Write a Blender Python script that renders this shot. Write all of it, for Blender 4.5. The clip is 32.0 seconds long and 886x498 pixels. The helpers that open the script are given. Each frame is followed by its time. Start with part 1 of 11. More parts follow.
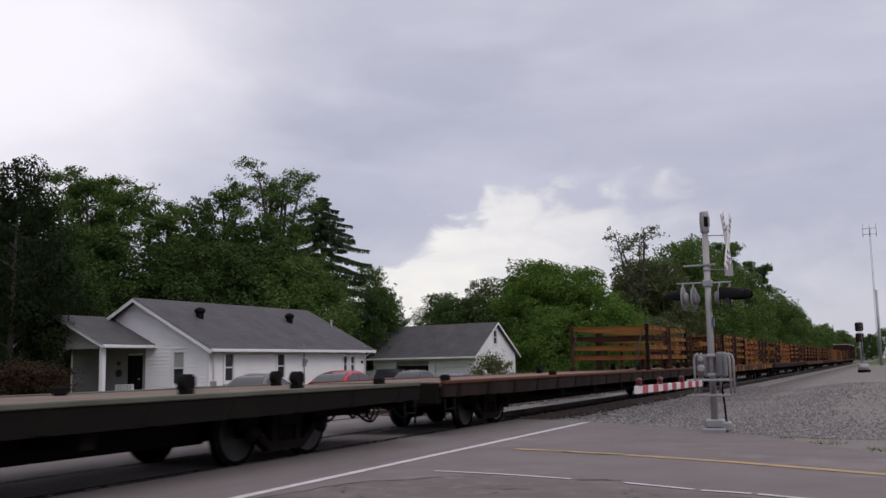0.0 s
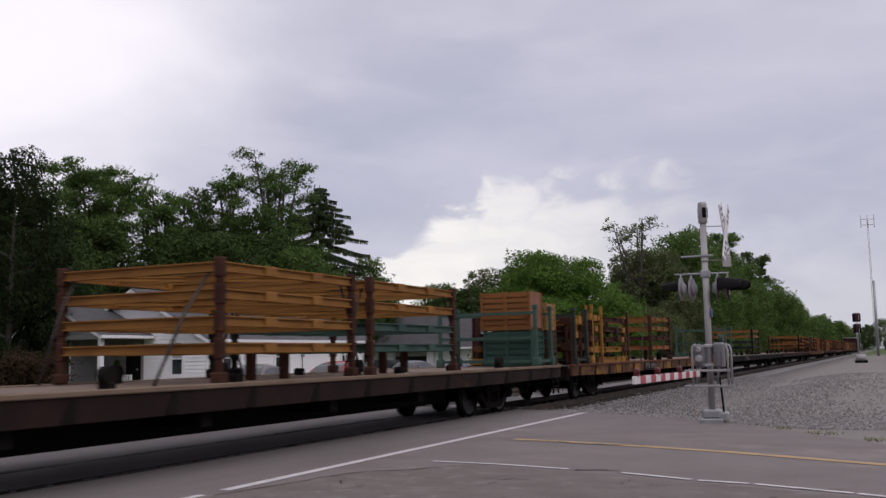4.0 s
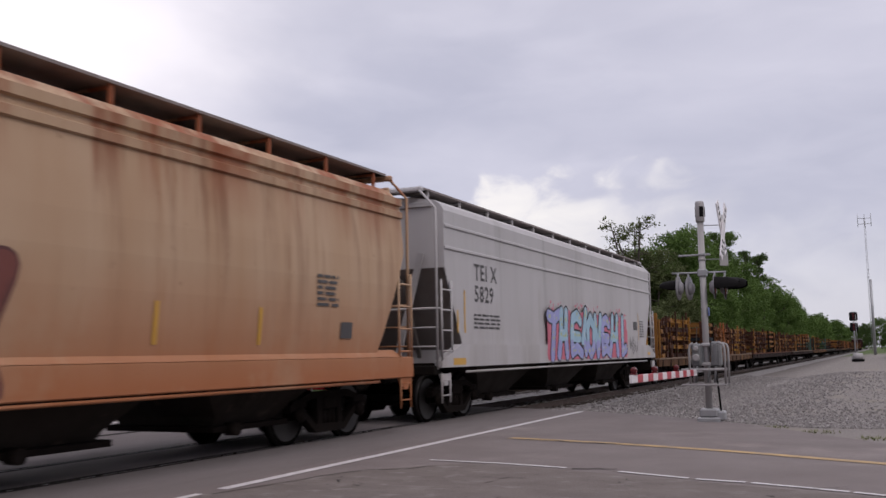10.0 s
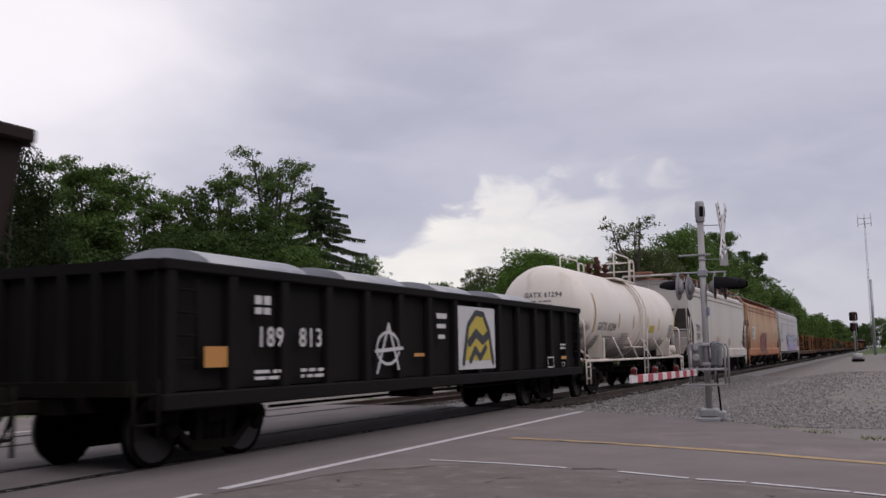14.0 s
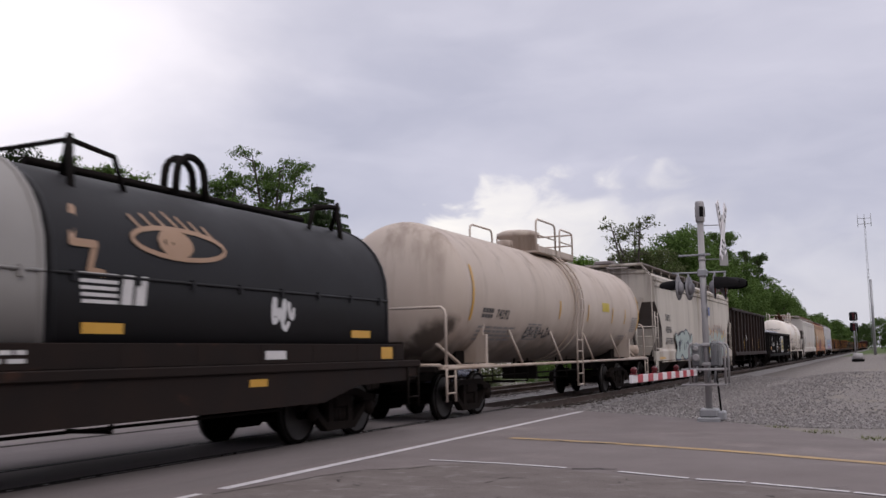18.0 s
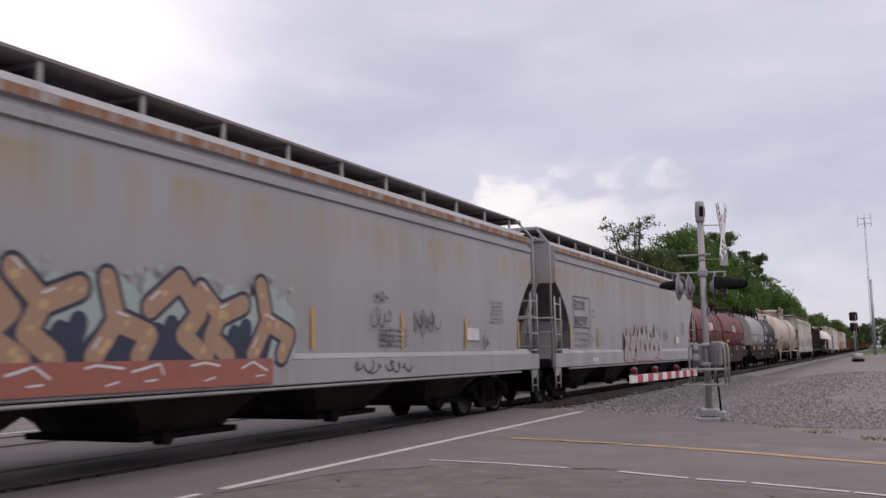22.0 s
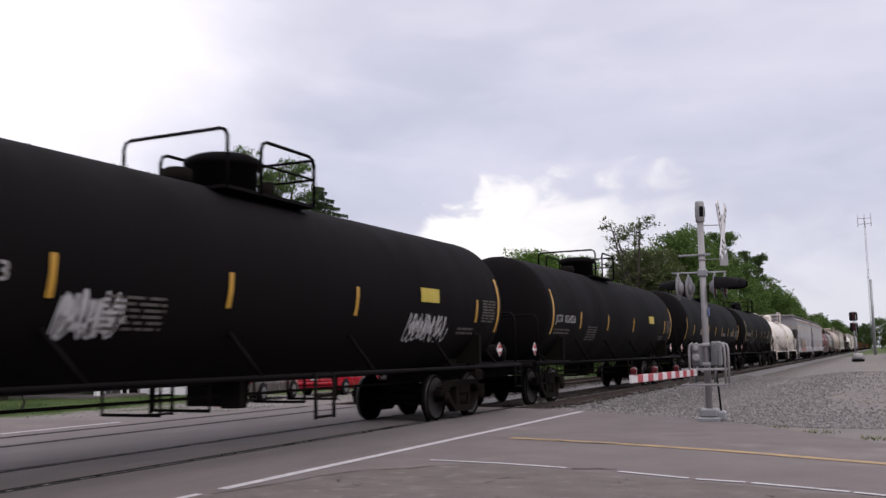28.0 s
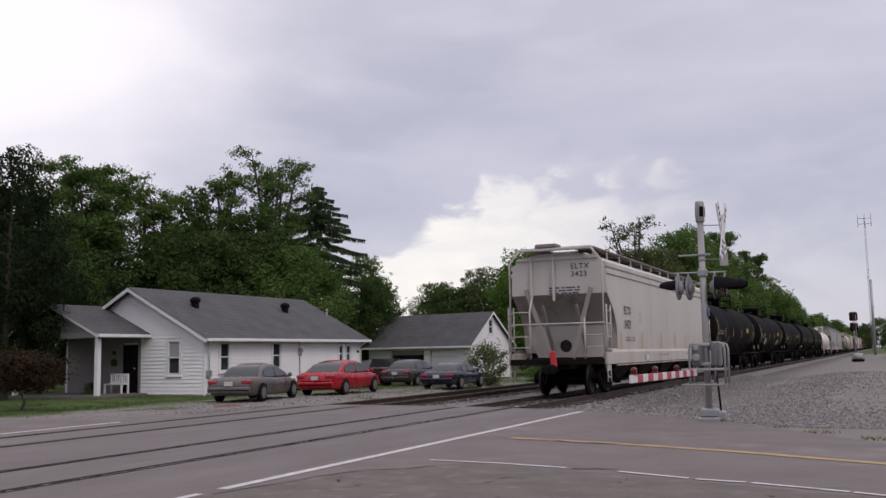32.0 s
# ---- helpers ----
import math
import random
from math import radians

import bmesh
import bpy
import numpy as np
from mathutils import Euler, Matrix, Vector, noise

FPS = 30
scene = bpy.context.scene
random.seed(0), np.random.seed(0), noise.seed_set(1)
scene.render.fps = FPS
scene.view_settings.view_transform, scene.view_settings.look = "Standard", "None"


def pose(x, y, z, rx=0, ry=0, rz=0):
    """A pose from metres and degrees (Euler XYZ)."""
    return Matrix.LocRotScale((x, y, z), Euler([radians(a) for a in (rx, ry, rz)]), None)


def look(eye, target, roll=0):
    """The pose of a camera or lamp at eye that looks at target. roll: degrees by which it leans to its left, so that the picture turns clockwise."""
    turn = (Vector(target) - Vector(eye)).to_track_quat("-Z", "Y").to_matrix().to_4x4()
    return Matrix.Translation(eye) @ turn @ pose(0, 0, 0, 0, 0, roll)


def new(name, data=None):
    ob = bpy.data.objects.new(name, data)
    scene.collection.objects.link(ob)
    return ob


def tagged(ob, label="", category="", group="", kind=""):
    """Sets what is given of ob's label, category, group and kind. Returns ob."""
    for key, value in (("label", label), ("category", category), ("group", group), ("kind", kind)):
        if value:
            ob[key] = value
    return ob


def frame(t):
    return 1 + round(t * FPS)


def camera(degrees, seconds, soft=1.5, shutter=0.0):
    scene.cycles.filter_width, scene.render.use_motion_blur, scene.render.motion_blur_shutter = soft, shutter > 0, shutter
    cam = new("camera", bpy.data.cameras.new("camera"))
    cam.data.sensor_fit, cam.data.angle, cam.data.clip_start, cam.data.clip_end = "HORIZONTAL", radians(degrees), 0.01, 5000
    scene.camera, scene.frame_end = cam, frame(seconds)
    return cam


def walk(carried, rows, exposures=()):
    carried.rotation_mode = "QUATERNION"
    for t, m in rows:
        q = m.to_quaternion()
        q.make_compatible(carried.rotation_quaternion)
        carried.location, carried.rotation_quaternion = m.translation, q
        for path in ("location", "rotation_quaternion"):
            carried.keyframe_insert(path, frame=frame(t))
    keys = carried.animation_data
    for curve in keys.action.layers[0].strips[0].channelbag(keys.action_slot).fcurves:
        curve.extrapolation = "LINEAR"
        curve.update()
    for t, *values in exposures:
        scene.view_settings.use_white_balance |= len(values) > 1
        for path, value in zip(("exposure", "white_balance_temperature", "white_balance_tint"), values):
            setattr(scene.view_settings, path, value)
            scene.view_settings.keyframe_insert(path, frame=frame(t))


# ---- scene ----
import itertools

# camera: on a tripod beside the crossing, settling in the first seconds
cam = camera(50.36, 32.0, soft=1.5, shutter=0.15)
EYE = Vector((9.119, 0.0, 1.331))
YAW, PITCH, ROLL = 24.857, 6.371, -1.042


def aim(left, up):
    yaw, pitch = radians(YAW + left), radians(PITCH + up)
    way = Vector((-math.sin(yaw) * math.cos(pitch), math.cos(yaw) * math.cos(pitch), math.sin(pitch)))
    return look(EYE, EYE + way * 20, ROLL)


walk(cam, [(0.0, aim(0.26, 0.64)), (0.5, aim(0.11, 0.48)), (1.0, aim(0.11, 0.42)), (1.5, aim(0.14, 0.33)),
           (2.0, aim(0.13, 0.27)), (2.5, aim(0.10, 0.20)), (3.0, aim(0.12, 0.16)), (3.5, aim(0.15, 0.11)),
           (5.5, aim(0.15, 0.02)), (6.0, aim(0.10, 0.015)), (7.0, aim(0.08, 0.015)), (8.0, aim(0.05, 0.01)),
           (9.0, aim(0.0, 0.0)), (12.0, aim(0.0, 0.0)), (32.0, aim(0.0, 0.0))],
     exposures=[(0.0, 0.08, 6480, 11.5), (3.0, 0.1, 6500, 12), (6.0, 0.17, 6550, 12.5), (10.0, 0.25, 6600, 12.5), (12.0, 0.18, 6600, 12.5), (13.0, 0.02, 6580, 12), (14.5, 0.12, 6580, 12), (16.6, 0.36, 6600, 12), (18.0, 0.22, 6600, 12), (20.0, 0.24, 6620, 12.5), (22.6, 0.33, 6620, 12.5), (23.4, 0.05, 6600, 12.5), (24.0, -0.10, 6600, 12.5), (24.4, 0.02, 6600, 12), (25.0, 0.36, 6560, 11.5), (28.0, 0.44, 6560, 11.5), (30.0, 0.40, 6580, 11.5), (31.0, 0.22, 6600, 12), (32.0, 0.18, 6600, 12)])

# ---- world and sun: broken overcast, brightest towards the upper left ----
SUN_EL, SUN_AZ = 43.0, 118.0
world = bpy.data.worlds.new("world")
scene.world = world
world.use_nodes = True


def build_world():
    nt = world.node_tree
    nt.nodes.clear()
    N, K = nt.nodes.new, nt.links.new
    out, bg = N("ShaderNodeOutputWorld"), N("ShaderNodeBackground")
    tc = N("ShaderNodeTexCoord")
    sky = N("ShaderNodeTexSky")
    sky.sky_type, sky.sun_disc = "NISHITA", False
    sky.sun_elevation, sky.sun_rotation = radians(SUN_EL), radians(SUN_AZ)
    sky_dim = N("ShaderNodeVectorMath")
    sky_dim.operation = "SCALE"
    sky_dim.inputs[3].default_value = 0.075
    K(sky.outputs[0], sky_dim.inputs[0])

    def ramp(fac, a, b):
        m = N("ShaderNodeMapRange")
        m.interpolation_type = "SMOOTHSTEP"
        m.inputs[1].default_value, m.inputs[2].default_value = a, b
        K(fac, m.inputs[0])
        return m.outputs[0]

    def math_(op, a, b):
        m = N("ShaderNodeMath")
        m.operation = op
        for s, val in ((0, a), (1, b)):
            if isinstance(val, (int, float)):
                m.inputs[s].default_value = val
            else:
                K(val, m.inputs[s])
        return m.outputs[0]

    def mix(fac, a, b):
        m = N("ShaderNodeMix")
        m.data_type = "RGBA"
        if isinstance(fac, (int, float)):
            m.inputs[0].default_value = fac
        else:
            K(fac, m.inputs[0])
        for s, val in ((6, a), (7, b)):
            if isinstance(val, tuple):
                m.inputs[s].default_value = (*val, 1)
            else:
                K(val, m.inputs[s])
        return m.outputs[2]

    def noise_(scale, detail, stretch, dist=0.0):
        mp = N("ShaderNodeMapping")
        mp.inputs[3].default_value = stretch
        K(tc.outputs["Generated"], mp.inputs[0])
        n = N("ShaderNodeTexNoise")
        n.inputs["Scale"].default_value, n.inputs["Detail"].default_value = scale, detail
        n.inputs["Distortion"].default_value = dist
        K(mp.outputs[0], n.inputs[0])
        return n.outputs[0]

    sep = N("ShaderNodeSeparateXYZ")
    K(tc.outputs["Generated"], sep.inputs[0])
    # degrees left of the line and above the ground, with ragged cloud edges
    left = math_("MULTIPLY", math_("ARCTAN2", math_("MULTIPLY", sep.outputs[0], -1.0), sep.outputs[1]), 57.3)
    up = math_("MULTIPLY", math_("ARCSINE", sep.outputs[2], 0.0), 57.3)
    rag = math_("MULTIPLY", math_("SUBTRACT", noise_(17.0, 9.0, (1, 1, 1.6), 0.5), 0.5), 9.0)
    wide = math_("MULTIPLY", math_("SUBTRACT", noise_(3.0, 5.0, (1, 1, 2.0), 0.3), 0.5), 26.0)
    big = ramp(noise_(2.3, 5.0, (1, 1, 2.5), 0.4), 0.36, 0.68)
    fine = ramp(noise_(7.0, 7.0, (1, 1, 3.2), 0.5), 0.35, 0.75)
    grey, pale, white = (0.435, 0.445, 0.55), (0.66, 0.655, 0.755), (0.99, 0.95, 1.0)
    c = mix(math_("ADD", math_("MULTIPLY", big, 0.40), math_("MULTIPLY", fine, 0.25)), grey, pale)
    # lighter cloud high up and far to both sides
    c = mix(math_("MULTIPLY", ramp(math_("ADD", up, math_("MULTIPLY", wide, 0.5)), 13.0, 30.0), 0.65), c, (0.70, 0.69, 0.77))
    # an overcast sky grows brighter towards the zenith
    c = mix(ramp(up, 30.0, 78.0), c, (1.20, 1.17, 1.24))
    # thin bright cloud towards the upper left
    du, dv = math_("SUBTRACT", left, 58.0), math_("MULTIPLY", math_("SUBTRACT", up, 20.0), 1.5)
    away = math_("ADD", math_("SQRT", math_("ADD", math_("MULTIPLY", du, du), math_("MULTIPLY", dv, dv)), 0.0), wide)
    c = mix(ramp(away, 30.0, 9.0), c, white)
    # opening of bright sky low over the wood, sharp towards the cloud
    edge = math_("SUBTRACT", math_("ADD", 23.4, math_("MULTIPLY", math_("SUBTRACT", 9.9, up), 1.35)), left)
    lid = math_("SUBTRACT", 10.3, up)
    open_ = math_("MULTIPLY", ramp(math_("ADD", edge, rag), -0.3, 1.3), ramp(math_("ADD", lid, rag), -0.6, 1.6))
    open_ = math_("MULTIPLY", open_, ramp(math_("ADD", left, math_("MULTIPLY", rag, 1.5)), 7.0, 25.0))
    open_ = math_("MULTIPLY", open_, math_("SUBTRACT", 1.0, math_("MULTIPLY", fine, 0.40)))
    low = ramp(math_("ADD", up, rag), 9.0, 2.0)
    c = mix(math_("MULTIPLY", low, 0.55), c, (0.68, 0.68, 0.73))
    c = mix(open_, c, (0.93, 0.90, 0.86))
    # the clear sky shows faintly through the cloud
    c = mix(0.10, c, sky_dim.outputs[0])
    below = ramp(sep.outputs[2], 0.0, -0.06)
    c = mix(below, c, (0.16, 0.16, 0.15))
    K(c, bg.inputs[0])
    bg.inputs[1].default_value = 1.0
    K(bg.outputs[0], out.inputs[0])


build_world()
sun_data = bpy.data.lights.new("sun", "SUN")
sun_data.energy, sun_data.angle, sun_data.color = 0.78, radians(25), (1.0, 0.96, 0.92)
sun = new("sun", sun_data)
_az, _el = radians(SUN_AZ), radians(SUN_EL)
sun_from = Vector((math.sin(_az) * math.cos(_el), math.cos(_az) * math.cos(_el), math.sin(_el)))
sun.matrix_world = look(sun_from * 60, (0, 0, 0))


# ---- materials ----
def material(name, base, rough=0.7, metal=0.0, second=None, scale=3.0, amount=0.5, stretch=(1, 1, 1), third=None, scale3=1.0,
             cover3=0.6, stretch3=None, bump=0.0, bump_scale=60.0, spec=0.5, per_object=0.0, per_island=0.0, coords="Object", runs=(), flecks=None):
    m = bpy.data.materials.new(name)
    m.use_nodes = True
    nt = m.node_tree
    b = nt.nodes["Principled BSDF"]
    N, K = nt.nodes.new, nt.links.new
    b.inputs["Roughness"].default_value, b.inputs["Metallic"].default_value = rough, metal
    b.inputs["Specular IOR Level"].default_value = spec
    tc = N("ShaderNodeTexCoord")

    def noise_(sc, detail, st, rough_=0.55):
        mp = N("ShaderNodeMapping")
        mp.inputs[3].default_value = st
        K(tc.outputs[coords], mp.inputs[0])
        n = N("ShaderNodeTexNoise")
        n.inputs["Scale"].default_value, n.inputs["Detail"].default_value = sc, detail
        n.inputs["Roughness"].default_value = rough_
        K(mp.outputs[0], n.inputs[0])
        return n.outputs[0]

    def ramp(fac, a, b2):
        mr = N("ShaderNodeMapRange")
        mr.inputs[1].default_value, mr.inputs[2].default_value = a, b2
        K(fac, mr.inputs[0])
        return mr.outputs[0]

    def mix(fac, a, b2, blend="MIX"):
        mx = N("ShaderNodeMix")
        mx.data_type, mx.blend_type = "RGBA", blend
        if isinstance(fac, (int, float)):
            mx.inputs[0].default_value = fac
        else:
            K(fac, mx.inputs[0])
        for s, val in ((6, a), (7, b2)):
            if isinstance(val, tuple):
                mx.inputs[s].default_value = (*val, 1)
            else:
                K(val, mx.inputs[s])
        return mx.outputs[2]

    second = second or tuple(c * 0.75 for c in base)
    f = ramp(noise_(scale, 6.0, stretch), 0.5 - 0.28, 0.5 + 0.28)
    mul = N("ShaderNodeMath")
    mul.operation = "MULTIPLY"
    mul.inputs[1].default_value = amount
    K(f, mul.inputs[0])
    c = mix(mul.outputs[0], base, second)
    if third:
        f3 = ramp(noise_(scale3, 8.0, stretch3 or stretch, 0.65), cover3, cover3 + 0.14)
        c = mix(f3, c, third)
    if per_object:
        oi = N("ShaderNodeObjectInfo")
        c = mix(ramp(oi.outputs["Random"], 0.0, 1.0 / per_object), c, tuple(v * 0.45 for v in base))
    if per_island:
        gi = N("ShaderNodeNewGeometry")
        c = mix(ramp(gi.outputs["Random Per Island"], 0.0, 1.0 / per_island), c, second)
    # stains that run down from z1 to z0 (or up, where z1 < z0): colour, z0, z1, width scale, cover, strength
    for colour, z0, z1, width, cover, strength in runs:
        sp = N("ShaderNodeSeparateXYZ")
        K(tc.outputs["Object"], sp.inputs[0])
        zz = ramp(sp.outputs[2], z0, z1)
        if z0 < z1 < 3.9:
            over = N("ShaderNodeMath")
            over.operation = "MULTIPLY"
            K(zz, over.inputs[0]), K(ramp(sp.outputs[2], z1 + 0.18, z1 + 0.04), over.inputs[1])
            zz = over.outputs[0]
        nn = ramp(noise_(width, 5.0, (1, 1, 0.06), 0.6), cover, cover + 0.16)
        blot = ramp(noise_(width * 0.6, 6.0, (1, 1, 0.8), 0.6), 0.22, 0.50)
        m1, m2, m3 = (N("ShaderNodeMath") for _ in range(3))
        for mm in (m1, m2, m3):
            mm.operation = "MULTIPLY"
        K(zz, m1.inputs[0]), K(nn, m1.inputs[1])
        K(m1.outputs[0], m2.inputs[0]), K(blot, m2.inputs[1])
        K(m2.outputs[0], m3.inputs[0])
        m3.inputs[1].default_value = strength
        c = mix(m3.outputs[0], c, colour)
    if flecks:
        c = mix(ramp(noise_(flecks[1], 9.0, (1, 1, 1), 0.7), flecks[2], flecks[2] + 0.05), c, flecks[0])
    K(c, b.inputs["Base Color"])
    rr = N("ShaderNodeMath")
    rr.operation = "MULTIPLY_ADD"
    rr.inputs[1].default_value, rr.inputs[2].default_value = 0.25, rough - 0.12
    K(f, rr.inputs[0])
    K(rr.outputs[0], b.inputs["Roughness"])
    if bump:
        bp = N("ShaderNodeBump")
        bp.inputs["Strength"].default_value, bp.inputs["Distance"].default_value = bump, 0.02
        K(noise_(bump_scale, 4.0, (1, 1, 1)), bp.inputs["Height"])
        K(bp.outputs[0], b.inputs["Normal"])
    return m


def glow(name, colour, power):
    m = bpy.data.materials.new(name)
    m.use_nodes = True
    b = m.node_tree.nodes["Principled BSDF"]
    b.inputs["Base Color"].default_value = (*colour, 1)
    b.inputs["Emission Color"].default_value = (*colour, 1)
    b.inputs["Emission Strength"].default_value = power
    return m


def glassy(name, colour, rough=0.06):
    m = bpy.data.materials.new(name)
    m.use_nodes = True
    b = m.node_tree.nodes["Principled BSDF"]
    b.inputs["Base Color"].default_value = (*colour, 1)
    b.inputs["Roughness"].default_value = rough
    b.inputs["Specular IOR Level"].default_value = 0.6
    return m


V = (1, 1, 0.12)      # streaks that run down a wall
M = {}
M["asphalt"] = material("asphalt", (0.1722, 0.1449, 0.1407), 0.9, second=(0.127, 0.1045, 0.1026), scale=0.9, amount=0.8, third=(0.2289, 0.1943, 0.1858), scale3=0.35, cover3=0.55, bump=0.35, bump_scale=90, coords="Object")
M["asphalt_old"] = material("old_asphalt", (0.172, 0.148, 0.140), 0.94, second=(0.118, 0.098, 0.092), scale=1.6, amount=0.8, stretch=(1, 1.4, 1), third=(0.225, 0.202, 0.196), scale3=2.6, cover3=0.56, bump=0.9, bump_scale=34, flecks=((0.062, 0.052, 0.05), 11.0, 0.615), spec=0.2)
M["concrete"] = material("crossing_panel", (0.164, 0.14, 0.138), 0.88, second=(0.116, 0.0977, 0.0958), scale=1.3, amount=0.8, stretch=(1, 0.3, 1), third=(0.198, 0.176, 0.171), scale3=0.5, cover3=0.58, bump=0.3)
M["crack"] = material("tar_crack", (0.045, 0.038, 0.037), 0.85, spec=0.2)
M["paint_white"] = material("road_paint_white", (0.62, 0.59, 0.60), 0.75, second=(0.34, 0.32, 0.33), scale=6, amount=0.8)
M["paint_yellow"] = material("road_paint_yellow", (0.46, 0.29, 0.11), 0.8, second=(0.22, 0.18, 0.14), scale=4, amount=0.9)
M["gravel"] = material("gravel", (0.222, 0.200, 0.189), 0.95, second=(0.168, 0.150, 0.142), scale=0.35, amount=0.9, third=(0.25, 0.228, 0.218), scale3=22, cover3=0.50, bump=1.0, bump_scale=26, flecks=((0.115, 0.103, 0.098), 26.0, 0.57), spec=0.2)
M["ballast"] = material("ballast_bed", (0.21, 0.195, 0.195), 0.95, second=(0.10, 0.092, 0.09), scale=7, amount=0.9, third=(0.33, 0.31, 0.31), scale3=12, cover3=0.58, bump=1.0, bump_scale=16)
M["stone"] = material("ballast_stone", (0.36, 0.335, 0.33), 0.92, second=(0.15, 0.137, 0.135), scale=5, amount=0.5, per_island=0.95, bump=0.3, spec=0.2)
M["grass"] = material("grass", (0.055, 0.085, 0.022), 0.95, second=(0.085, 0.10, 0.035), scale=0.7, amount=0.9, third=(0.035, 0.06, 0.015), scale3=4, cover3=0.5, bump=1.0, bump_scale=25)
M["blade"] = material("grass_blade", (0.075, 0.13, 0.03), 0.8, second=(0.04, 0.075, 0.018), per_island=0.9)
M["weed"] = material("dry_weed", (0.17, 0.17, 0.07), 0.85, second=(0.10, 0.12, 0.04), per_island=0.9)
M["rail"] = material("rail_steel", (0.085, 0.06, 0.05), 0.6, 0.3, second=(0.05, 0.035, 0.03), scale=2, spec=0.2)
M["groove"] = material("rail_groove", (0.018, 0.015, 0.015), 0.9, spec=0.1)
M["rail_top"] = material("rail_head", (0.42, 0.40, 0.40), 0.3, 0.9, second=(0.25, 0.22, 0.2), scale=2)
M["tie"] = material("timber_tie", (0.06, 0.048, 0.042), 0.9, second=(0.03, 0.025, 0.022), scale=6, stretch=(0.3, 3, 3), bump=0.5, spec=0.2)
M["siding"] = material("white_siding", (0.86, 0.83, 0.85), 0.55, second=(0.74, 0.71, 0.73), scale=1.2, amount=0.5, bump=0.05)
M["trim"] = material("white_trim", (0.78, 0.76, 0.78), 0.5, second=(0.66, 0.64, 0.65), scale=2)
M["shingle"] = material("grey_shingle", (0.0828, 0.0792, 0.085), 0.92, second=(0.054, 0.0518, 0.0562), scale=1.0, amount=0.8, third=(0.108, 0.102, 0.108), scale3=9, cover3=0.55, bump=0.6, bump_scale=30)
# near-black colour that stands for unlit space behind openings
M["opening_shade"] = material("interior_shade", (0.02, 0.018, 0.018), 0.9)
M["pane"] = glassy("window_glass", (0.03, 0.035, 0.04))
M["pane_light"] = glassy("car_glass", (0.022, 0.024, 0.027), 0.10)
M["curtain"] = material("curtain", (0.35, 0.34, 0.34), 0.9)
# siding and porch trim with the porch's shade darkened into their colour
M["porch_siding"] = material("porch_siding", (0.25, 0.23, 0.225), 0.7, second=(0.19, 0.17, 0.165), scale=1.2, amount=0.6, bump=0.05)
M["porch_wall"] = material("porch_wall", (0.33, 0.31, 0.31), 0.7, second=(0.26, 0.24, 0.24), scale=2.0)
M["galv"] = material("galvanised_steel", (0.36, 0.36, 0.375), 0.5, 0.55, second=(0.25, 0.25, 0.26), scale=5, amount=0.7)
M["alu"] = material("aluminium_paint", (0.37, 0.355, 0.36), 0.6, 0.2, second=(0.25, 0.235, 0.235), scale=4, amount=0.8, stretch=V, third=(0.17, 0.12, 0.09), scale3=5, cover3=0.68, stretch3=(1, 1, 1))
M["black_paint"] = material("black_paint", (0.007, 0.0064, 0.007), 0.65, second=(0.011, 0.010, 0.010), scale=3, spec=0.06)
M["gate_white"] = material("gate_white", (0.74, 0.70, 0.72), 0.4)
M["motor_grey"] = material("motor_case_grey", (0.20, 0.20, 0.205), 0.55, 0.2, second=(0.13, 0.13, 0.135), scale=5, amount=0.8)
M["disc_grey"] = material("lamp_disc_grey", (0.231, 0.224, 0.238), 0.6, second=(0.168, 0.161, 0.175), scale=4, spec=0.3)
M["gate_red"] = material("gate_red", (0.42, 0.03, 0.05), 0.4)
M["lens_red"] = glassy("red_lens", (0.10, 0.012, 0.015), 0.2)
M["lamp_lit"] = glow("lit_lamp", (1.0, 0.55, 0.55), 9.0)
M["sign_blue"] = material("blue_plate", (0.05, 0.09, 0.30), 0.5)
M["terracotta"] = material("spilled_clay", (0.16, 0.075, 0.05), 0.9)
M["bark"] = material("bark", (0.075, 0.06, 0.05), 0.95, second=(0.04, 0.032, 0.027), scale=4, stretch=(1, 1, 0.2), bump=0.6, bump_scale=20)


def leaf_material(name, a, b):
    """Leaves that let part of the light through."""
    m = material(name, a, 0.7, second=b, scale=0.35, amount=0.7, per_island=0.75, spec=0.08)
    nt = m.node_tree
    bsdf, out = nt.nodes["Principled BSDF"], nt.nodes["Material Output"]
    thin, both = nt.nodes.new("ShaderNodeBsdfTranslucent"), nt.nodes.new("ShaderNodeMixShader")
    nt.links.new(bsdf.inputs["Base Color"].links[0].from_socket, thin.inputs[0])
    both.inputs[0].default_value = 0.38
    nt.links.new(bsdf.outputs[0], both.inputs[1])
    nt.links.new(thin.outputs[0], both.inputs[2])
    nt.links.new(both.outputs[0], out.inputs[0])
    return m


M["leaf_dark"] = leaf_material("leaf_dark", (0.0871, 0.1358, 0.0406), (0.0435, 0.0704, 0.0224))
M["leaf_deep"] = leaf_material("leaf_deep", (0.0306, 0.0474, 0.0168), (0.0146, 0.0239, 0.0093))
M["leaf_mid"] = leaf_material("leaf_mid", (0.1278, 0.2025, 0.0540), (0.0686, 0.1108, 0.0312))
M["leaf_bright"] = leaf_material("leaf_bright", (0.1350, 0.2385, 0.0450), (0.0741, 0.1287, 0.0265))
M["leaf_olive"] = leaf_material("leaf_olive", (0.14, 0.165, 0.07), (0.085, 0.1, 0.045))
M["needle"] = leaf_material("spruce_needle", (0.085, 0.125, 0.056), (0.048, 0.072, 0.034))
M["leaf_red"] = leaf_material("leaf_red", (0.0700, 0.0385, 0.0245), (0.0322, 0.0252, 0.0140))

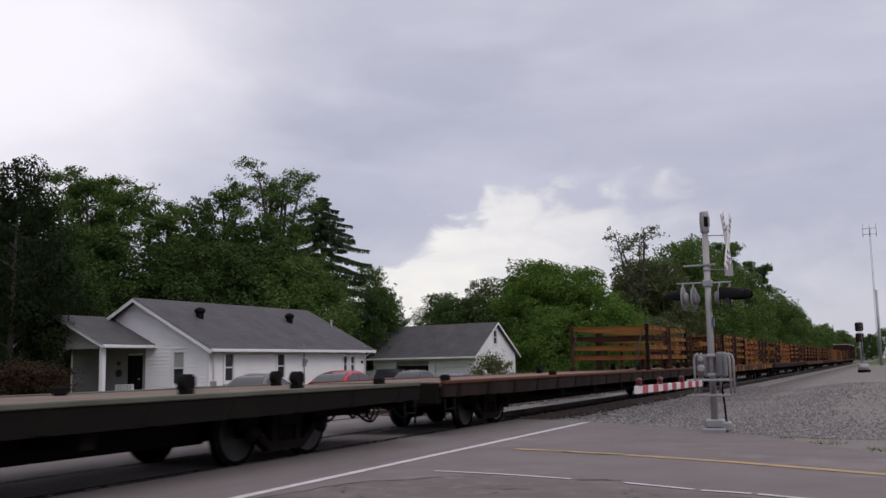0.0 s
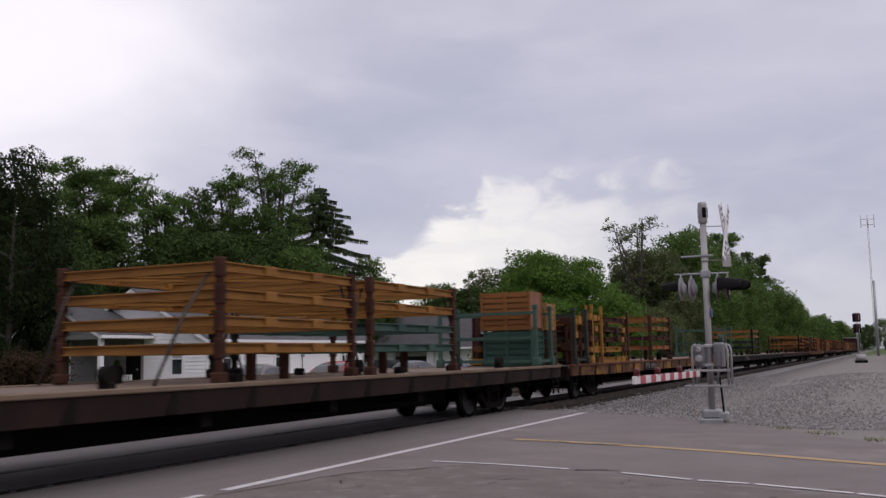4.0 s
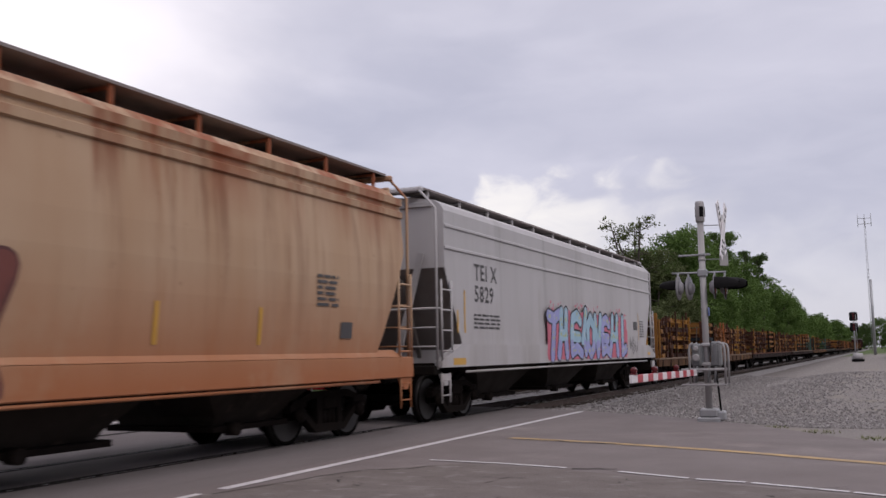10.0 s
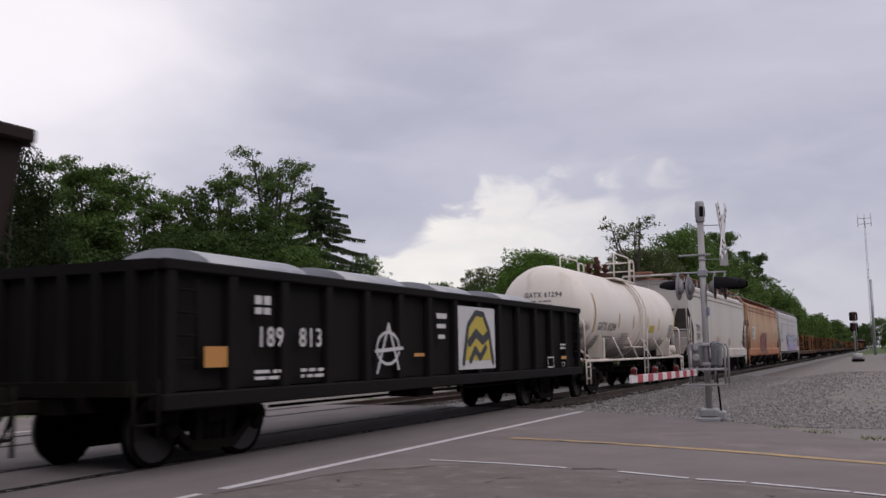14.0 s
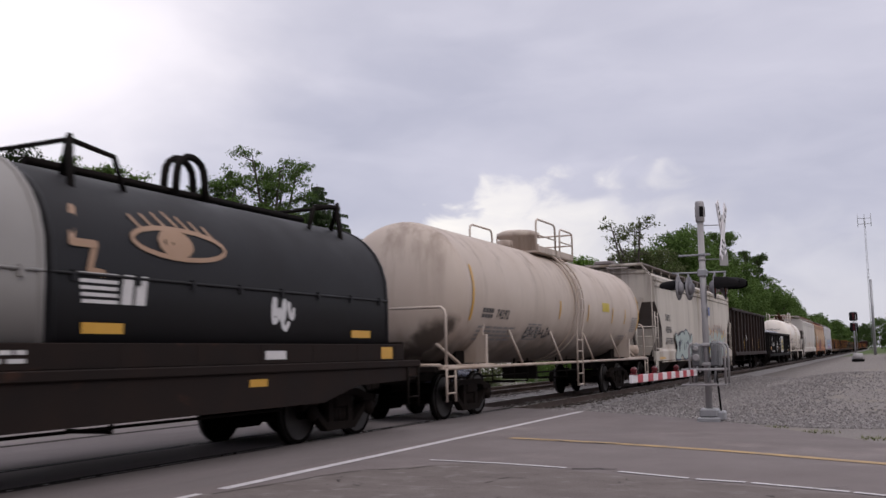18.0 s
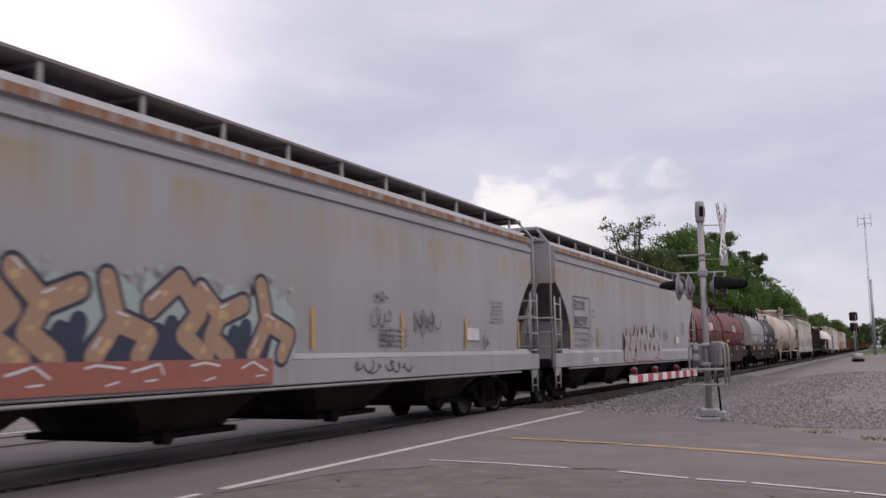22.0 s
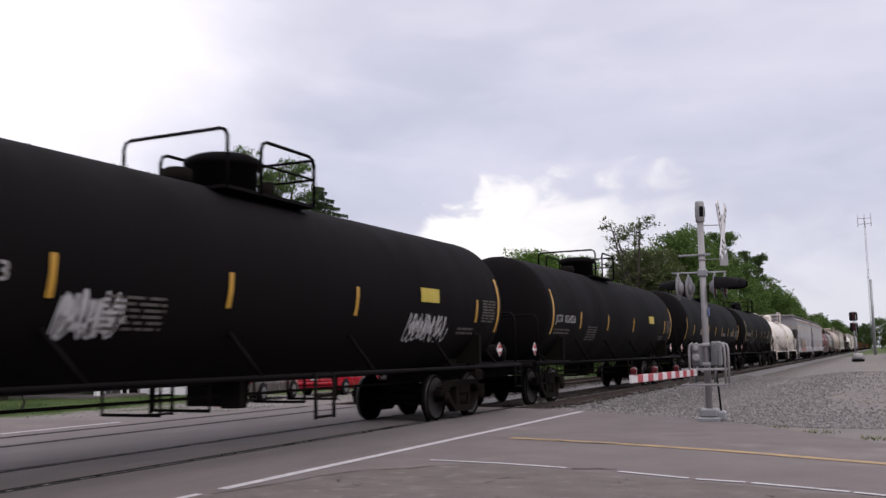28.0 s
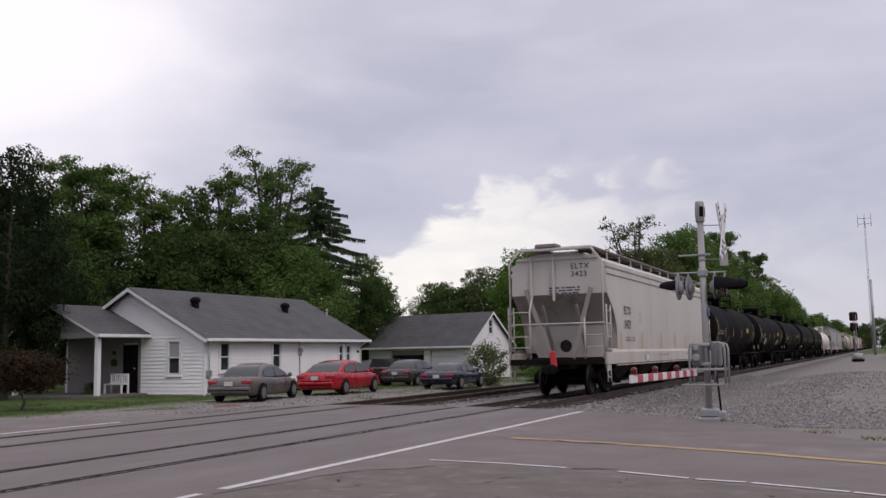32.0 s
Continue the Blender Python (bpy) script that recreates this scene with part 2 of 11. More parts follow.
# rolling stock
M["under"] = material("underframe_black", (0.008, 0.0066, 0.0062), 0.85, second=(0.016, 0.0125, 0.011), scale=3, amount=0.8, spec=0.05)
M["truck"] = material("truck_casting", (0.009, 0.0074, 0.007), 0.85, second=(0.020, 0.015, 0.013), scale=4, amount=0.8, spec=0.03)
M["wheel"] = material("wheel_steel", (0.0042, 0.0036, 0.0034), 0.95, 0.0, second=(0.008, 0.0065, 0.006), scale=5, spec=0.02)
M["tread"] = material("wheel_tread", (0.035, 0.031, 0.030), 0.5, 0.4)
M["hop_grey"] = material("hopper_grey", (0.45, 0.43, 0.44), 0.55, second=(0.375, 0.355, 0.36), scale=1.0, amount=0.7, stretch=V, third=(0.34, 0.31, 0.29), scale3=0.8, cover3=0.64, runs=(((0.20, 0.18, 0.17), 1.2, 4.2, 2.2, 0.55, 0.45), ((0.24, 0.20, 0.17), 2.6, 1.1, 1.4, 0.42, 0.40)), flecks=((0.24, 0.19, 0.17), 9.0, 0.70), spec=0.35)
M["hop_pale"] = material("hopper_pale", (0.513, 0.475, 0.4465), 0.55, second=(0.437, 0.399, 0.3752), scale=0.8, amount=0.6, stretch=V, third=(0.3895, 0.3468, 0.3087), scale3=0.8, cover3=0.64, runs=(((0.24, 0.20, 0.17), 1.2, 4.1, 2.0, 0.58, 0.40), ((0.36, 0.26, 0.17), 2.2, 1.0, 1.3, 0.44, 0.55), ((0.23, 0.085, 0.035), 3.2, 4.15, 3.0, 0.60, 0.5)), flecks=((0.26, 0.17, 0.12), 8.0, 0.70), spec=0.35)
M["hop_blue"] = material("hopper_bluegrey", (0.335, 0.32, 0.33), 0.55, second=(0.28, 0.265, 0.27), scale=1.0, amount=0.7, stretch=V, third=(0.32, 0.28, 0.23), scale3=0.8, cover3=0.66, runs=(((0.31, 0.235, 0.14), 2.75, 3.42, 2.4, 0.42, 0.7), ((0.15, 0.13, 0.12), 1.6, 4.0, 2.6, 0.58, 0.45), ((0.22, 0.20, 0.19), 2.4, 0.95, 1.5, 0.45, 0.45)), flecks=((0.20, 0.15, 0.12), 9.0, 0.71), spec=0.35)
M["hop_tan"] = material("hopper_tan", (0.4611, 0.3262, 0.2218), 0.65, second=(0.3654, 0.2218, 0.1305), scale=1.3, amount=0.9, stretch=(1, 1, 0.10), third=(0.2958, 0.1479, 0.07395), scale3=1.1, cover3=0.58, runs=(((0.33, 0.115, 0.045), 2.5, 1.0, 0.9, 0.18, 0.95), ((0.19, 0.085, 0.045), 0.9, 4.1, 2.8, 0.50, 0.9), ((0.25, 0.07, 0.028), 3.1, 4.15, 1.8, 0.42, 0.95)), flecks=((0.16, 0.07, 0.035), 7.0, 0.66), spec=0.3)
M["hop_stain"] = material("hopper_stained", (0.50, 0.45, 0.40), 0.6, second=(0.40, 0.355, 0.31), scale=1.0, amount=0.7, stretch=(1, 1, 0.10), third=(0.32, 0.27, 0.23), scale3=0.9, cover3=0.63, runs=(((0.10, 0.085, 0.075), 1.3, 4.0, 1.0, 0.55, 0.85), ((0.13, 0.10, 0.085), 3.2, 4.15, 2.2, 0.45, 0.7), ((0.46, 0.36, 0.16), 2.8, 4.0, 1.1, 0.58, 0.5), ((0.22, 0.15, 0.10), 2.0, 0.95, 1.5, 0.46, 0.6)), flecks=((0.18, 0.12, 0.09), 8.0, 0.69), spec=0.3)
M["rust_band"] = material("rust_band", (0.20, 0.085, 0.045), 0.85, second=(0.33, 0.19, 0.12), scale=1.6, amount=0.9, stretch=(1, 1.4, 0.4), third=(0.36, 0.33, 0.32), scale3=2.6, cover3=0.47, stretch3=(1, 1.2, 0.3), spec=0.2)
# slope sheet tones sit darker than the body, overhang shade mixed in
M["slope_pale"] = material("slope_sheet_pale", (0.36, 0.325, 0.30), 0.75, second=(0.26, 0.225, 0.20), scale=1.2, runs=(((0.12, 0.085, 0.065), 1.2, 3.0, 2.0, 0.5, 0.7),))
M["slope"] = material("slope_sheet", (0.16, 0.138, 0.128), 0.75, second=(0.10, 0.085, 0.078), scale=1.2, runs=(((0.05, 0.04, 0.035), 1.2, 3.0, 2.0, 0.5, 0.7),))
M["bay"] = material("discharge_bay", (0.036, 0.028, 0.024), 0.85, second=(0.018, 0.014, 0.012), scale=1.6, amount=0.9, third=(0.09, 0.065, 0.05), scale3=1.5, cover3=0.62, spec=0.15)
M["walkway"] = material("running_board", (0.24, 0.21, 0.205), 0.8, second=(0.16, 0.135, 0.13), scale=4, spec=0.2)
M["walk_rust"] = material("rusty_running_board", (0.27, 0.135, 0.095), 0.85, second=(0.17, 0.08, 0.055), scale=3, amount=0.8, spec=0.2)
M["tank_white"] = material("tank_white", (0.72, 0.655, 0.60), 0.45, second=(0.62, 0.55, 0.49), scale=0.6, amount=0.6, third=(0.56, 0.46, 0.38), scale3=1.0, cover3=0.66, stretch3=V, runs=(((0.38, 0.27, 0.19), 2.2, 4.0, 2.2, 0.56, 0.55), ((0.33, 0.25, 0.19), 2.2, 1.0, 1.4, 0.46, 0.5)))
M["tank_cream"] = material("tank_cream", (0.50, 0.42, 0.365), 0.55, second=(0.41, 0.335, 0.285), scale=0.8, amount=0.7, third=(0.27, 0.20, 0.155), scale3=0.9, cover3=0.66, stretch3=V, runs=(((0.17, 0.12, 0.09), 1.8, 4.1, 2.0, 0.52, 0.65), ((0.24, 0.16, 0.11), 2.4, 1.0, 1.2, 0.42, 0.6)), flecks=((0.16, 0.11, 0.08), 7.0, 0.70), spec=0.35)
M["tank_black"] = material("tank_black", (0.0050, 0.0040, 0.0045), 0.75, second=(0.0080, 0.0066, 0.0068), scale=0.9, amount=0.8, stretch=V, spec=0.06)
M["tank_jet"] = material("tank_jet", (0.0048, 0.0043, 0.0046), 0.7, second=(0.008, 0.007, 0.007), scale=0.9, amount=0.8, stretch=V, spec=0.05)
M["gon_black"] = material("gondola_black", (0.01016, 0.00928, 0.00952), 0.7, second=(0.01768, 0.0156, 0.01496), scale=1.3, amount=0.8, stretch=V, third=(0.0408, 0.02856, 0.02448), scale3=1.6, cover3=0.66, spec=0.05)
M["coal_brown"] = material("hopper_dark_brown", (0.020, 0.013, 0.012), 0.65, second=(0.034, 0.021, 0.018), scale=1.1, amount=0.8, stretch=V, spec=0.15)
M["letter_rust"] = material("letter_rust", (0.16, 0.045, 0.028), 0.8, second=(0.06, 0.026, 0.02), scale=3, amount=0.9)
M["coil_red"] = material("coil_red", (0.1275, 0.017, 0.017), 0.5, second=(0.08925, 0.0136, 0.0136), scale=0.8, amount=0.7, third=(0.0765, 0.0204, 0.017), scale3=1.1, cover3=0.66, stretch3=V, spec=0.3)
M["coil_red_dark"] = material("coil_red_dark", (0.036, 0.008625, 0.00825), 0.65, second=(0.0165, 0.006, 0.005625), scale=1.2, amount=0.7, spec=0.2)
M["coil_grey"] = material("coil_grey", (0.285, 0.27, 0.26), 0.55, second=(0.215, 0.20, 0.19), scale=0.8, amount=0.7, third=(0.22, 0.19, 0.17), scale3=1.0, cover3=0.68, stretch3=V)
M["coil_grey_end"] = material("coil_grey_end", (0.20, 0.20, 0.205), 0.55)
M["coil_black"] = material("coil_black", (0.016, 0.016, 0.018), 0.55, second=(0.026, 0.025, 0.027), scale=1, amount=0.7, spec=0.2)
M["deck_black"] = material("deck_black", (0.012, 0.009, 0.0085), 0.8, second=(0.026, 0.017, 0.014), scale=1.5, amount=0.8, third=(0.055, 0.026, 0.017), scale3=1.6, cover3=0.60, stretch3=(1, 0.6, 1.4), spec=0.12)
M["coil_load"] = material("steel_coil", (0.40, 0.40, 0.42), 0.35, 0.7, second=(0.28, 0.28, 0.30), scale=2)
M["flat_brown"] = material("flat_brown", (0.027, 0.0135, 0.0105), 0.85, second=(0.012, 0.0085, 0.0075), scale=1.2, amount=0.9, third=(0.13, 0.055, 0.02), scale3=0.8, cover3=0.64, stretch3=(1, 0.5, 1), spec=0.15)
M["flat_yellow"] = material("flat_yellow", (0.095, 0.041, 0.016), 0.85, second=(0.04, 0.02, 0.012), scale=1.2, amount=0.9, third=(0.28, 0.13, 0.025), scale3=0.9, cover3=0.50, spec=0.2)
M["flat_black"] = material("flat_black", (0.009, 0.0082, 0.008), 0.8, second=(0.018, 0.014, 0.012), scale=1.5, amount=0.8, spec=0.05)
M["deck_top"] = material("flat_deck", (0.17, 0.12, 0.09), 0.85, second=(0.10, 0.065, 0.05), scale=1.0, amount=0.9)
M["frame_yellow"] = material("frame_yellow", (0.31, 0.145, 0.028), 0.75, second=(0.15, 0.058, 0.019), scale=1.4, amount=0.9, third=(0.14, 0.06, 0.03), scale3=1.2, cover3=0.62, per_object=0.35, spec=0.3)
M["frame_orange"] = material("frame_orange", (0.33, 0.112, 0.028), 0.7, second=(0.15, 0.05, 0.02), scale=1.8, amount=0.9, third=(0.085, 0.032, 0.018), scale3=2.0, cover3=0.6, per_object=0.35, spec=0.3)
M["frame_rust"] = material("frame_rust", (0.0735, 0.02775, 0.01575), 0.85, second=(0.0225, 0.01013, 0.00825), scale=2.6, amount=1.0, third=(0.1725, 0.066, 0.021), scale3=2.3, cover3=0.61, per_object=0.5, spec=0.2)
M["frame_blue"] = material("frame_blue", (0.020, 0.025, 0.031), 0.7, second=(0.014, 0.014, 0.015), scale=2, amount=0.8, third=(0.05, 0.028, 0.018), scale3=1.6, cover3=0.62, spec=0.2)
M["rack_green"] = material("rack_green", (0.032, 0.075, 0.055), 0.75, second=(0.018, 0.042, 0.033), scale=2, amount=0.8)
M["tarp_green"] = material("tarp_green", (0.036, 0.080, 0.058), 0.65, second=(0.02, 0.045, 0.036), scale=3, amount=0.8, stretch=(1, 1, 4), per_object=0.3, spec=0.2)
M["crate_wood"] = material("crate_wood", (0.36, 0.215, 0.085), 0.85, second=(0.22, 0.115, 0.045), scale=3, amount=0.8, stretch=(0.4, 3, 3), per_island=0.5, spec=0.25)
M["crate_orange"] = material("crate_orange", (0.25, 0.105, 0.034), 0.85, second=(0.13, 0.05, 0.02), scale=3, amount=0.8, stretch=(0.4, 3, 3), per_object=0.4, spec=0.2)
M["crate_ply"] = material("crate_plywood", (0.27, 0.135, 0.085), 0.85, second=(0.17, 0.075, 0.045), scale=2.2, amount=0.9, third=(0.11, 0.05, 0.03), scale3=1.6, cover3=0.62, spec=0.2)
M["rack_yellow"] = material("rack_yellow", (0.34, 0.165, 0.022), 0.75, second=(0.16, 0.065, 0.015), scale=3, amount=0.9, third=(0.09, 0.035, 0.016), scale3=2.4, cover3=0.6, spec=0.25)
M["rack_dark_green"] = material("rack_dark_green", (0.022, 0.040, 0.032), 0.75, second=(0.028, 0.022, 0.016), scale=2, amount=0.8, spec=0.2)
M["frame_worn"] = material("frame_worn", (0.165, 0.062, 0.027), 0.85, second=(0.036, 0.015, 0.011), scale=3.4, amount=1.0, third=(0.31, 0.14, 0.045), scale3=2.4, cover3=0.55, per_object=0.5, spec=0.2)
M["flat_ochre"] = material("flat_ochre", (0.095, 0.043, 0.0145), 0.8, second=(0.05, 0.022, 0.012), scale=1.2, amount=0.9, third=(0.18, 0.09, 0.022), scale3=0.9, cover3=0.56, spec=0.2)
M["deck_edge"] = material("deck_edge", (0.15, 0.052, 0.026), 0.85, second=(0.05, 0.022, 0.016), scale=1.4, amount=0.9, third=(0.17, 0.075, 0.035), scale3=0.9, cover3=0.6, spec=0.2)
M["deck_edge_green"] = material("deck_edge_green", (0.125, 0.140, 0.110), 0.85, second=(0.085, 0.070, 0.055), scale=1.4, amount=0.9, third=(0.14, 0.055, 0.032), scale3=0.7, cover3=0.60, spec=0.2)
M["deck_edge_pale"] = material("deck_edge_pale", (0.21, 0.155, 0.115), 0.85, second=(0.12, 0.075, 0.05), scale=1.4, amount=0.9, third=(0.08, 0.04, 0.025), scale3=1.0, cover3=0.62, spec=0.2)
M["crate_dark"] = material("crate_dark", (0.075, 0.055, 0.045), 0.85, second=(0.035, 0.026, 0.022), scale=3, amount=0.8, stretch=(0.4, 3, 3), spec=0.2)
M["crate_yellow"] = material("crate_yellow", (0.50, 0.27, 0.045), 0.6, second=(0.36, 0.17, 0.03), scale=1.5, amount=0.8)
M["chain"] = material("chain", (0.045, 0.036, 0.03), 0.6, 0.5)
M["white_mark"] = material("white_stencil", (0.62, 0.60, 0.60), 0.6, second=(0.42, 0.40, 0.40), scale=5, amount=0.7)
M["black_mark"] = material("black_stencil", (0.045, 0.042, 0.045), 0.6, second=(0.11, 0.10, 0.10), scale=5, amount=0.6)
M["grey_mark"] = material("grey_stencil", (0.20, 0.19, 0.19), 0.6, second=(0.32, 0.30, 0.30), scale=5, amount=0.6)
M["reflector"] = material("yellow_reflector", (0.55, 0.30, 0.035), 0.4, second=(0.42, 0.22, 0.03), scale=3)
M["rusty_reflector"] = material("rusty_patch", (0.26, 0.11, 0.03), 0.8, second=(0.10, 0.05, 0.025), scale=3, amount=0.9, spec=0.2)
M["worn_mark"] = material("worn_stencil", (0.13, 0.115, 0.11), 0.8, second=(0.07, 0.06, 0.055), scale=7, amount=0.9, spec=0.2)
M["panel_olive"] = material("panel_olive", (0.085, 0.070, 0.030), 0.7, second=(0.05, 0.042, 0.022), scale=5)
M["panel_dim"] = material("panel_dim", (0.024, 0.023, 0.026), 0.7, second=(0.016, 0.015, 0.016), scale=5)
M["pale_stencil"] = material("pale_stencil", (0.30, 0.27, 0.25), 0.8, second=(0.12, 0.10, 0.09), scale=7, amount=0.9, spec=0.2)
M["placard_red"] = material("placard_red", (0.45, 0.05, 0.05), 0.5)
M["red_flag"] = material("red_marker", (0.50, 0.03, 0.035), 0.5)
for key, col in (("spray_blue", (0.30, 0.46, 0.58)), ("spray_violet", (0.30, 0.31, 0.58)), ("spray_pink", (0.56, 0.13, 0.19)), ("spray_black", (0.025, 0.025, 0.035)),
                 ("spray_maroon", (0.16, 0.045, 0.035)), ("spray_teal", (0.32, 0.375, 0.355)), ("spray_red", (0.42, 0.085, 0.11)), ("spray_tan", (0.34, 0.215, 0.14)),
                 ("spray_white", (0.55, 0.54, 0.55)), ("spray_navy", (0.028, 0.030, 0.062)), ("spray_brick", (0.30, 0.10, 0.075)), ("spray_yellow", (0.50, 0.38, 0.05)), ("spray_orange", (0.52, 0.24, 0.06)), ("spray_lime", (0.42, 0.46, 0.20)), ("spray_maroon_dark", (0.09, 0.028, 0.026)), ("spray_sand", (0.48, 0.32, 0.17)), ("spray_grey", (0.33, 0.32, 0.33)), ("worn_white", (0.34, 0.32, 0.32))):
    M[key] = material(key, col, 0.55, second=tuple(c * 0.8 for c in col), scale=3, amount=0.6)
M["paint_grey_car"] = material("car_paint_grey", (0.125, 0.108, 0.104), 0.32, 0.3, spec=0.6)
M["paint_red_car"] = material("car_paint_red", (0.36, 0.004, 0.016), 0.24, 0.0, spec=0.5)
M["paint_dark_car"] = material("car_paint_dark", (0.040, 0.030, 0.036), 0.25, 0.3, spec=0.8)
M["paint_blue_car"] = material("car_paint_blue", (0.0080, 0.0090, 0.0275), 0.25, 0.3, spec=0.8)
M["paint_maroon"] = material("pickup_paint", (0.06, 0.012, 0.018), 0.3, 0.2)
M["tyre"] = material("tyre", (0.012, 0.012, 0.012), 0.9, spec=0.15)
M["rim"] = material("wheel_rim", (0.21, 0.21, 0.215), 0.5, 0.3, second=(0.12, 0.12, 0.125), scale=6)
M["tail_red"] = glassy("tail_lamp", (0.30, 0.02, 0.03), 0.2)
M["plate"] = material("plate_white", (0.55, 0.54, 0.52), 0.5)


# ---- mesh helpers ----
class Mesh:
    def __init__(self):
        self.v, self.f, self.s = [], [], []

    def add(self, verts, faces, smooth=False):
        n = len(self.v)
        self.v.extend(tuple(p) for p in verts)
        self.f.extend(tuple(i + n for i in f) for f in faces)
        self.s.extend([smooth] * len(faces))

    def box(self, x0, x1, y0, y1, z0, z1, b=0.0, m=None):
        """A box, with its edges cut off by b."""
        if b <= 0:
            vs = [(x, y, z) for z in (z0, z1) for y in (y0, y1) for x in (x0, x1)]
            fs = [(0, 2, 3, 1), (4, 5, 7, 6), (0, 1, 5, 4), (2, 6, 7, 3), (0, 4, 6, 2), (1, 3, 7, 5)]
        else:
            vs, idx = [], {}
            for sx, sy, sz in itertools.product((0, 1), repeat=3):
                X, Y, Z = (x0, x1)[sx], (y0, y1)[sy], (z0, z1)[sz]
                dx, dy, dz = (b, -b)[sx], (b, -b)[sy], (b, -b)[sz]
                for k, p in enumerate(((X, Y + dy, Z + dz), (X + dx, Y, Z + dz), (X + dx, Y + dy, Z))):
                    idx[sx, sy, sz, k] = len(vs)
                    vs.append(p)
            fs = []
            for ax in range(3):
                for s in (0, 1):
                    ring = []
                    for a, c in ((0, 0), (1, 0), (1, 1), (0, 1)):
                        key = [0, 0, 0]
                        key[ax], key[(ax + 1) % 3], key[(ax + 2) % 3] = s, a, c
                        ring.append(idx[(*key, ax)])
                    fs.append(tuple(ring if s else ring[::-1]))
            for ax in range(3):
                o1, o2 = (ax + 1) % 3, (ax + 2) % 3
                for s1, s2 in itertools.product((0, 1), repeat=2):
                    k0, k1 = [0, 0, 0], [0, 0, 0]
                    k0[o1] = k1[o1] = s1
                    k0[o2] = k1[o2] = s2
                    k1[ax] = 1
                    q = [idx[(*k0, o1)], idx[(*k1, o1)], idx[(*k1, o2)], idx[(*k0, o2)]]
                    fs.append(tuple(q if s1 == s2 else q[::-1]))
            for sx, sy, sz in itertools.product((0, 1), repeat=3):
                t = [idx[sx, sy, sz, k] for k in range(3)]
                fs.append(tuple(t if (sx + sy + sz) % 2 else t[::-1]))
        if m:
            vs = [m @ Vector(p) for p in vs]
        self.add(vs, fs)
        return self

    def tube(self, pts, r, n=6, r2=None, caps=True):
        pts = [Vector(p) for p in pts]
        r2 = r if r2 is None else r2
        vs, fs = [], []
        prev = None
        for i, p in enumerate(pts):
            d = (pts[min(i + 1, len(pts) - 1)] - pts[max(i - 1, 0)]).normalized()
            u = d.orthogonal().normalized() if prev is None else (prev - d * prev.dot(d)).normalized()
            prev = u
            w = d.cross(u)
            rr = r + (r2 - r) * i / max(1, len(pts) - 1)
            vs += [p + (u * math.cos(a) + w * math.sin(a)) * rr for a in (2 * math.pi * k / n for k in range(n))]
        for i in range(len(pts) - 1):
            for k in range(n):
                a, b = i * n + k, i * n + (k + 1) % n
                fs.append((a, b, b + n, a + n))
        self.add(vs, fs, True)
        if caps:
            m = len(self.v) - len(vs)
            self.f += [tuple(m + k for k in range(n))[::-1], tuple(m + (len(pts) - 1) * n + k for k in range(n))]
            self.s += [False, False]
        return self

    def rings(self, rings, smooth=False, cap0=True, cap1=True, closed=True):
        n = len(rings[0])
        vs = [p for r in rings for p in r]
        fs = []
        for i in range(len(rings) - 1):
            for k in range(n if closed else n - 1):
                a, b = i * n + k, i * n + (k + 1) % n
                fs.append((a, b, b + n, a + n))
        self.add(vs, fs, smooth)
        m = len(self.v) - len(vs)
        if cap0:
            self.f.append(tuple(m + k for k in range(n))[::-1])
            self.s.append(False)
        if cap1:
            self.f.append(tuple(m + (len(rings) - 1) * n + k for k in range(n)))
            self.s.append(False)
        return self

    def lathe(self, profile, centre, axis="y", n=24, smooth=True):
        """profile: (distance along the axis, radius) pairs."""
        cx, cy, cz = centre
        rr = []
        for d, r in profile:
            ring = []
            for k in range(n):
                a = 2 * math.pi * k / n
                if axis == "y":
                    ring.append((cx + r * math.sin(a), cy + d, cz + r * math.cos(a)))
                elif axis == "x":
                    ring.append((cx + d, cy + r * math.cos(a), cz + r * math.sin(a)))
                else:
                    ring.append((cx + r * math.cos(a), cy + r * math.sin(a), cz + d))
            rr.append(ring)
        return self.rings(rr, smooth)

    def plate(self, outline, thick, m=None):
        """A flat outline (u, v), counted against the clock, pulled up by thick; m puts it into place."""
        n = len(outline)
        m = m or Matrix.Identity(4)
        vs = [m @ Vector((u, w, 0)) for u, w in outline] + [m @ Vector((u, w, thick)) for u, w in outline]
        fs = [tuple(range(n))[::-1], tuple(range(n, 2 * n))] + [(k, (k + 1) % n, n + (k + 1) % n, n + k) for k in range(n)]
        self.add(vs, fs)
        return self

    def data(self, name):
        me = bpy.data.meshes.new(name)
        me.from_pydata(self.v, [], self.f)
        me.polygons.foreach_set("use_smooth", self.s)
        me.update()
        return me


SIDE = Matrix(((0, 0, 1, 0), (1, 0, 0, 0), (0, 1, 0, 0), (0, 0, 0, 1)))     # u -> y, v -> z, out -> +x


def side_at(x, y, z):
    return Matrix.Translation((x, y, z)) @ SIDE


def thing(name, label, category, group="", kind="", at=None):
    ob = new(name)
    ob.empty_display_size = 0.3
    if at is not None:
        ob.matrix_basis = at
    return tagged(ob, label, category, group, kind)


def part(name, mesh, mat, parent, label="", m=None):
    me = mesh.data(name) if isinstance(mesh, Mesh) else mesh
    if not me.materials:
        me.materials.append(M[mat] if isinstance(mat, str) else mat)
    ob = new(name, me)
    ob.parent = parent
    if m is not None:
        ob.matrix_basis = m
    return tagged(ob, label)


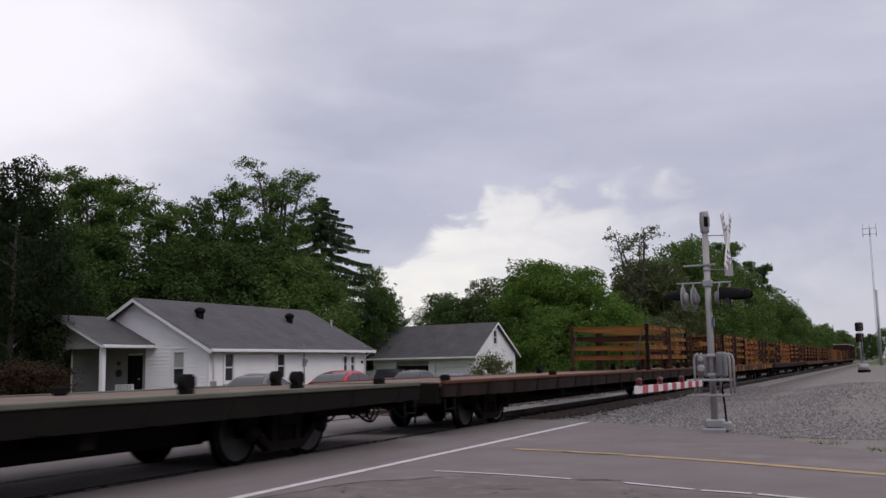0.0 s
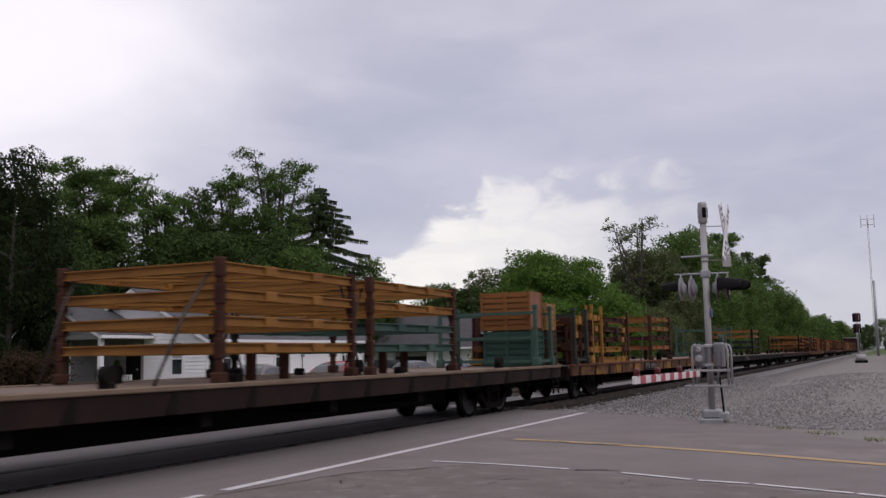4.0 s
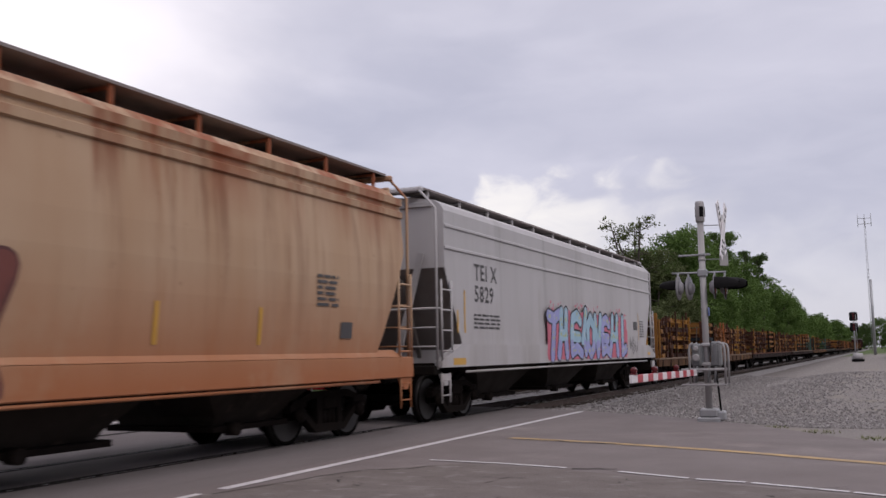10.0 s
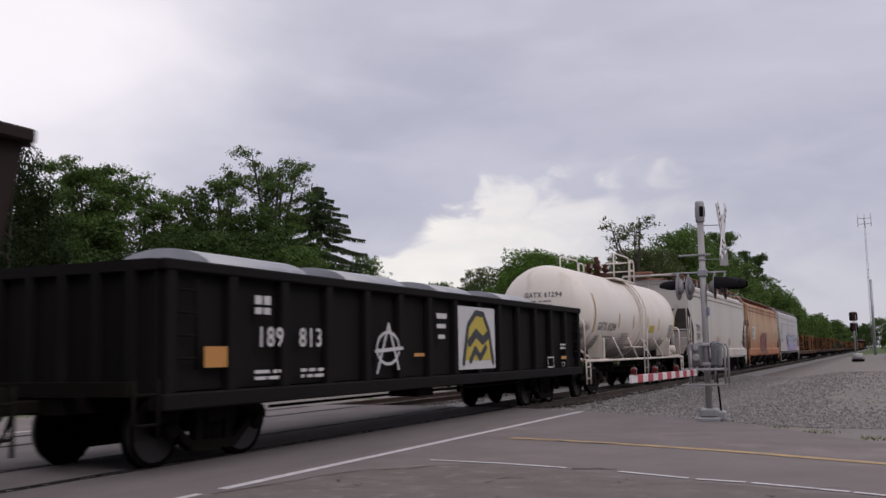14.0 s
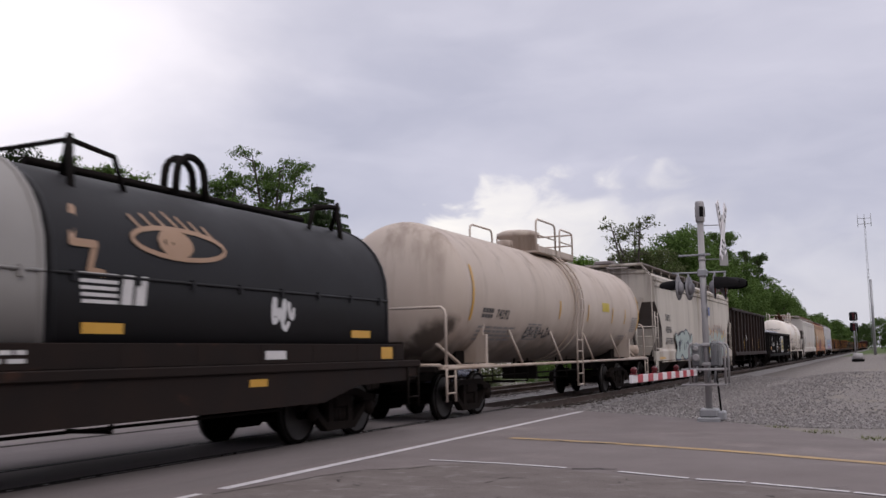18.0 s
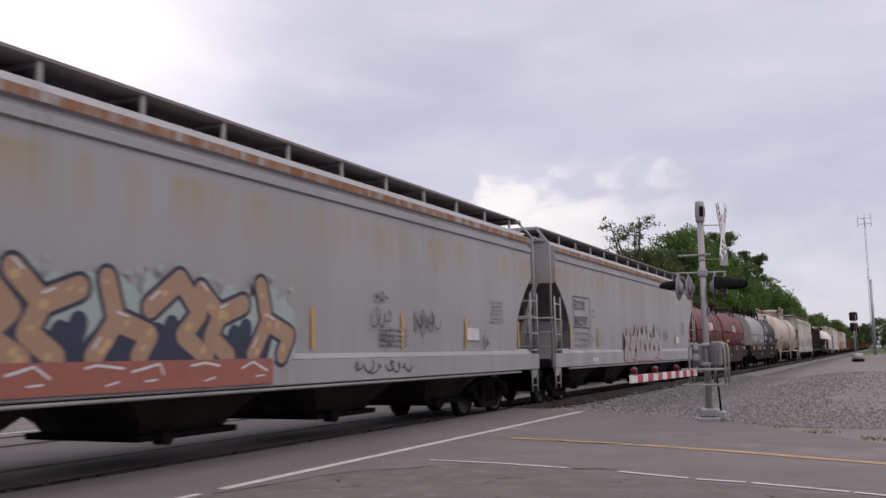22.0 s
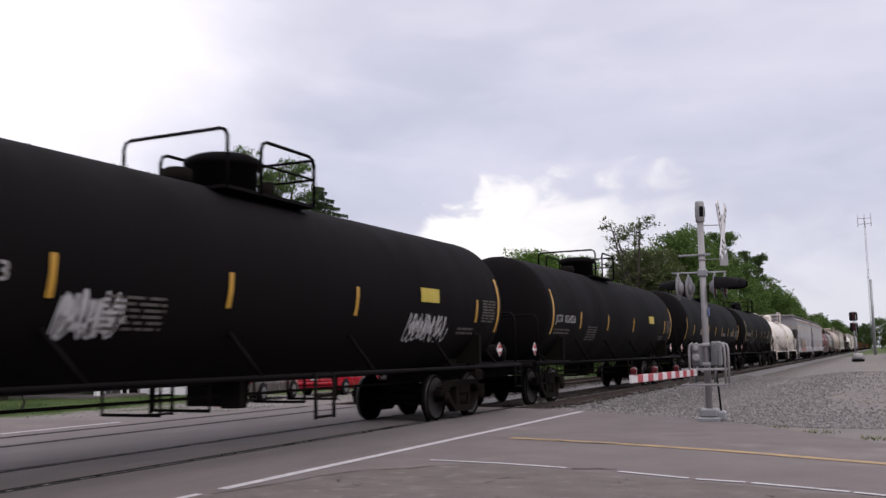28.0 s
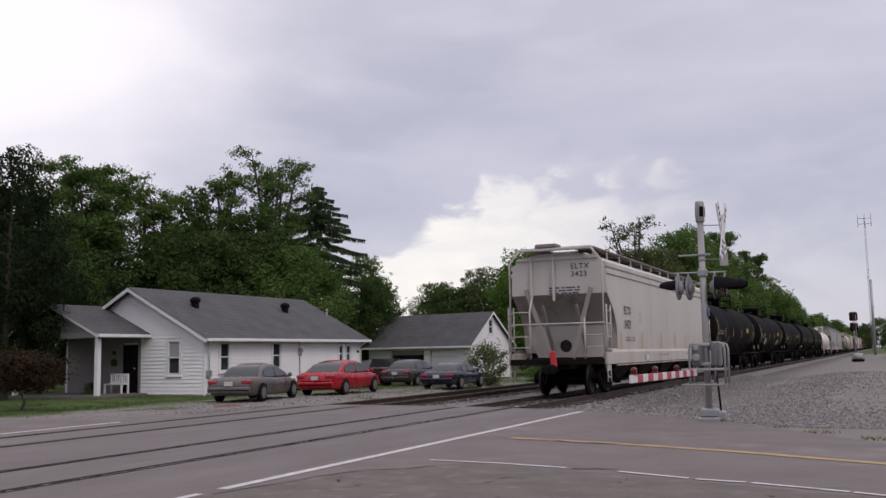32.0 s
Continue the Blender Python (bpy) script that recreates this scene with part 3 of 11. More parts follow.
def solid(name, mesh, mat, label, category, group="", kind="", at=None):
    me = mesh.data(name) if isinstance(mesh, Mesh) else mesh
    if not me.materials:
        me.materials.append(M[mat] if isinstance(mat, str) else mat)
    ob = new(name, me)
    if at is not None:
        ob.matrix_basis = at
    return tagged(ob, label, category, group, kind)


# ---- ground, road and track ----
def ground_z(x, y):
    """Height of the natural ground; the top of the rails is zero."""
    def step(a, b, t):
        t = min(1.0, max(0.0, (t - a) / (b - a)))
        return t * t * (3 - 2 * t)
    far = -0.20 * step(-6.5, -10.0, x) - 0.22 * step(30.0, 60.0, y) * step(-5.0, -9.0, x)
    bed = -0.28 * step(22.6, 24.5, y) * (1 - step(-8.0, -10.0, x)) * (1 - step(4.0, 7.5, x))
    return -0.05 + far + bed


def build_ground():
    xs = [-2500, -900, -400, -200, -120, -80, -60, -50, -42, -36] + [-30 + i * 1.0 for i in range(45)] + [16, 19, 24, 32, 45, 70, 120, 250, 600, 2500]
    ys = [-2500, -700, -250, -100, -50, -25, -12, -6, -3] + [i * 1.0 for i in range(0, 30)] + [30 + i * 2 for i in range(25)] + [82, 90, 100, 115, 130, 150, 180, 220, 280, 400, 700, 1300, 2600]
    me = Mesh()
    vs = [(x, y, ground_z(x, y) + 0.02 * noise.noise(Vector((x * 0.3, y * 0.3, 0)))) for y in ys for x in xs]
    n = len(xs)
    me.add(vs, [(j * n + i, j * n + i + 1, (j + 1) * n + i + 1, (j + 1) * n + i) for j in range(len(ys) - 1) for i in range(n - 1)], True)
    # gravel near the line and the lot, grass beyond: one material with a blend by place
    m = M["gravel"].copy()
    m.name = "ground_gravel_and_grass"
    nt = m.node_tree
    N, K = nt.nodes.new, nt.links.new
    b = nt.nodes["Principled BSDF"]
    gravel_link = b.inputs["Base Color"].links[0].from_socket
    geo, sep = N("ShaderNodeTexCoord"), N("ShaderNodeSeparateXYZ")
    K(geo.outputs["Object"], sep.inputs[0])
    nz = N("ShaderNodeTexNoise")
    nz.inputs["Scale"].default_value, nz.inputs["Detail"].default_value = 0.35, 6
    K(geo.outputs["Object"], nz.inputs[0])

    def m2(op, a, c):
        q = N("ShaderNodeMath")
        q.operation = op
        for s, val in ((0, a), (1, c)):
            if isinstance(val, (int, float)):
                q.inputs[s].default_value = val
            else:
                K(val, q.inputs[s])
        return q.outputs[0]

    def edge(sock, lo, hi):
        r = N("ShaderNodeMapRange")
        r.inputs[1].default_value, r.inputs[2].default_value = lo, hi
        K(sock, r.inputs[0])
        return r.outputs[0]
    wob = m2("MULTIPLY", m2("SUBTRACT", nz.outputs[0], 0.5), 7.0)
    x_w, y_w = m2("ADD", sep.outputs[0], wob), m2("ADD", sep.outputs[1], wob)
    left = edge(x_w, -13.2, -14.6)                       # lawn on the house side
    right = m2("MULTIPLY", edge(x_w, 13.5, 17.0), 1.0)
    lawn = m2("MAXIMUM", left, right)
    lawn = m2("MAXIMUM", lawn, edge(y_w, 160.0, 230.0))
    patch = m2("MULTIPLY", edge(nz.outputs[0], 0.58, 0.66), edge(x_w, -6.5, -8.0))
    lawn = m2("MAXIMUM", lawn, patch)
    gn = N("ShaderNodeTexNoise")
    gn.inputs["Scale"].default_value, gn.inputs["Detail"].default_value = 1.2, 8
    K(geo.outputs["Object"], gn.inputs[0])
    gc = N("ShaderNodeMix")
    gc.data_type = "RGBA"
    gc.inputs[6].default_value, gc.inputs[7].default_value = (0.045, 0.078, 0.018, 1), (0.10, 0.125, 0.045, 1)
    K(edge(gn.outputs[0], 0.35, 0.7), gc.inputs[0])
    fin = N("ShaderNodeMix")
    fin.data_type = "RGBA"
    K(lawn, fin.inputs[0])
    worn = N("ShaderNodeMix")
    worn.data_type = "RGBA"
    wn = N("ShaderNodeTexNoise")
    wn.inputs["Scale"].default_value, wn.inputs["Detail"].default_value = 0.55, 7
    K(geo.outputs["Object"], wn.inputs[0])
    K(m2("MULTIPLY", edge(wn.outputs[0], 0.54, 0.64), m2("MULTIPLY", edge(x_w, 4.5, 7.5), 0.6)), worn.inputs[0])
    K(gravel_link, worn.inputs[6])
    worn.inputs[7].default_value = (0.235, 0.205, 0.165, 1)
    # old ballast, brown with brake dust, along the line
    dust = N("ShaderNodeMix")
    dust.data_type = "RGBA"
    K(m2("MULTIPLY", edge(m2("ADD", sep.outputs[0], m2("MULTIPLY", wob, 0.25)), 4.6, 2.4), m2("MULTIPLY", edge(sep.outputs[0], -7.5, -6.0), 0.72)), dust.inputs[0])
    K(worn.outputs[2], dust.inputs[6])
    dust.inputs[7].default_value = (0.085, 0.073, 0.068, 1)
    K(dust.outputs[2], fin.inputs[6])
    K(gc.outputs[2], fin.inputs[7])
    K(fin.outputs[2], b.inputs["Base Color"])
    data = me.data("ground")
    data.materials.append(m)
    ob = new("ground", data)
    tagged(ob, "pale gravel lot giving way to lawn", "ground", kind="structure")


build_ground()


def slab(name, outline, z, mat, label, category, thick=0.12, tilt=None):
    """A flat slab with upright rim; z may follow the ground."""
    top = [Vector((x, y, z)) for x, y in outline]
    n = len(top)
    me = Mesh()
    me.add(top + [p - Vector((0, 0, thick)) for p in top], [tuple(range(n))] + [(k, n + k, n + (k + 1) % n, (k + 1) % n) for k in range(n)])
    return solid(name, me, mat, label, category, kind="structure")


# outlines run against the clock, seen from above
slab("road", [(2.6, -40), (60, -75), (60, -12.6), (12.5, 10.6), (9.06, 14.5), (7.6, 16.6), (6.15, 18.45), (4.6, 19.7), (2.8, 20.9), (2.6, 21.0)], 0.0, "asphalt",
     "worn grey asphalt road leading to the crossing", "road")
slab("old_pavement", [(2.95, -39), (59, -74), (59, -13.6), (14.0, 6.9), (9.05, 9.30), (5.7, 10.45), (4.4, 10.75), (3.4, 9.6), (2.95, 7.5)], 0.006, "asphalt_old",
     "cracked old asphalt apron at the roadside", "pavement", 0.02)
slab("crossing", [(-5.9, -60), (2.6, -60), (2.6, 21.05), (-0.2, 22.2), (-4.35, 22.7), (-5.9, 22.3)], 0.0, "concrete",
     "level crossing panels between the rails", "crossing")
slab("side_road", [(-70, -60), (-5.9, -60), (-5.9, 19.4), (-9.5, 16.6), (-16, 12.8), (-70, -6)], -0.04, "asphalt",
     "asphalt road on the far side of the track", "road")


def strip(name, pts, width, z, mat, label, parent=None):
    """A painted line along pts."""
    me = Mesh()
    pts = [Vector((*p, 0)) for p in pts]
    L, R = [], []
    for i, p in enumerate(pts):
        d = (pts[min(i + 1, len(pts) - 1)] - pts[max(i - 1, 0)]).normalized()
        s = Vector((-d.y, d.x, 0)) * width / 2
        L.append(p + s + Vector((0, 0, z)))
        R.append(p - s + Vector((0, 0, z)))
    n = len(pts)
    me.add(L + R, [(n + i, n + i + 1, i + 1, i) for i in range(n - 1)])
    return solid(name, me, mat, label, "marking", kind="structure")


strip("stop_line", [(2.9, 6.4), (2.9, 7.6)], 0.10, 0.006, "paint_white", "broken end of a white line beside the track")
strip("stop_line", [(2.9, 7.95), (2.9, 14.0), (2.9, 20.6)], 0.14, 0.006, "paint_white", "white line painted along the track")
strip("stop_line", [(-6.35, 8.0), (-6.35, 16.2)], 0.13, -0.034, "paint_white", "white line beyond the track")
strip("centre_line", [(3.7, 14.1), (5.4, 13.65), (7.2, 12.95), (9.05, 12.0), (13.0, 9.9), (22, 5.2), (40, -4)], 0.19, 0.006, "paint_yellow", "faded yellow centre line")
for seg in ([(3.82, 10.93), (4.8, 10.83), (5.71, 10.62)], [(6.37, 10.46), (7.19, 10.12)], [(7.27, 10.08), (7.78, 9.98)], [(7.84, 9.96), (8.75, 9.60)], [(8.79, 9.58), (9.3, 9.34), (14.5, 7.0), (25, 1.5)]):
    strip("edge_line", seg, 0.075, 0.0085, "paint_white", "worn white edge line")


def cracks():
    rng = random.Random(5)
    me = Mesh()

    def crack(x, y, dx, dy, n, w):
        pts = []
        for i in range(n):
            pts.append((x, y))
            x += dx + rng.uniform(-0.06, 0.06)
            y += dy + rng.uniform(-0.10, 0.10)
        for i in range(len(pts) - 1):
            (x0, y0), (x1, y1) = pts[i], pts[i + 1]
            d = Vector((x1 - x0, y1 - y0, 0)).normalized()
            s = Vector((-d.y, d.x, 0)) * w * rng.uniform(0.4, 1.2)
            z = 0.0095
            me.add([Vector((x0, y0, z)) + s, Vector((x0, y0, z)) - s, Vector((x1, y1, z)) - s, Vector((x1, y1, z)) + s], [(0, 1, 2, 3)])
    crack(3.05, 7.6, 0.06, 0.32, 7, 0.016)
    crack(3.5, 9.75, 0.14, 0.16, 6, 0.016)
    crack(3.9, 13.85, 0.16, -0.02, 14, 0.02)
    crack(5.8, 10.55, 0.12, -0.03, 6, 0.035)
    crack(5.1, 9.55, 0.11, 0.0, 6, 0.014)
    for _ in range(70):
        crack(rng.uniform(3.3, 9.5), 6.4 + 3.6 * rng.random(), rng.uniform(0.02, 0.09), rng.uniform(-0.04, 0.03), rng.randint(2, 4), rng.uniform(0.003, 0.009))
    solid("tar_cracks", me, "crack", "dark cracks and tar seams in the asphalt", "cracks", kind="structure")


cracks()

# ---- the two tracks ----
TRACKS = (0.0, -4.35)


def rail_mesh(x, y0, y1):
    prof = [(-0.07, -0.165), (0.07, -0.165), (0.07, -0.15), (0.012, -0.135), (0.012, -0.045), (0.036, -0.035), (0.036, -0.006), (0.028, 0.0), (-0.028, 0.0), (-0.036, -0.006), (-0.036, -0.035), (-0.012, -0.045), (-0.012, -0.135), (-0.07, -0.15)]
    me = Mesh()
    me.rings([[(x + u, y, w) for u, w in prof] for y in (y0, y1)], False)
    return me


def build_track():
    for tx in TRACKS:
        for s in (-1, 1):
            x = tx + s * 0.7525
            rl = solid("rail", rail_mesh(x, -120, 900), "rail", "rusty steel rail sunk in the crossing", "rail", group="rails", kind="structure")
            top = Mesh().box(x - 0.026, x + 0.026, -120, 900, -0.001, 0.002)
            part("rail_head", top, "rail_top" if tx == 0 else "rail", rl)
            # flangeway and the dark joint at the rail's outer side
            g = Mesh()
            g.box(x - s * 0.05 - 0.05, x - s * 0.05 + 0.05, -60, 21.9, -0.02, 0.0035)
            g.box(x + s * 0.07 - 0.03, x + s * 0.07 + 0.03, -60, 21.9, -0.02, 0.003)
            part("flangeway", g, "groove", rl)
    # ballast bed beyond the crossing
    for tx in TRACKS:
        me = Mesh()
        secs = [(-2.35, -0.42), (-1.65, -0.20), (-1.35, -0.17), (1.35, -0.17), (1.65, -0.20), (2.35, -0.42)]
        rows = [22.35, 23.0, 24, 26, 29, 33, 38, 44, 52, 64, 80, 110, 160, 300, 900]
        rr = [[(tx + u, y, w + 0.012 * noise.noise(Vector((u * 3, y, tx)))) for u, w in secs] for y in rows]
        me.rings(rr, True, False, False, False)
        solid("ballast_bed", me, "ballast", "dark oily crushed stone bed of the track", "ballast", kind="structure")
    tie = Mesh().box(-1.3, 1.3, -0.11, 0.11, -0.30, -0.135, 0.012).data("tie")
    tie.materials.append(M["tie"])
    host = thing("track_ties", "dark timber ties under the rails", "ties", kind="structure")
    for tx in TRACKS:
        for k in range(75):
            t = part("tie", tie, "tie", host, m=pose(tx, 22.75 + k * 0.55, 0.0, 0, 0, random.uniform(-0.6, 0.6)))
    far = Mesh()
    for tx in TRACKS:
        for k in range(75, 420):
            y = 22.75 + k * 0.55
            far.box(tx - 1.3, tx + 1.3, y - 0.11, y + 0.11, -0.30, -0.135)
    f = part("far_ties", far, "tie", host)
    tagged(f, kind="stuff")


build_track()


def stones(name, count, place, size, seed, mat, label):
    """Loose crushed stone: small uneven lumps."""
    rng = random.Random(seed)
    base = [(-1, -1, -0.7), (1, -0.8, -0.8), (0.9, 1, -0.6), (-0.9, 0.9, -0.7), (-0.7, -0.8, 0.7), (0.7, -0.6, 0.9), (0.8, 0.7, 0.6), (-0.6, 0.8, 0.9)]
    faces = [(0, 3, 2, 1), (4, 5, 6, 7), (0, 1, 5, 4), (1, 2, 6, 5), (2, 3, 7, 6), (3, 0, 4, 7)]
    me = Mesh()
    for _ in range(count):
        x, y, z = place(rng)
        s = size * rng.uniform(0.5, 1.3)
        rot = Euler((rng.uniform(0, 6), rng.uniform(0, 6), rng.uniform(0, 6))).to_matrix()
        me.add([Vector((x, y, z)) + rot @ Vector([c * s * rng.uniform(0.6, 1.1) for c in p]) for p in base], faces)
    return solid(name, me, mat, label, "stones", kind="stuff")


def on_shoulder(rng):
    y = 17.6 + 40 * rng.random() ** 1.8
    x0 = 1.7 if y > 21.2 else max(2.9, 2.9 + (21.0 - y) * 1.45)
    x = x0 + min(11.0, rng.expovariate(0.36) + (4.0 * rng.random() if rng.random() < 0.15 else 0.0))
    z = -0.20 - 0.12 * min(1, max(0, (x - 1.7) / 1.2)) if y > 22.4 and x < 2.9 else ground_z(x, y)
    return x, y, z + 0.005


stones("ballast_stones", 30000, on_shoulder, 0.024, 3, "stone", "loose grey crushed stone along the track shoulder")
stones("yard_stones", 3200, lambda r: (lambda x, y: (x, y, ground_z(x, y)))(r.uniform(-13.5, -6.2), r.uniform(19.5, 44)), 0.03, 4, "stone", "scattered pale gravel stones")
stones("track_stones", 4200, lambda r: (r.choice((0, -4.35)) + r.uniform(-1.6, 1.6), 22.4 + 22 * r.random() ** 1.5, -0.165), 0.035, 8, "stone", "crushed stone between the ties")


def tufts(name, spots, mat, label, height=0.16, blades=46):
    rng = random.Random(len(spots))
    me = Mesh()
    for x, y, r in spots:
        for _ in range(int(blades * (0.5 + r))):
            a, d = rng.uniform(0, 6.28), r * rng.random() ** 0.6
            px, py = x + d * math.cos(a), y + d * math.sin(a)
            z = ground_z(px, py) - 0.01
            h, lean = height * rng.uniform(0.5, 1.3), rng.uniform(0, 0.08)
            w = 0.008
            me.add([(px - w, py, z), (px + w, py, z), (px + lean * math.cos(a), py + lean * math.sin(a), z + h)], [(0, 1, 2)])
    return solid(name, me, mat, label, "grass", kind="stuff")


tufts("verge_weeds", [(7.3, 17.6, 0.25), (8.1, 16.8, 0.3), (8.9, 15.8, 0.25), (9.6, 15.1, 0.3)], "weed", "dry weeds at the road edge", 0.05, 60)
_r = random.Random(2)
tufts("lawn_grass", [(-14.5 - 16 * _r.random() ** 1.5, 18.0 + 14 * _r.random(), 0.6) for _ in range(420)], "blade", "rough mown lawn", 0.10, 26)
tufts("yard_grass", [(_r.uniform(-17, -8.0), _r.uniform(39, 60), 0.8) for _ in range(160)], "blade", "patchy grass in the yard", 0.12, 26)
tufts("track_grass", [(-7.3 + _r.uniform(-0.8, 0.8), _r.uniform(46, 95), 0.7) for _ in range(110)], "blade", "tall grass beside the far track", 0.55, 26)


# ---- rolling stock ----
SPEED = 16.042
MOVING = []                     # (thing, place along the track at 0 s)


def on_train(ob, q):
    MOVING.append((ob, q))
    return ob


def wheelset_mesh():
    me = Mesh()
    for s in (-1, 1):
        x = s * 0.7525
        prof = [(-0.075, 0.19), (-0.07, 0.40), (-0.068, 0.485), (-0.035, 0.487), (-0.028, 0.462), (0.065, 0.455), (0.068, 0.41), (0.03, 0.39), (0.012, 0.25), (0.045, 0.17), (0.05, 0.10), (0.20, 0.08)]
        me.lathe([(d * s, r) for d, r in (prof if s > 0 else prof)], (x, 0, 0.457), "x", 28)
    me.lathe([(-0.7, 0.085), (0.7, 0.085)], (0, 0, 0.457), "x", 10)
    return me.data("wheelset")


def tread_mesh():
    return Mesh().lathe([(-0.020, 0.4635), (0.055, 0.4595)], (0.7525, 0, 0.457), "x", 28).data("tread")


def side_frame_mesh():
    """A cast side frame with its windows and springs."""
    me = Mesh()
    for s in (1,):
        x0, x1 = (s * 0.96 - 0.075, s * 0.96 + 0.075)
        top = [(-1.12, 0.60), (-0.98, 0.66), (-0.55, 0.79), (0.55, 0.79), (0.98, 0.66), (1.12, 0.60)]
        for (ya, za), (yb, zb) in zip(top, top[1:]):
            me.add([(x, y, z) for x in (x0, x1) for y, z in ((ya, za - 0.11), (yb, zb - 0.11), (yb, zb), (ya, za))],
                   [(0, 1, 2, 3), (7, 6, 5, 4), (0, 4, 5, 1), (1, 5, 6, 2), (2, 6, 7, 3), (3, 7, 4, 0)])
        low = [(-0.86, 0.55), (-0.42, 0.22), (0.42, 0.22), (0.86, 0.55)]
        for (ya, za), (yb, zb) in zip(low, low[1:]):
            me.add([(x, y, z) for x in (x0, x1) for y, z in ((ya, za - 0.07), (yb, zb - 0.07), (yb, zb + 0.05), (ya, za + 0.07))],
                   [(0, 1, 2, 3), (7, 6, 5, 4), (0, 4, 5, 1), (1, 5, 6, 2), (2, 6, 7, 3), (3, 7, 4, 0)])
        for yc in (-0.30, 0.30):
            me.box(x0 + 0.01, x1 - 0.01, yc - 0.07, yc + 0.07, 0.24, 0.74)
        for yc in (-0.89, 0.89):
            me.box(x0 - 0.01, x1 + 0.01, yc - 0.19, yc + 0.19, 0.56, 0.68, 0.02)
        for k in range(3):
            me.lathe([(0, 0.06), (0.22, 0.06)], (s * 0.96 + (k - 1) * 0.0, (k - 1) * 0.13, 0.27), "z", 8)
    return me.data("side_frame")


def bolster_mesh():
    me = Mesh()
    me.box(-1.05, 1.05, -0.21, 0.21, 0.50, 0.72, 0.03)
    me.box(-0.55, 0.55, -0.72, -0.64, 0.30, 0.42)
    me.box(-0.55, 0.55, 0.64, 0.72, 0.30, 0.42)
    return me.data("bogie")


def cap_mesh():
    return Mesh().lathe([(-0.02, 0.12), (0.05, 0.12), (0.065, 0.06), (0.085, 0.055)], (0, 0, 0), "x", 14).data("bearing_cap")


WHEELSET, TREAD, BOGIE, SIDE_FRAME, CAP = wheelset_mesh(), tread_mesh(), bolster_mesh(), side_frame_mesh(), cap_mesh()


def bogie(car, y):
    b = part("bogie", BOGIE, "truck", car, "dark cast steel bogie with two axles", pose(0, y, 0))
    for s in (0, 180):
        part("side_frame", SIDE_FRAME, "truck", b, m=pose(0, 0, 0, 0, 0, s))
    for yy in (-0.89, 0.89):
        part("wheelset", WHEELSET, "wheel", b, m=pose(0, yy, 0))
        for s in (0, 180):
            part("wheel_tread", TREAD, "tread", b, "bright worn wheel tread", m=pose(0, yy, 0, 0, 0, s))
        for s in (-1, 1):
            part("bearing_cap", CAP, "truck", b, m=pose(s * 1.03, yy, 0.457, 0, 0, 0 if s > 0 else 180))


def coupler_mesh():
    me = Mesh()
    me.box(-0.07, 0.07, 0.0, 0.62, 0.72, 0.88, 0.02)
    me.box(-0.15, 0.15, 0.55, 0.80, 0.66, 0.96, 0.05)
    me.box(0.02, 0.16, 0.72, 0.90, 0.68, 0.94, 0.04)
    return me.data("coupler")


def hose_mesh():
    pts = [(0.30, 0.10 + 0.42 * t, 0.72 - 1.15 * t * (1 - t) * 1.05 - 0.12 * t) for t in (i / 9 for i in range(10))]
    me = Mesh().tube(pts, 0.025, 6)
    me.tube([(0.30, -0.9, 0.78), (0.30, 0.1, 0.72)], 0.02, 6)
    return me.data("air_hose")


COUPLER, HOSE = coupler_mesh(), hose_mesh()


def ends(car, half, long=0.0):
    """Couplers and hoses at both ends, half metres from the middle."""
    for s in (1, -1):
        turn = pose(0, s * half, 0, 0, 0, 0 if s > 0 else 180)
        part("coupler", COUPLER, "under", car, m=turn @ Matrix.Diagonal((1, 1 + long, 1, 1)))
        part("air_hose", HOSE, "black_paint", car, m=turn)


def stencil(txt, height, cache={}):
    """Letters or digits as a thin mesh: u along, v up; returns mesh data (verts, faces) and width."""
    if txt not in cache:
        cu = bpy.data.curves.new("stencil", "FONT")
        cu.body, cu.size, cu.resolution_u = txt, 1.4, 2
        cu.offset, cu.space_character = 0.024, 1.14
        ob = bpy.data.objects.new("stencil", cu)
        scene.collection.objects.link(ob)
        dg = bpy.context.evaluated_depsgraph_get()
        me = bpy.data.meshes.new_from_object(ob.evaluated_get(dg))
        vs = [tuple(v.co) for v in me.vertices]
        fs = [tuple(p.vertices) for p in me.polygons]
        bpy.data.objects.remove(ob)
        bpy.data.curves.remove(cu)
        bpy.data.meshes.remove(me)
        cache[txt] = (vs, fs, max(v[0] for v in vs) if vs else 0)
    vs, fs, w = cache[txt]
    return [(x * height, y * height) for x, y, _ in vs], fs, w * height


def flat_side(x):
    return lambda u, w: (x, u, w)


def round_side(radius, zc, lift=0.012):
    def put(u, w):
        a = (w - zc) / radius
        a = max(-1.4, min(1.4, math.asin(max(-0.98, min(0.98, a)))))
        return ((radius + lift) * math.cos(a), u, zc + (radius + lift) * math.sin(a))
    return put


def letters(me, txt, y, z, height, put, stretch=1.0):
    vs, fs, w = stencil(txt, height)
    me.add([put(y + u * stretch, z + v) for u, v in vs], fs)
    return w * stretch


def code_bars(me, n, y, z, height, put, gap=0.28):
    """Plain blocks in place of the letters of an owner's mark."""
    w = height * 0.62
    for k in range(n):
        a = y + k * w * (1 + gap)
        for u0, u1, v0, v1 in ((0, w, 0, height * 0.36), (0, w, height * 0.52, height)):
            me.add([put(a + u0, z + v0), put(a + u1, z + v0), put(a + u1, z + v1), put(a + u0, z + v1)], [(0, 1, 2, 3)])
    return n * w * (1 + gap)


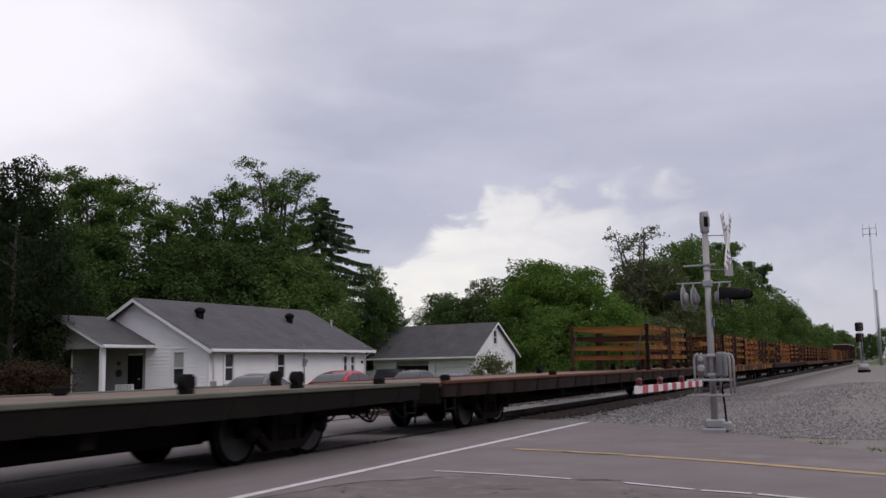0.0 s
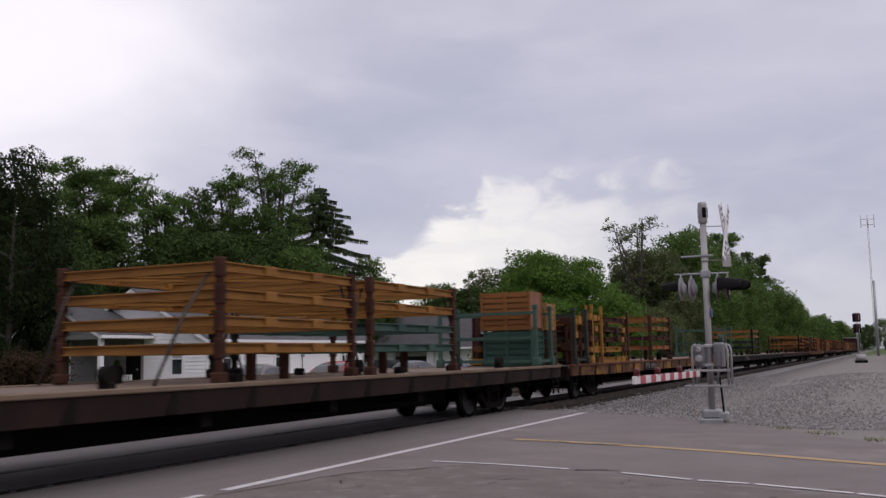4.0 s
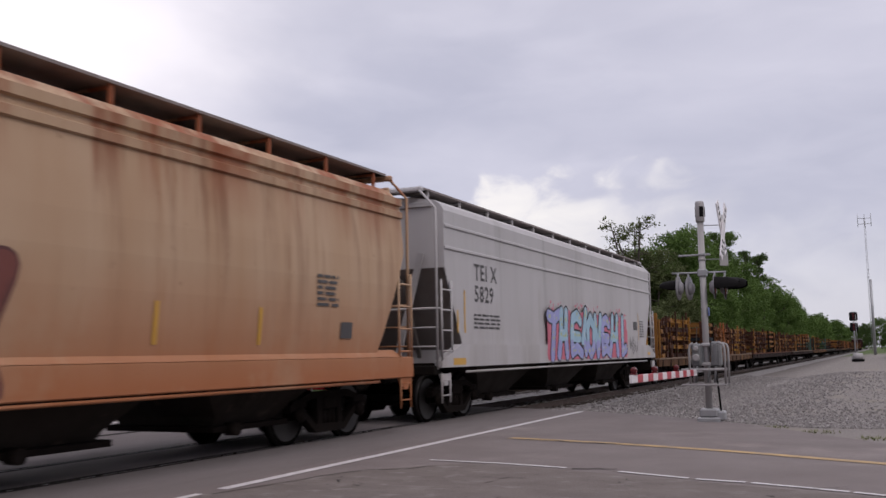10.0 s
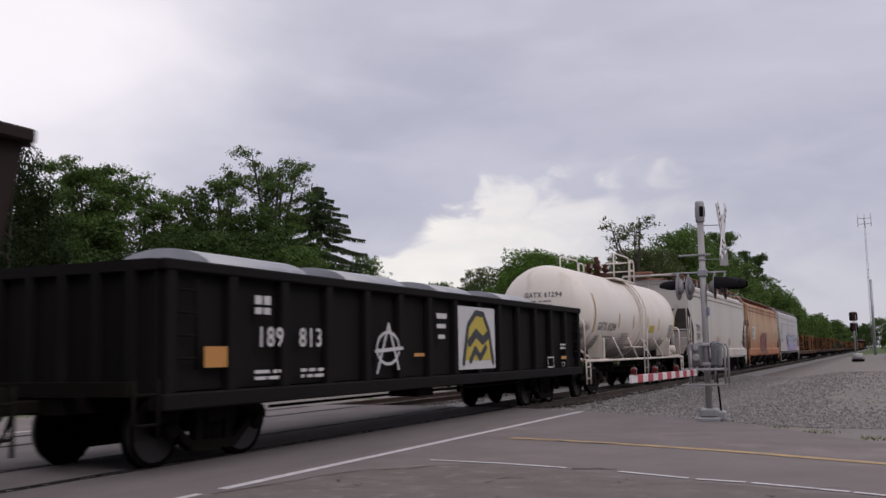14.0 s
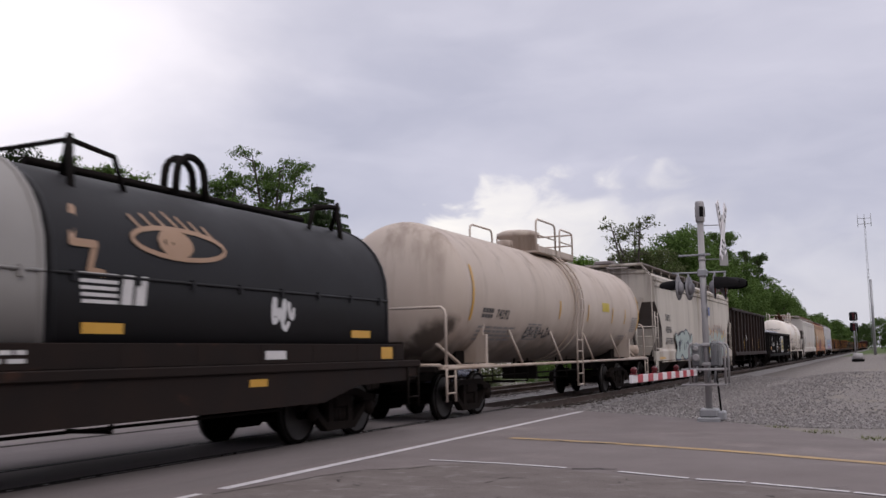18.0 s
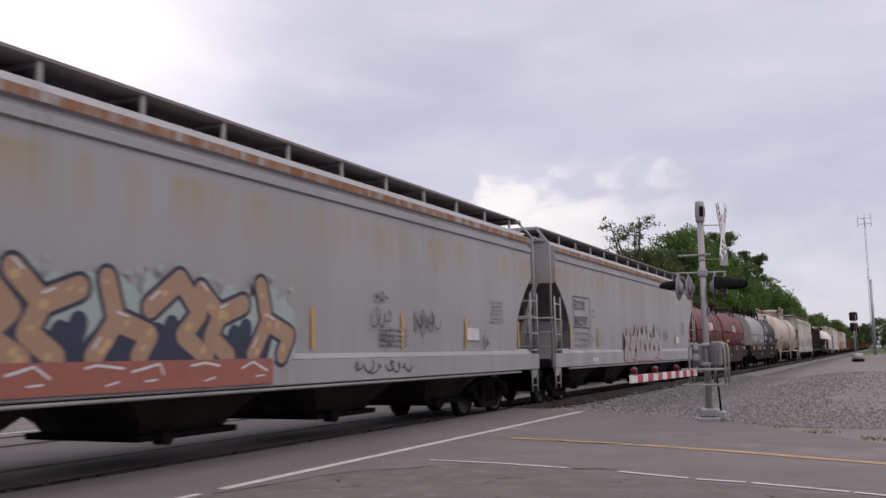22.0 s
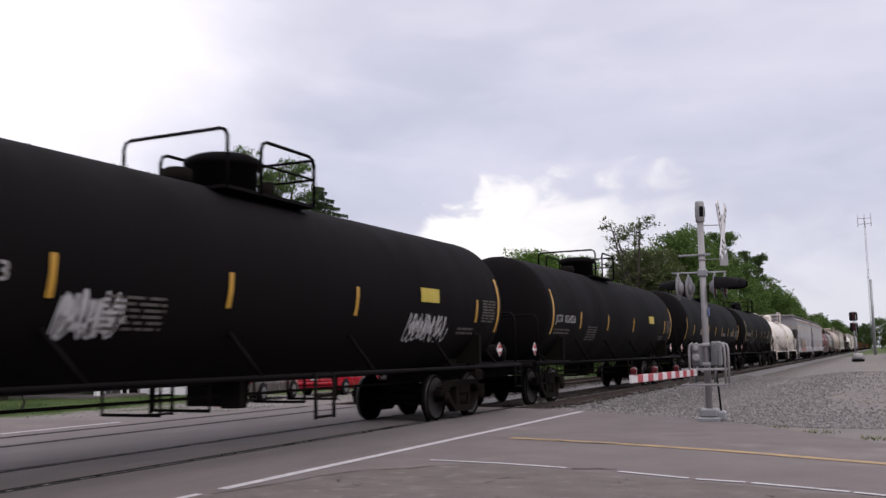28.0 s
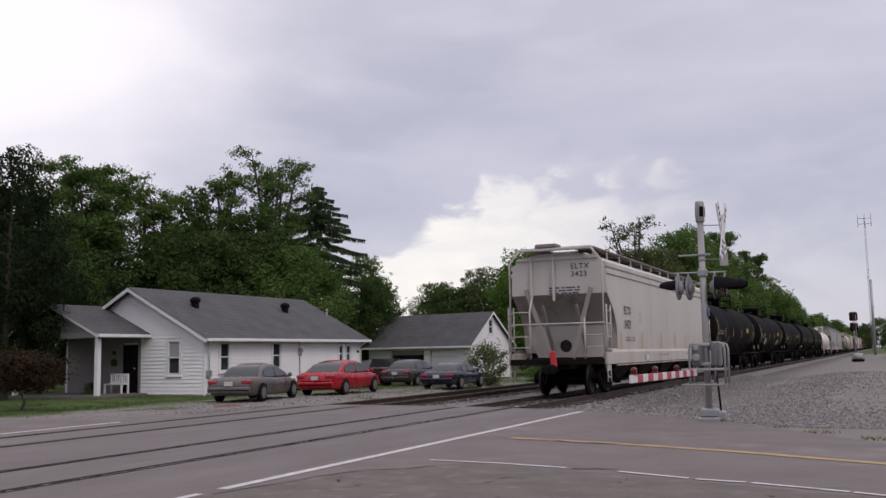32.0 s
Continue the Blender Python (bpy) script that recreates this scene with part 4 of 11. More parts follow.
def small_print(me, y, z, width, rows, put, seed=0, h=0.045, step=0.085):
    """Lettering too small to read: short bars in rows."""
    rng = random.Random(seed)
    for r in range(rows):
        u = 0.0
        while u < width:
            w = min(rng.uniform(0.08, 0.35), width - u)
            a, b, c = y + u, y + u + w, z - r * step
            if w > 0.03:
                me.add([put(a, c), put(b, c), put(b, c + h), put(a, c + h)], [(0, 1, 2, 3)])
            u += w + rng.uniform(0.03, 0.08)


def rect(me, y0, y1, z0, z1, put, n=1):
    for k in range(n):
        a, b = z0 + (z1 - z0) * k / n, z0 + (z1 - z0) * (k + 1) / n
        me.add([put(y0, a), put(y1, a), put(y1, b), put(y0, b)], [(0, 1, 2, 3)])


def outline_box(me, y0, y1, z0, z1, t, put):
    for a in ((y0, y1, z0, z0 + t), (y0, y1, z1 - t, z1), (y0, y0 + t, z0 + t, z1 - t), (y1 - t, y1, z0 + t, z1 - t)):
        rect(me, *a, put)


def stroke(me, pts, w, put, n=5):
    """A thick brush stroke with round ends through pts."""
    P = [Vector(p) for p in pts]
    for i in range(len(P) - 1):
        a, b = P[i], P[i + 1]
        d = (b - a)
        if d.length < 1e-5:
            continue
        ang = math.atan2(d.y, d.x)
        ring = [b + Vector((math.cos(ang + t), math.sin(ang + t))) * w for t in (-math.pi / 2 + math.pi * k / n for k in range(n + 1))]
        ring += [a + Vector((math.cos(ang + t), math.sin(ang + t))) * w for t in (math.pi / 2 + math.pi * k / n for k in range(n + 1))]
        me.add([put(p.x, p.y) for p in ring], [tuple(range(len(ring)))])


# outlines of sprayed shapes, in parts of their width and height: no letters, only the swing of them
SHAPES = [[(-0.45, 0.0), (0.40, -0.02), (0.46, 0.16), (0.16, 0.34), (0.22, 0.62), (0.48, 0.80), (0.40, 1.0), (0.04, 0.90), (-0.34, 1.02), (-0.46, 0.82), (-0.20, 0.60), (-0.26, 0.30), (-0.50, 0.14)],
          [(-0.48, 0.04), (-0.05, 0.16), (0.36, 0.0), (0.50, 0.18), (0.30, 0.42), (0.44, 0.74), (0.30, 0.98), (-0.10, 1.0), (-0.42, 0.90), (-0.30, 0.66), (-0.46, 0.40)],
          [(-0.40, -0.02), (0.20, 0.02), (0.48, 0.22), (0.40, 0.50), (0.10, 0.56), (0.46, 0.72), (0.36, 0.98), (-0.20, 1.02), (-0.48, 0.70), (-0.36, 0.40), (-0.50, 0.16)],
          [(-0.46, 0.0), (-0.14, 0.02), (-0.04, 0.22), (0.12, 0.0), (0.46, 0.02), (0.34, 0.40), (0.50, 0.96), (0.24, 1.04), (0.04, 0.70), (-0.22, 1.0), (-0.50, 0.92), (-0.30, 0.44)]]
SPIKED = [[(-0.46, 0.0), (0.44, 0.0), (0.40, 0.30), (0.20, 0.42), (0.48, 0.74), (0.30, 0.80), (0.18, 1.10), (-0.08, 0.76), (-0.46, 0.92), (-0.28, 0.56), (-0.50, 0.30)],
          [(-0.50, 0.02), (0.0, 0.06), (0.48, 0.0), (0.34, 0.34), (0.50, 0.60), (0.26, 0.72), (0.34, 1.06), (0.02, 0.80), (-0.24, 1.12), (-0.30, 0.72), (-0.48, 0.50), (-0.30, 0.30)],
          [(-0.44, 0.0), (0.46, 0.02), (0.30, 0.30), (0.44, 0.52), (0.50, 0.98), (0.24, 0.84), (0.0, 0.60), (-0.16, 1.08), (-0.34, 0.70), (-0.50, 0.62), (-0.24, 0.34)]]


def swung(pts, n=4):
    """A closed smooth line through pts."""
    out = []
    m = len(pts)
    for i in range(m):
        p0, p1, p2, p3 = (Vector(pts[(i + j - 1) % m]) for j in range(4))
        for k in range(n):
            u = k / n
            out.append(0.5 * (2 * p1 + (p2 - p0) * u + (2 * p0 - 5 * p1 + 4 * p2 - p3) * u * u + (3 * p1 - p0 - 3 * p2 + p3) * u ** 3))
    return out


def spray(car, y0, y1, z0, z1, put_at, fill, line, back=None, count=8, seed=1, fill2=None, name="spray_paint", label="sprayed lettering that cannot be read",
          shapes=SHAPES, low=None, low_z=0.0, spots=None, thick=0.05, solid_fill=True):
    """Sprayed shapes in a row: cloud, outline and fill, one over the other. put_at(lift) gives the surface. low: a second fill below low_z."""
    rng = random.Random(seed)
    cloud, out, ins, ins2, base, dot, gleam = (Mesh() for _ in range(7))
    w, h = (y1 - y0) / count, z1 - z0
    if back:
        for k in range(count * 6):
            a = y0 + (y1 - y0) * (k + 0.5) / (count * 6)
            b0, b1 = z0 + 0.12 * h, z1 - h * rng.uniform(0.14, 0.36)
            stroke(cloud, [(a, b0), (a + rng.uniform(-0.1, 0.1), b1)], w * rng.uniform(0.14, 0.26), put_at(0.003 + 0.0001 * (k % 7)), 6)
        for k in range(count * 5):
            a, r = y0 + (y1 - y0) * rng.uniform(-0.03, 1.04), h * rng.uniform(0.015, 0.045)
            b = z0 + h * rng.uniform(0.6, 1.12)
            stroke(cloud, [(a, b), (a + 0.01, b + 0.005)], r, put_at(0.0039), 6)
    for k in range(count):
        g = shapes[(k + rng.randint(0, 1)) % len(shapes)]
        a = y0 + w * (k + 0.5)
        lean, lift, grow, turn = rng.uniform(-0.10, 0.16), rng.uniform(-0.03, 0.05) * h, rng.uniform(0.86, 1.04), rng.choice((1, 1, -1))
        line_pts = swung([(a + w * 1.16 * (turn * u + lean * (v - 0.5)), z0 + lift * v + h * v * grow) for u, v in g])
        lvl = 0.0004 * (k % 2)
        stroke(out, [tuple(p) for p in line_pts + line_pts[:1]], thick, put_at(0.0062 + lvl), 3)
        tgt = ins2 if fill2 and k % 3 == 1 else ins
        if solid_fill:
            tgt.add([put_at(0.0095 + lvl)(p.x, p.y) for p in line_pts], [tuple(range(len(line_pts)))])
        if low:
            cut = [Vector((p.x, min(p.y, low_z))) for p in line_pts]
            base.add([put_at(0.0112 + lvl)(p.x, p.y) for p in cut], [tuple(range(len(cut)))])
        # inner lines and eyes
        u, v = a + w * rng.uniform(-0.12, 0.12), z0 + h * rng.uniform(0.40, 0.62)
        stroke(out, [(u, v), (u + w * rng.uniform(-0.08, 0.14), v + h * rng.uniform(0.10, 0.22))], thick * 0.9, put_at(0.0125), 4)
        if spots:
            for _ in range(3):
                u, v, r = a + w * rng.uniform(-0.3, 0.3), z0 + h * rng.uniform(0.1, 0.9), w * rng.uniform(0.04, 0.10)
                stroke(dot, [(u, v), (u + r, v + 0.01)], r, put_at(0.0105 + lvl), 5)
            p = line_pts[len(line_pts) // 2]
            stroke(gleam, [(p.x - w * 0.1, p.y - h * 0.06), (p.x + w * 0.06, p.y - h * 0.05)], thick * 0.35, put_at(0.0135), 3)
    host = part(name, out, line, car, label)
    if back:
        part("paint_cloud", cloud, back, host)
    for mesh, mat, nm in ((ins, fill, "paint_fill"), (ins2, fill2, "paint_fill"), (base, low, "paint_base"), (dot, spots, "paint_spots"), (gleam, "spray_white", "paint_gleam")):
        if mat and mesh.v:
            part(nm, mesh, mat, host)
    return host


GLYPHS = {"p": [[(0.05, 0.95), (0.35, 0.62), (0.20, 0.30), (0.50, 0.05)], [(0.35, 0.62), (0.75, 0.80)]],
          "q": [[(0.15, 0.05), (0.42, 0.50), (0.30, 1.0)], [(0.42, 0.50), (0.85, 0.32), (0.70, 0.05)]],
          "r": [[(0.08, 0.62), (0.50, 0.98), (0.80, 0.58), (0.55, 0.30), (0.92, 0.02)]],
          "T": [[(0.02, 0.86), (0.5, 0.80), (0.98, 0.90)], [(0.55, 0.82), (0.42, 0.42), (0.30, 0.08)]],
          "H": [[(0.40, 0.92), (0.34, 0.52), (0.14, 0.10)], [(0.80, 0.92), (0.72, 0.50), (0.80, 0.10)], [(0.30, 0.48), (0.76, 0.48)]],
          "E": [[(0.86, 0.80), (0.62, 0.92), (0.30, 0.84), (0.22, 0.50), (0.24, 0.14)], [(0.26, 0.48), (0.78, 0.46)], [(0.24, 0.16), (0.60, 0.24), (0.92, 0.12)]],
          "L": [[(0.72, 0.98), (0.50, 0.60), (0.22, 0.36)], [(0.40, 0.44), (0.62, 0.10)]],
          "O": [[(0.50, 0.92), (0.84, 0.72), (0.82, 0.26), (0.50, 0.10), (0.20, 0.28), (0.22, 0.72), (0.50, 0.92)]],
          "V": [[(0.12, 0.90), (0.42, 0.10)], [(0.88, 0.92), (0.46, 0.12)]],
          "I": [[(0.50, 0.94), (0.46, 0.10)], [(0.44, 0.12), (0.88, 0.22)]]}


def block_letters(car, row, put_at, fill, fill2, line, back, spots, weight, label, low=None, low_z=0.0):
    """Fat sprayed letters, outlined, on a coloured cloud. row: (glyph, y0, y1, z0, z1)."""
    rng = random.Random(14)
    cloud = Mesh()
    for g, y0, y1, z0, z1 in row:
        for _ in range(14):
            a = rng.uniform(y0, y1)
            b = z0 + (z1 - z0) * rng.uniform(0.35, 0.9)
            stroke(cloud, [(a, z0 + 0.12 * (z1 - z0)), (a + rng.uniform(-0.1, 0.1), b)], 0.16, put_at(0.003 + 0.0001 * rng.randint(0, 6)), 6)
        for _ in range(7):
            a, b = rng.uniform(y0, y1), z1 + (z1 - z0) * rng.uniform(-0.12, 0.16)
            stroke(cloud, [(a, b), (a + 0.02, b + 0.005)], rng.uniform(0.015, 0.045), put_at(0.0039), 6)
    host = part("spray_paint", cloud, back, car, label)
    for k, (g, y0, y1, z0, z1) in enumerate(row):
        out, ins, dot, gleam = (Mesh() for _ in range(4))
        for pts in GLYPHS[g]:
            pts = [(y0 + (y1 - y0) * u, z0 + (z1 - z0) * v) for u, v in pts]
            stroke(out, pts, weight + 0.05, put_at(0.0062 + 0.0003 * (k % 3)), 5)
            stroke(ins, pts, weight, put_at(0.0092 + 0.0003 * (k % 3)), 5)
            (ua, va), (ub, vb) = pts[0], pts[1]
            stroke(gleam, [(ua, va + weight * 0.75), (ua * 0.7 + ub * 0.3, va * 0.7 + vb * 0.3 + weight * 0.75)], 0.014, put_at(0.0125), 4)
            for _ in range(3):
                t, i = rng.random(), rng.randrange(len(pts) - 1)
                p = (pts[i][0] * t + pts[i + 1][0] * (1 - t) + rng.uniform(-0.4, 0.4) * weight, pts[i][1] * t + pts[i + 1][1] * (1 - t) + rng.uniform(-0.4, 0.4) * weight)
                stroke(dot, [p, (p[0] + 0.03, p[1] + 0.015)], rng.uniform(0.025, 0.05), put_at(0.0112), 5)
        part("letter_outline", out, line, host)
        if low:
            dip = Mesh()
            for pts in GLYPHS[g]:
                pts = [(y0 + (y1 - y0) * u, z0 + (z1 - z0) * v) for u, v in pts]
                for (ua, va), (ub, vb) in zip(pts, pts[1:]):
                    if min(va, vb) < low_z:
                        f = lambda v: max(0.0, min(1.0, (v - va) / (vb - va))) if vb != va else 0.0
                        a, b = (f(low_z), 1.0) if va > low_z else (0.0, f(low_z) if vb > low_z else 1.0)
                        stroke(dip, [(ua + (ub - ua) * a, va + (vb - va) * a), (ua + (ub - ua) * b, va + (vb - va) * b)], weight * 0.98, put_at(0.0103), 5)
            part("letter_base", dip, low, host)
        part("letter_fill", ins, fill2 if k in (0, 6) else fill, host)
        part("paint_spots", dot, spots, host)
        part("paint_gleam", gleam, "spray_white", host)
    return host


def tag_scrawl(me, y0, y1, z0, z1, put, seed, w=0.02, loops=9):
    """A quick scrawl of loops and hooks with the can or chalk."""
    rng = random.Random(seed)
    pts, n = [], loops * 9
    for k in range(n):
        u = k / (n - 1)
        a = u * loops * 6.283
        r = 0.55 + 0.35 * math.sin(a * 0.37 + seed)
        pts.append((y0 + (y1 - y0) * (0.06 + 0.88 * u) + (y1 - y0) / loops * 0.55 * r * math.cos(a), (z0 + z1) / 2 + (z1 - z0) * 0.5 * r * math.sin(a + 0.6 * math.sin(a * 0.5)) + rng.uniform(-0.01, 0.01)))
    cut = 0
    while cut < n - 8:
        m = rng.randint(9, 22)
        stroke(me, pts[cut:cut + m], w, put, 3)
        cut += m + rng.randint(0, 2)


def logo_bars(me, y, z, h, put, lean=0.0):
    """Five speed stripes and two plain slanted blocks."""
    for k in range(5):
        v = z + h * k / 4.6
        rect(me, y - 0.10 * k * h * 0.4, y + h * 1.55, v, v + h * 0.12, put)
    for u in (y + h * 1.68, y + h * 2.32):
        n = 4
        for k in range(n):
            a, b = k / n, (k + 1) / n
            me.add([put(u + 0.12 * h * a, z + h * a), put(u + 0.5 * h + 0.12 * h * a, z + h * a), put(u + 0.5 * h + 0.12 * h * b, z + h * b), put(u + 0.12 * h * b, z + h * b)], [(0, 1, 2, 3)])


def ladder(me, x, ya, yb, z0, z1, n, r=0.018, along="y"):
    """Two stiles and n rungs, in the plane of the side (along y) or of the end (along x)."""
    def P(u, z):
        return (x, u, z) if along == "y" else (u, x, z)
    for u in (ya, yb):
        me.tube([P(u, z0), P(u, z1)], r * 1.3, 6)
    for k in range(n):
        z = z0 + (z1 - z0) * (k + 0.5) / n
        me.tube([P(ya, z), P(yb, z)], r, 6)


# ---- covered hoppers ----
def covered_hopper(label, q, half, paint, style="ledge", walk_mat="walkway", chord=None, bulge=0.0, bays=3, cut=1.05, straight=False, end_mat=None, cylinder=False, big_tank=False, walk_up=0.0):
    car = thing("covered_hopper", label, "railcar", "cars of the train")
    e = half - 0.30
    W = 1.53

    ZS = 3.0 if style == "slab" else 3.12

    def ye(z):
        if z >= ZS:
            return e
        u = min(1.0, (ZS - z) / (ZS - 1.30))
        return e - cut * (u if straight else math.sin(math.pi / 2 * min(1.0, 1.45 * u)))
    if style == "slab":
        prof = [(1.30, W), (3.35, W), (3.37, W + 0.03), (3.41, W + 0.03), (3.43, W), (3.78, W), (3.80, W + 0.03), (3.84, W + 0.03), (3.86, W), (4.12, W), (4.24, W - 0.06), (4.33, W - 0.20), (4.40, 0.9), (4.44, 0.4)]
    else:
        prof = [(1.30, W)] + [(1.30 + 2.4 * k / 6, W + bulge * math.sin(math.pi * k / 6)) for k in range(1, 6)] + [(3.70, W), (3.72, W + 0.04), (3.82, W + 0.04), (3.85, W - 0.02), (3.92, W - 0.02), (3.94, W + 0.03), (4.06, W + 0.03), (4.10, W - 0.10), (4.24, W - 0.25), (4.36, 0.9), (4.42, 0.4)]
    zs = sorted(set([z for z, _ in prof] + [1.45, 1.65, 1.9, 2.2, 2.5, 2.7, 2.85, 3.0, 3.12]))

    def wid(z):
        for (za, wa), (zb, wb) in zip(prof, prof[1:]):
            if za <= z <= zb:
                return wa + (wb - wa) * ((z - za) / (zb - za) if zb > za else 0)
        return prof[-1][1]
    body = Mesh()
    # the two sides and the roof
    for s in (1, -1):
        L = [(s * wid(z), s * -ye(z), z) for z in zs]
        R = [(s * wid(z), s * ye(z), z) for z in zs]
        n = len(zs)
        body.add(L + R, [(i, n + i, n + i + 1, i + 1) for i in range(n - 1)])
    n = len(body.v)
    zt, wt = zs[-1], wid(zs[-1])
    body.add([(-wt, -e, zt), (wt, -e, zt), (wt, e, zt), (-wt, e, zt)], [(0, 1, 2, 3)])
    # upright end sheets above, sloped sheets below
    up = [z for z in zs if z >= ZS]
    for s in (1, -1):
        row = [(wid(z), s * e, z) for z in up] + [(-wid(z), s * e, z) for z in reversed(up)]
        body.add(row, [tuple(range(len(row)))[::-s]])
    body_ob = part("body", body, paint, car)
    dn = [z for z in zs if z <= ZS]
    for s in (1, -1):
        slope = Mesh()
        L = [(-wid(z) + 0.02, s * (ye(z) - 0.01), z) for z in dn]
        R = [(wid(z) - 0.02, s * (ye(z) - 0.01), z) for z in dn]
        n = len(dn)
        slope.add(L + R, [(i, n + i, n + i + 1, i + 1)[::-s] for i in range(n - 1)])
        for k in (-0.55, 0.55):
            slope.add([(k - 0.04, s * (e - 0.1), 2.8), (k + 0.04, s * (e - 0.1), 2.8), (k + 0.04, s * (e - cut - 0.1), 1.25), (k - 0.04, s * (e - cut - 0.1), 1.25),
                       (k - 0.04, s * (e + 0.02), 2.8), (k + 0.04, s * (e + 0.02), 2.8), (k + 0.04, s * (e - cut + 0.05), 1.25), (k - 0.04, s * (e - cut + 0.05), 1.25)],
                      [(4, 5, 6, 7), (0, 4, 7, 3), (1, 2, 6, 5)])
        # the default sheet colour already holds the overhang's shade
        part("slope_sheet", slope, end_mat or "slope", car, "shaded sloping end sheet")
    sill = Mesh()
    for s in (1, -1):
        x0, x1 = sorted((s * 1.44, s * 1.60))
        if style == "slab":
            sill.add([(x, y, z) for x in (x0, x1) for y, z in ((-half, 1.08), (half, 1.08), (half, 1.20), (half - 0.9, 1.52), (-half + 0.9, 1.52), (-half, 1.20))],
                     [(0, 1, 2, 3, 4, 5)[::-1], (6, 7, 8, 9, 10, 11), (0, 6, 7, 1)[::-1], (1, 7, 8, 2)[::-1], (2, 8, 9, 3)[::-1], (3, 9, 10, 4)[::-1], (4, 10, 11, 5)[::-1], (5, 11, 6, 0)[::-1]])
        else:
            sill.box(x0, x1, -half, half, 0.94, 1.30, 0.015)
            sill.add([(s * 1.60, -half + 0.4, 1.30), (s * 1.60, half - 0.4, 1.30), (s * 1.50, half - 0.6, 1.42), (s * 1.50, -half + 0.6, 1.42)], [(0, 1, 2, 3)[::s]])
        x2 = s * 1.56
        sill.tube([(x2, -half + 1.2, 0.98 if style == "slab" else 0.90), (x2, half - 1.2, 0.98 if style == "slab" else 0.90)], 0.025, 6)
    part("side_sill", sill, paint, car)
    if chord:
        c = Mesh()
        for s in (1, -1):
            x0, x1 = sorted((s * (W + 0.02), s * (W + 0.036)))
            c.box(x0, x1, -e + 0.05, e - 0.05, 3.94, 4.05)
        part("top_chord", c, chord, car, "rusty top chord")
    # centre sill, end platforms
    u = Mesh()
    u.box(-0.35, 0.35, -half, half, 0.80, 1.15)
    for s in (1, -1):
        u.box(-1.5, 1.5, s * half - 0.14, s * half + 0.14, 0.94, 1.12, 0.02)
        u.box(-1.3, 1.3, s * (half - 1.4) - 0.6, s * (half - 1.4) + 0.6, 1.12, 1.16)
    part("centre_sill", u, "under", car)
    # discharge bays
    span = 2 * (e - max(cut, 2.0)) + 0.6
    for k in range(bays):
        yc = -span / 2 + span * (k + 0.5) / bays
        hy = span / bays * 0.5 - 0.04
        b = Mesh()
        b.rings([[(-1.42, yc - hy, 1.32), (1.42, yc - hy, 1.32), (1.42, yc + hy, 1.32), (-1.42, yc + hy, 1.32)],
                 [(-0.9, yc - hy * 0.45, 0.54), (0.9, yc - hy * 0.45, 0.54), (0.9, yc + hy * 0.45, 0.54), (-0.9, yc + hy * 0.45, 0.54)],
                 [(-0.8, yc - hy * 0.42, 0.40), (0.8, yc - hy * 0.42, 0.40), (0.8, yc + hy * 0.42, 0.40), (-0.8, yc + hy * 0.42, 0.40)]][::-1])
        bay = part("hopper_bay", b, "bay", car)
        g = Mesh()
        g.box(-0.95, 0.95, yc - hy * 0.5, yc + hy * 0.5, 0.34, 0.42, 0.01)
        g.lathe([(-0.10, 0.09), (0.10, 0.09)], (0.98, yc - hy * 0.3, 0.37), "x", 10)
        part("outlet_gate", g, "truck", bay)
    # roof walk with its posts, hatches
    w = Mesh()
    for s in (1, -1):
        x0, x1 = sorted((s * 0.44, s * 1.15))
        w.box(x0, x1, -half + 0.12, half - 0.12, 4.545 + walk_up, 4.585 + walk_up)
    for s in (1, -1):
        w.box(-1.14, 1.14, s * (half - 0.35) - 0.25, s * (half - 0.35) + 0.25, 4.545 + walk_up, 4.585 + walk_up)
    part("roof_walk", w, walk_mat, car, "dark grating roof walk")
    post = Mesh().box(1.08, 1.12, -0.03, 0.03, 4.16, 4.55).box(0.55, 1.1, -0.02, 0.02, 4.49, 4.53).data("walk_post")
    k = int(2 * e / 1.55)
    for i in range(k + 1):
        y = -e + 0.2 + (2 * e - 0.4) * i / k
        for turn in (0, 180):
            part("walk_post", post, paint, car, m=pose(0, y, walk_up, 0, 0, turn))
    hatch = Mesh().box(-0.40, 0.40, -half + 0.9, half - 0.9, 4.42, 4.50, 0.02)
    for i in range(10):
        y = -half + 1.5 + (2 * half - 3.0) * i / 9
        hatch.box(-0.45, 0.45, y - 0.35, y + 0.35, 4.48, 4.55, 0.02)
    part("trough_hatch", hatch, walk_mat, car)
    # ends: bulkhead, stiffeners, braces, ladders, hand rails; each is built for the rear and turned for the front
    outer = [(-1.05, 1.13), (1.05, 1.13), (1.32, 1.75), (1.40, 2.16), (-1.40, 2.16), (-1.32, 1.75)]
    hx, hz, hr = -0.12, 1.52, 0.20

    def rim(a):
        """The bulkhead's edge on the ray at angle a from the opening's middle."""
        dx, dz = math.cos(a), math.sin(a)
        best = 9.0
        for (xa, za), (xb, zb) in zip(outer, outer[1:] + outer[:1]):
            ex, ez = xb - xa, zb - za
            det = dx * -ez + ex * dz
            if abs(det) > 1e-9:
                t = ((xa - hx) * -ez + ex * (za - hz)) / det
                u = (dx * (za - hz) - dz * (xa - hx)) / det
                if t > 0 and -1e-6 <= u <= 1 + 1e-6:
                    best = min(best, t)
        return hx + best * dx, hz + best * dz
    yb = -(e - cut * 0.94)
    angles = sorted([2 * math.pi * k / 28 for k in range(28)] + [math.atan2(z - hz, x - hx) % (2 * math.pi) for x, z in outer])
    plate = Mesh()
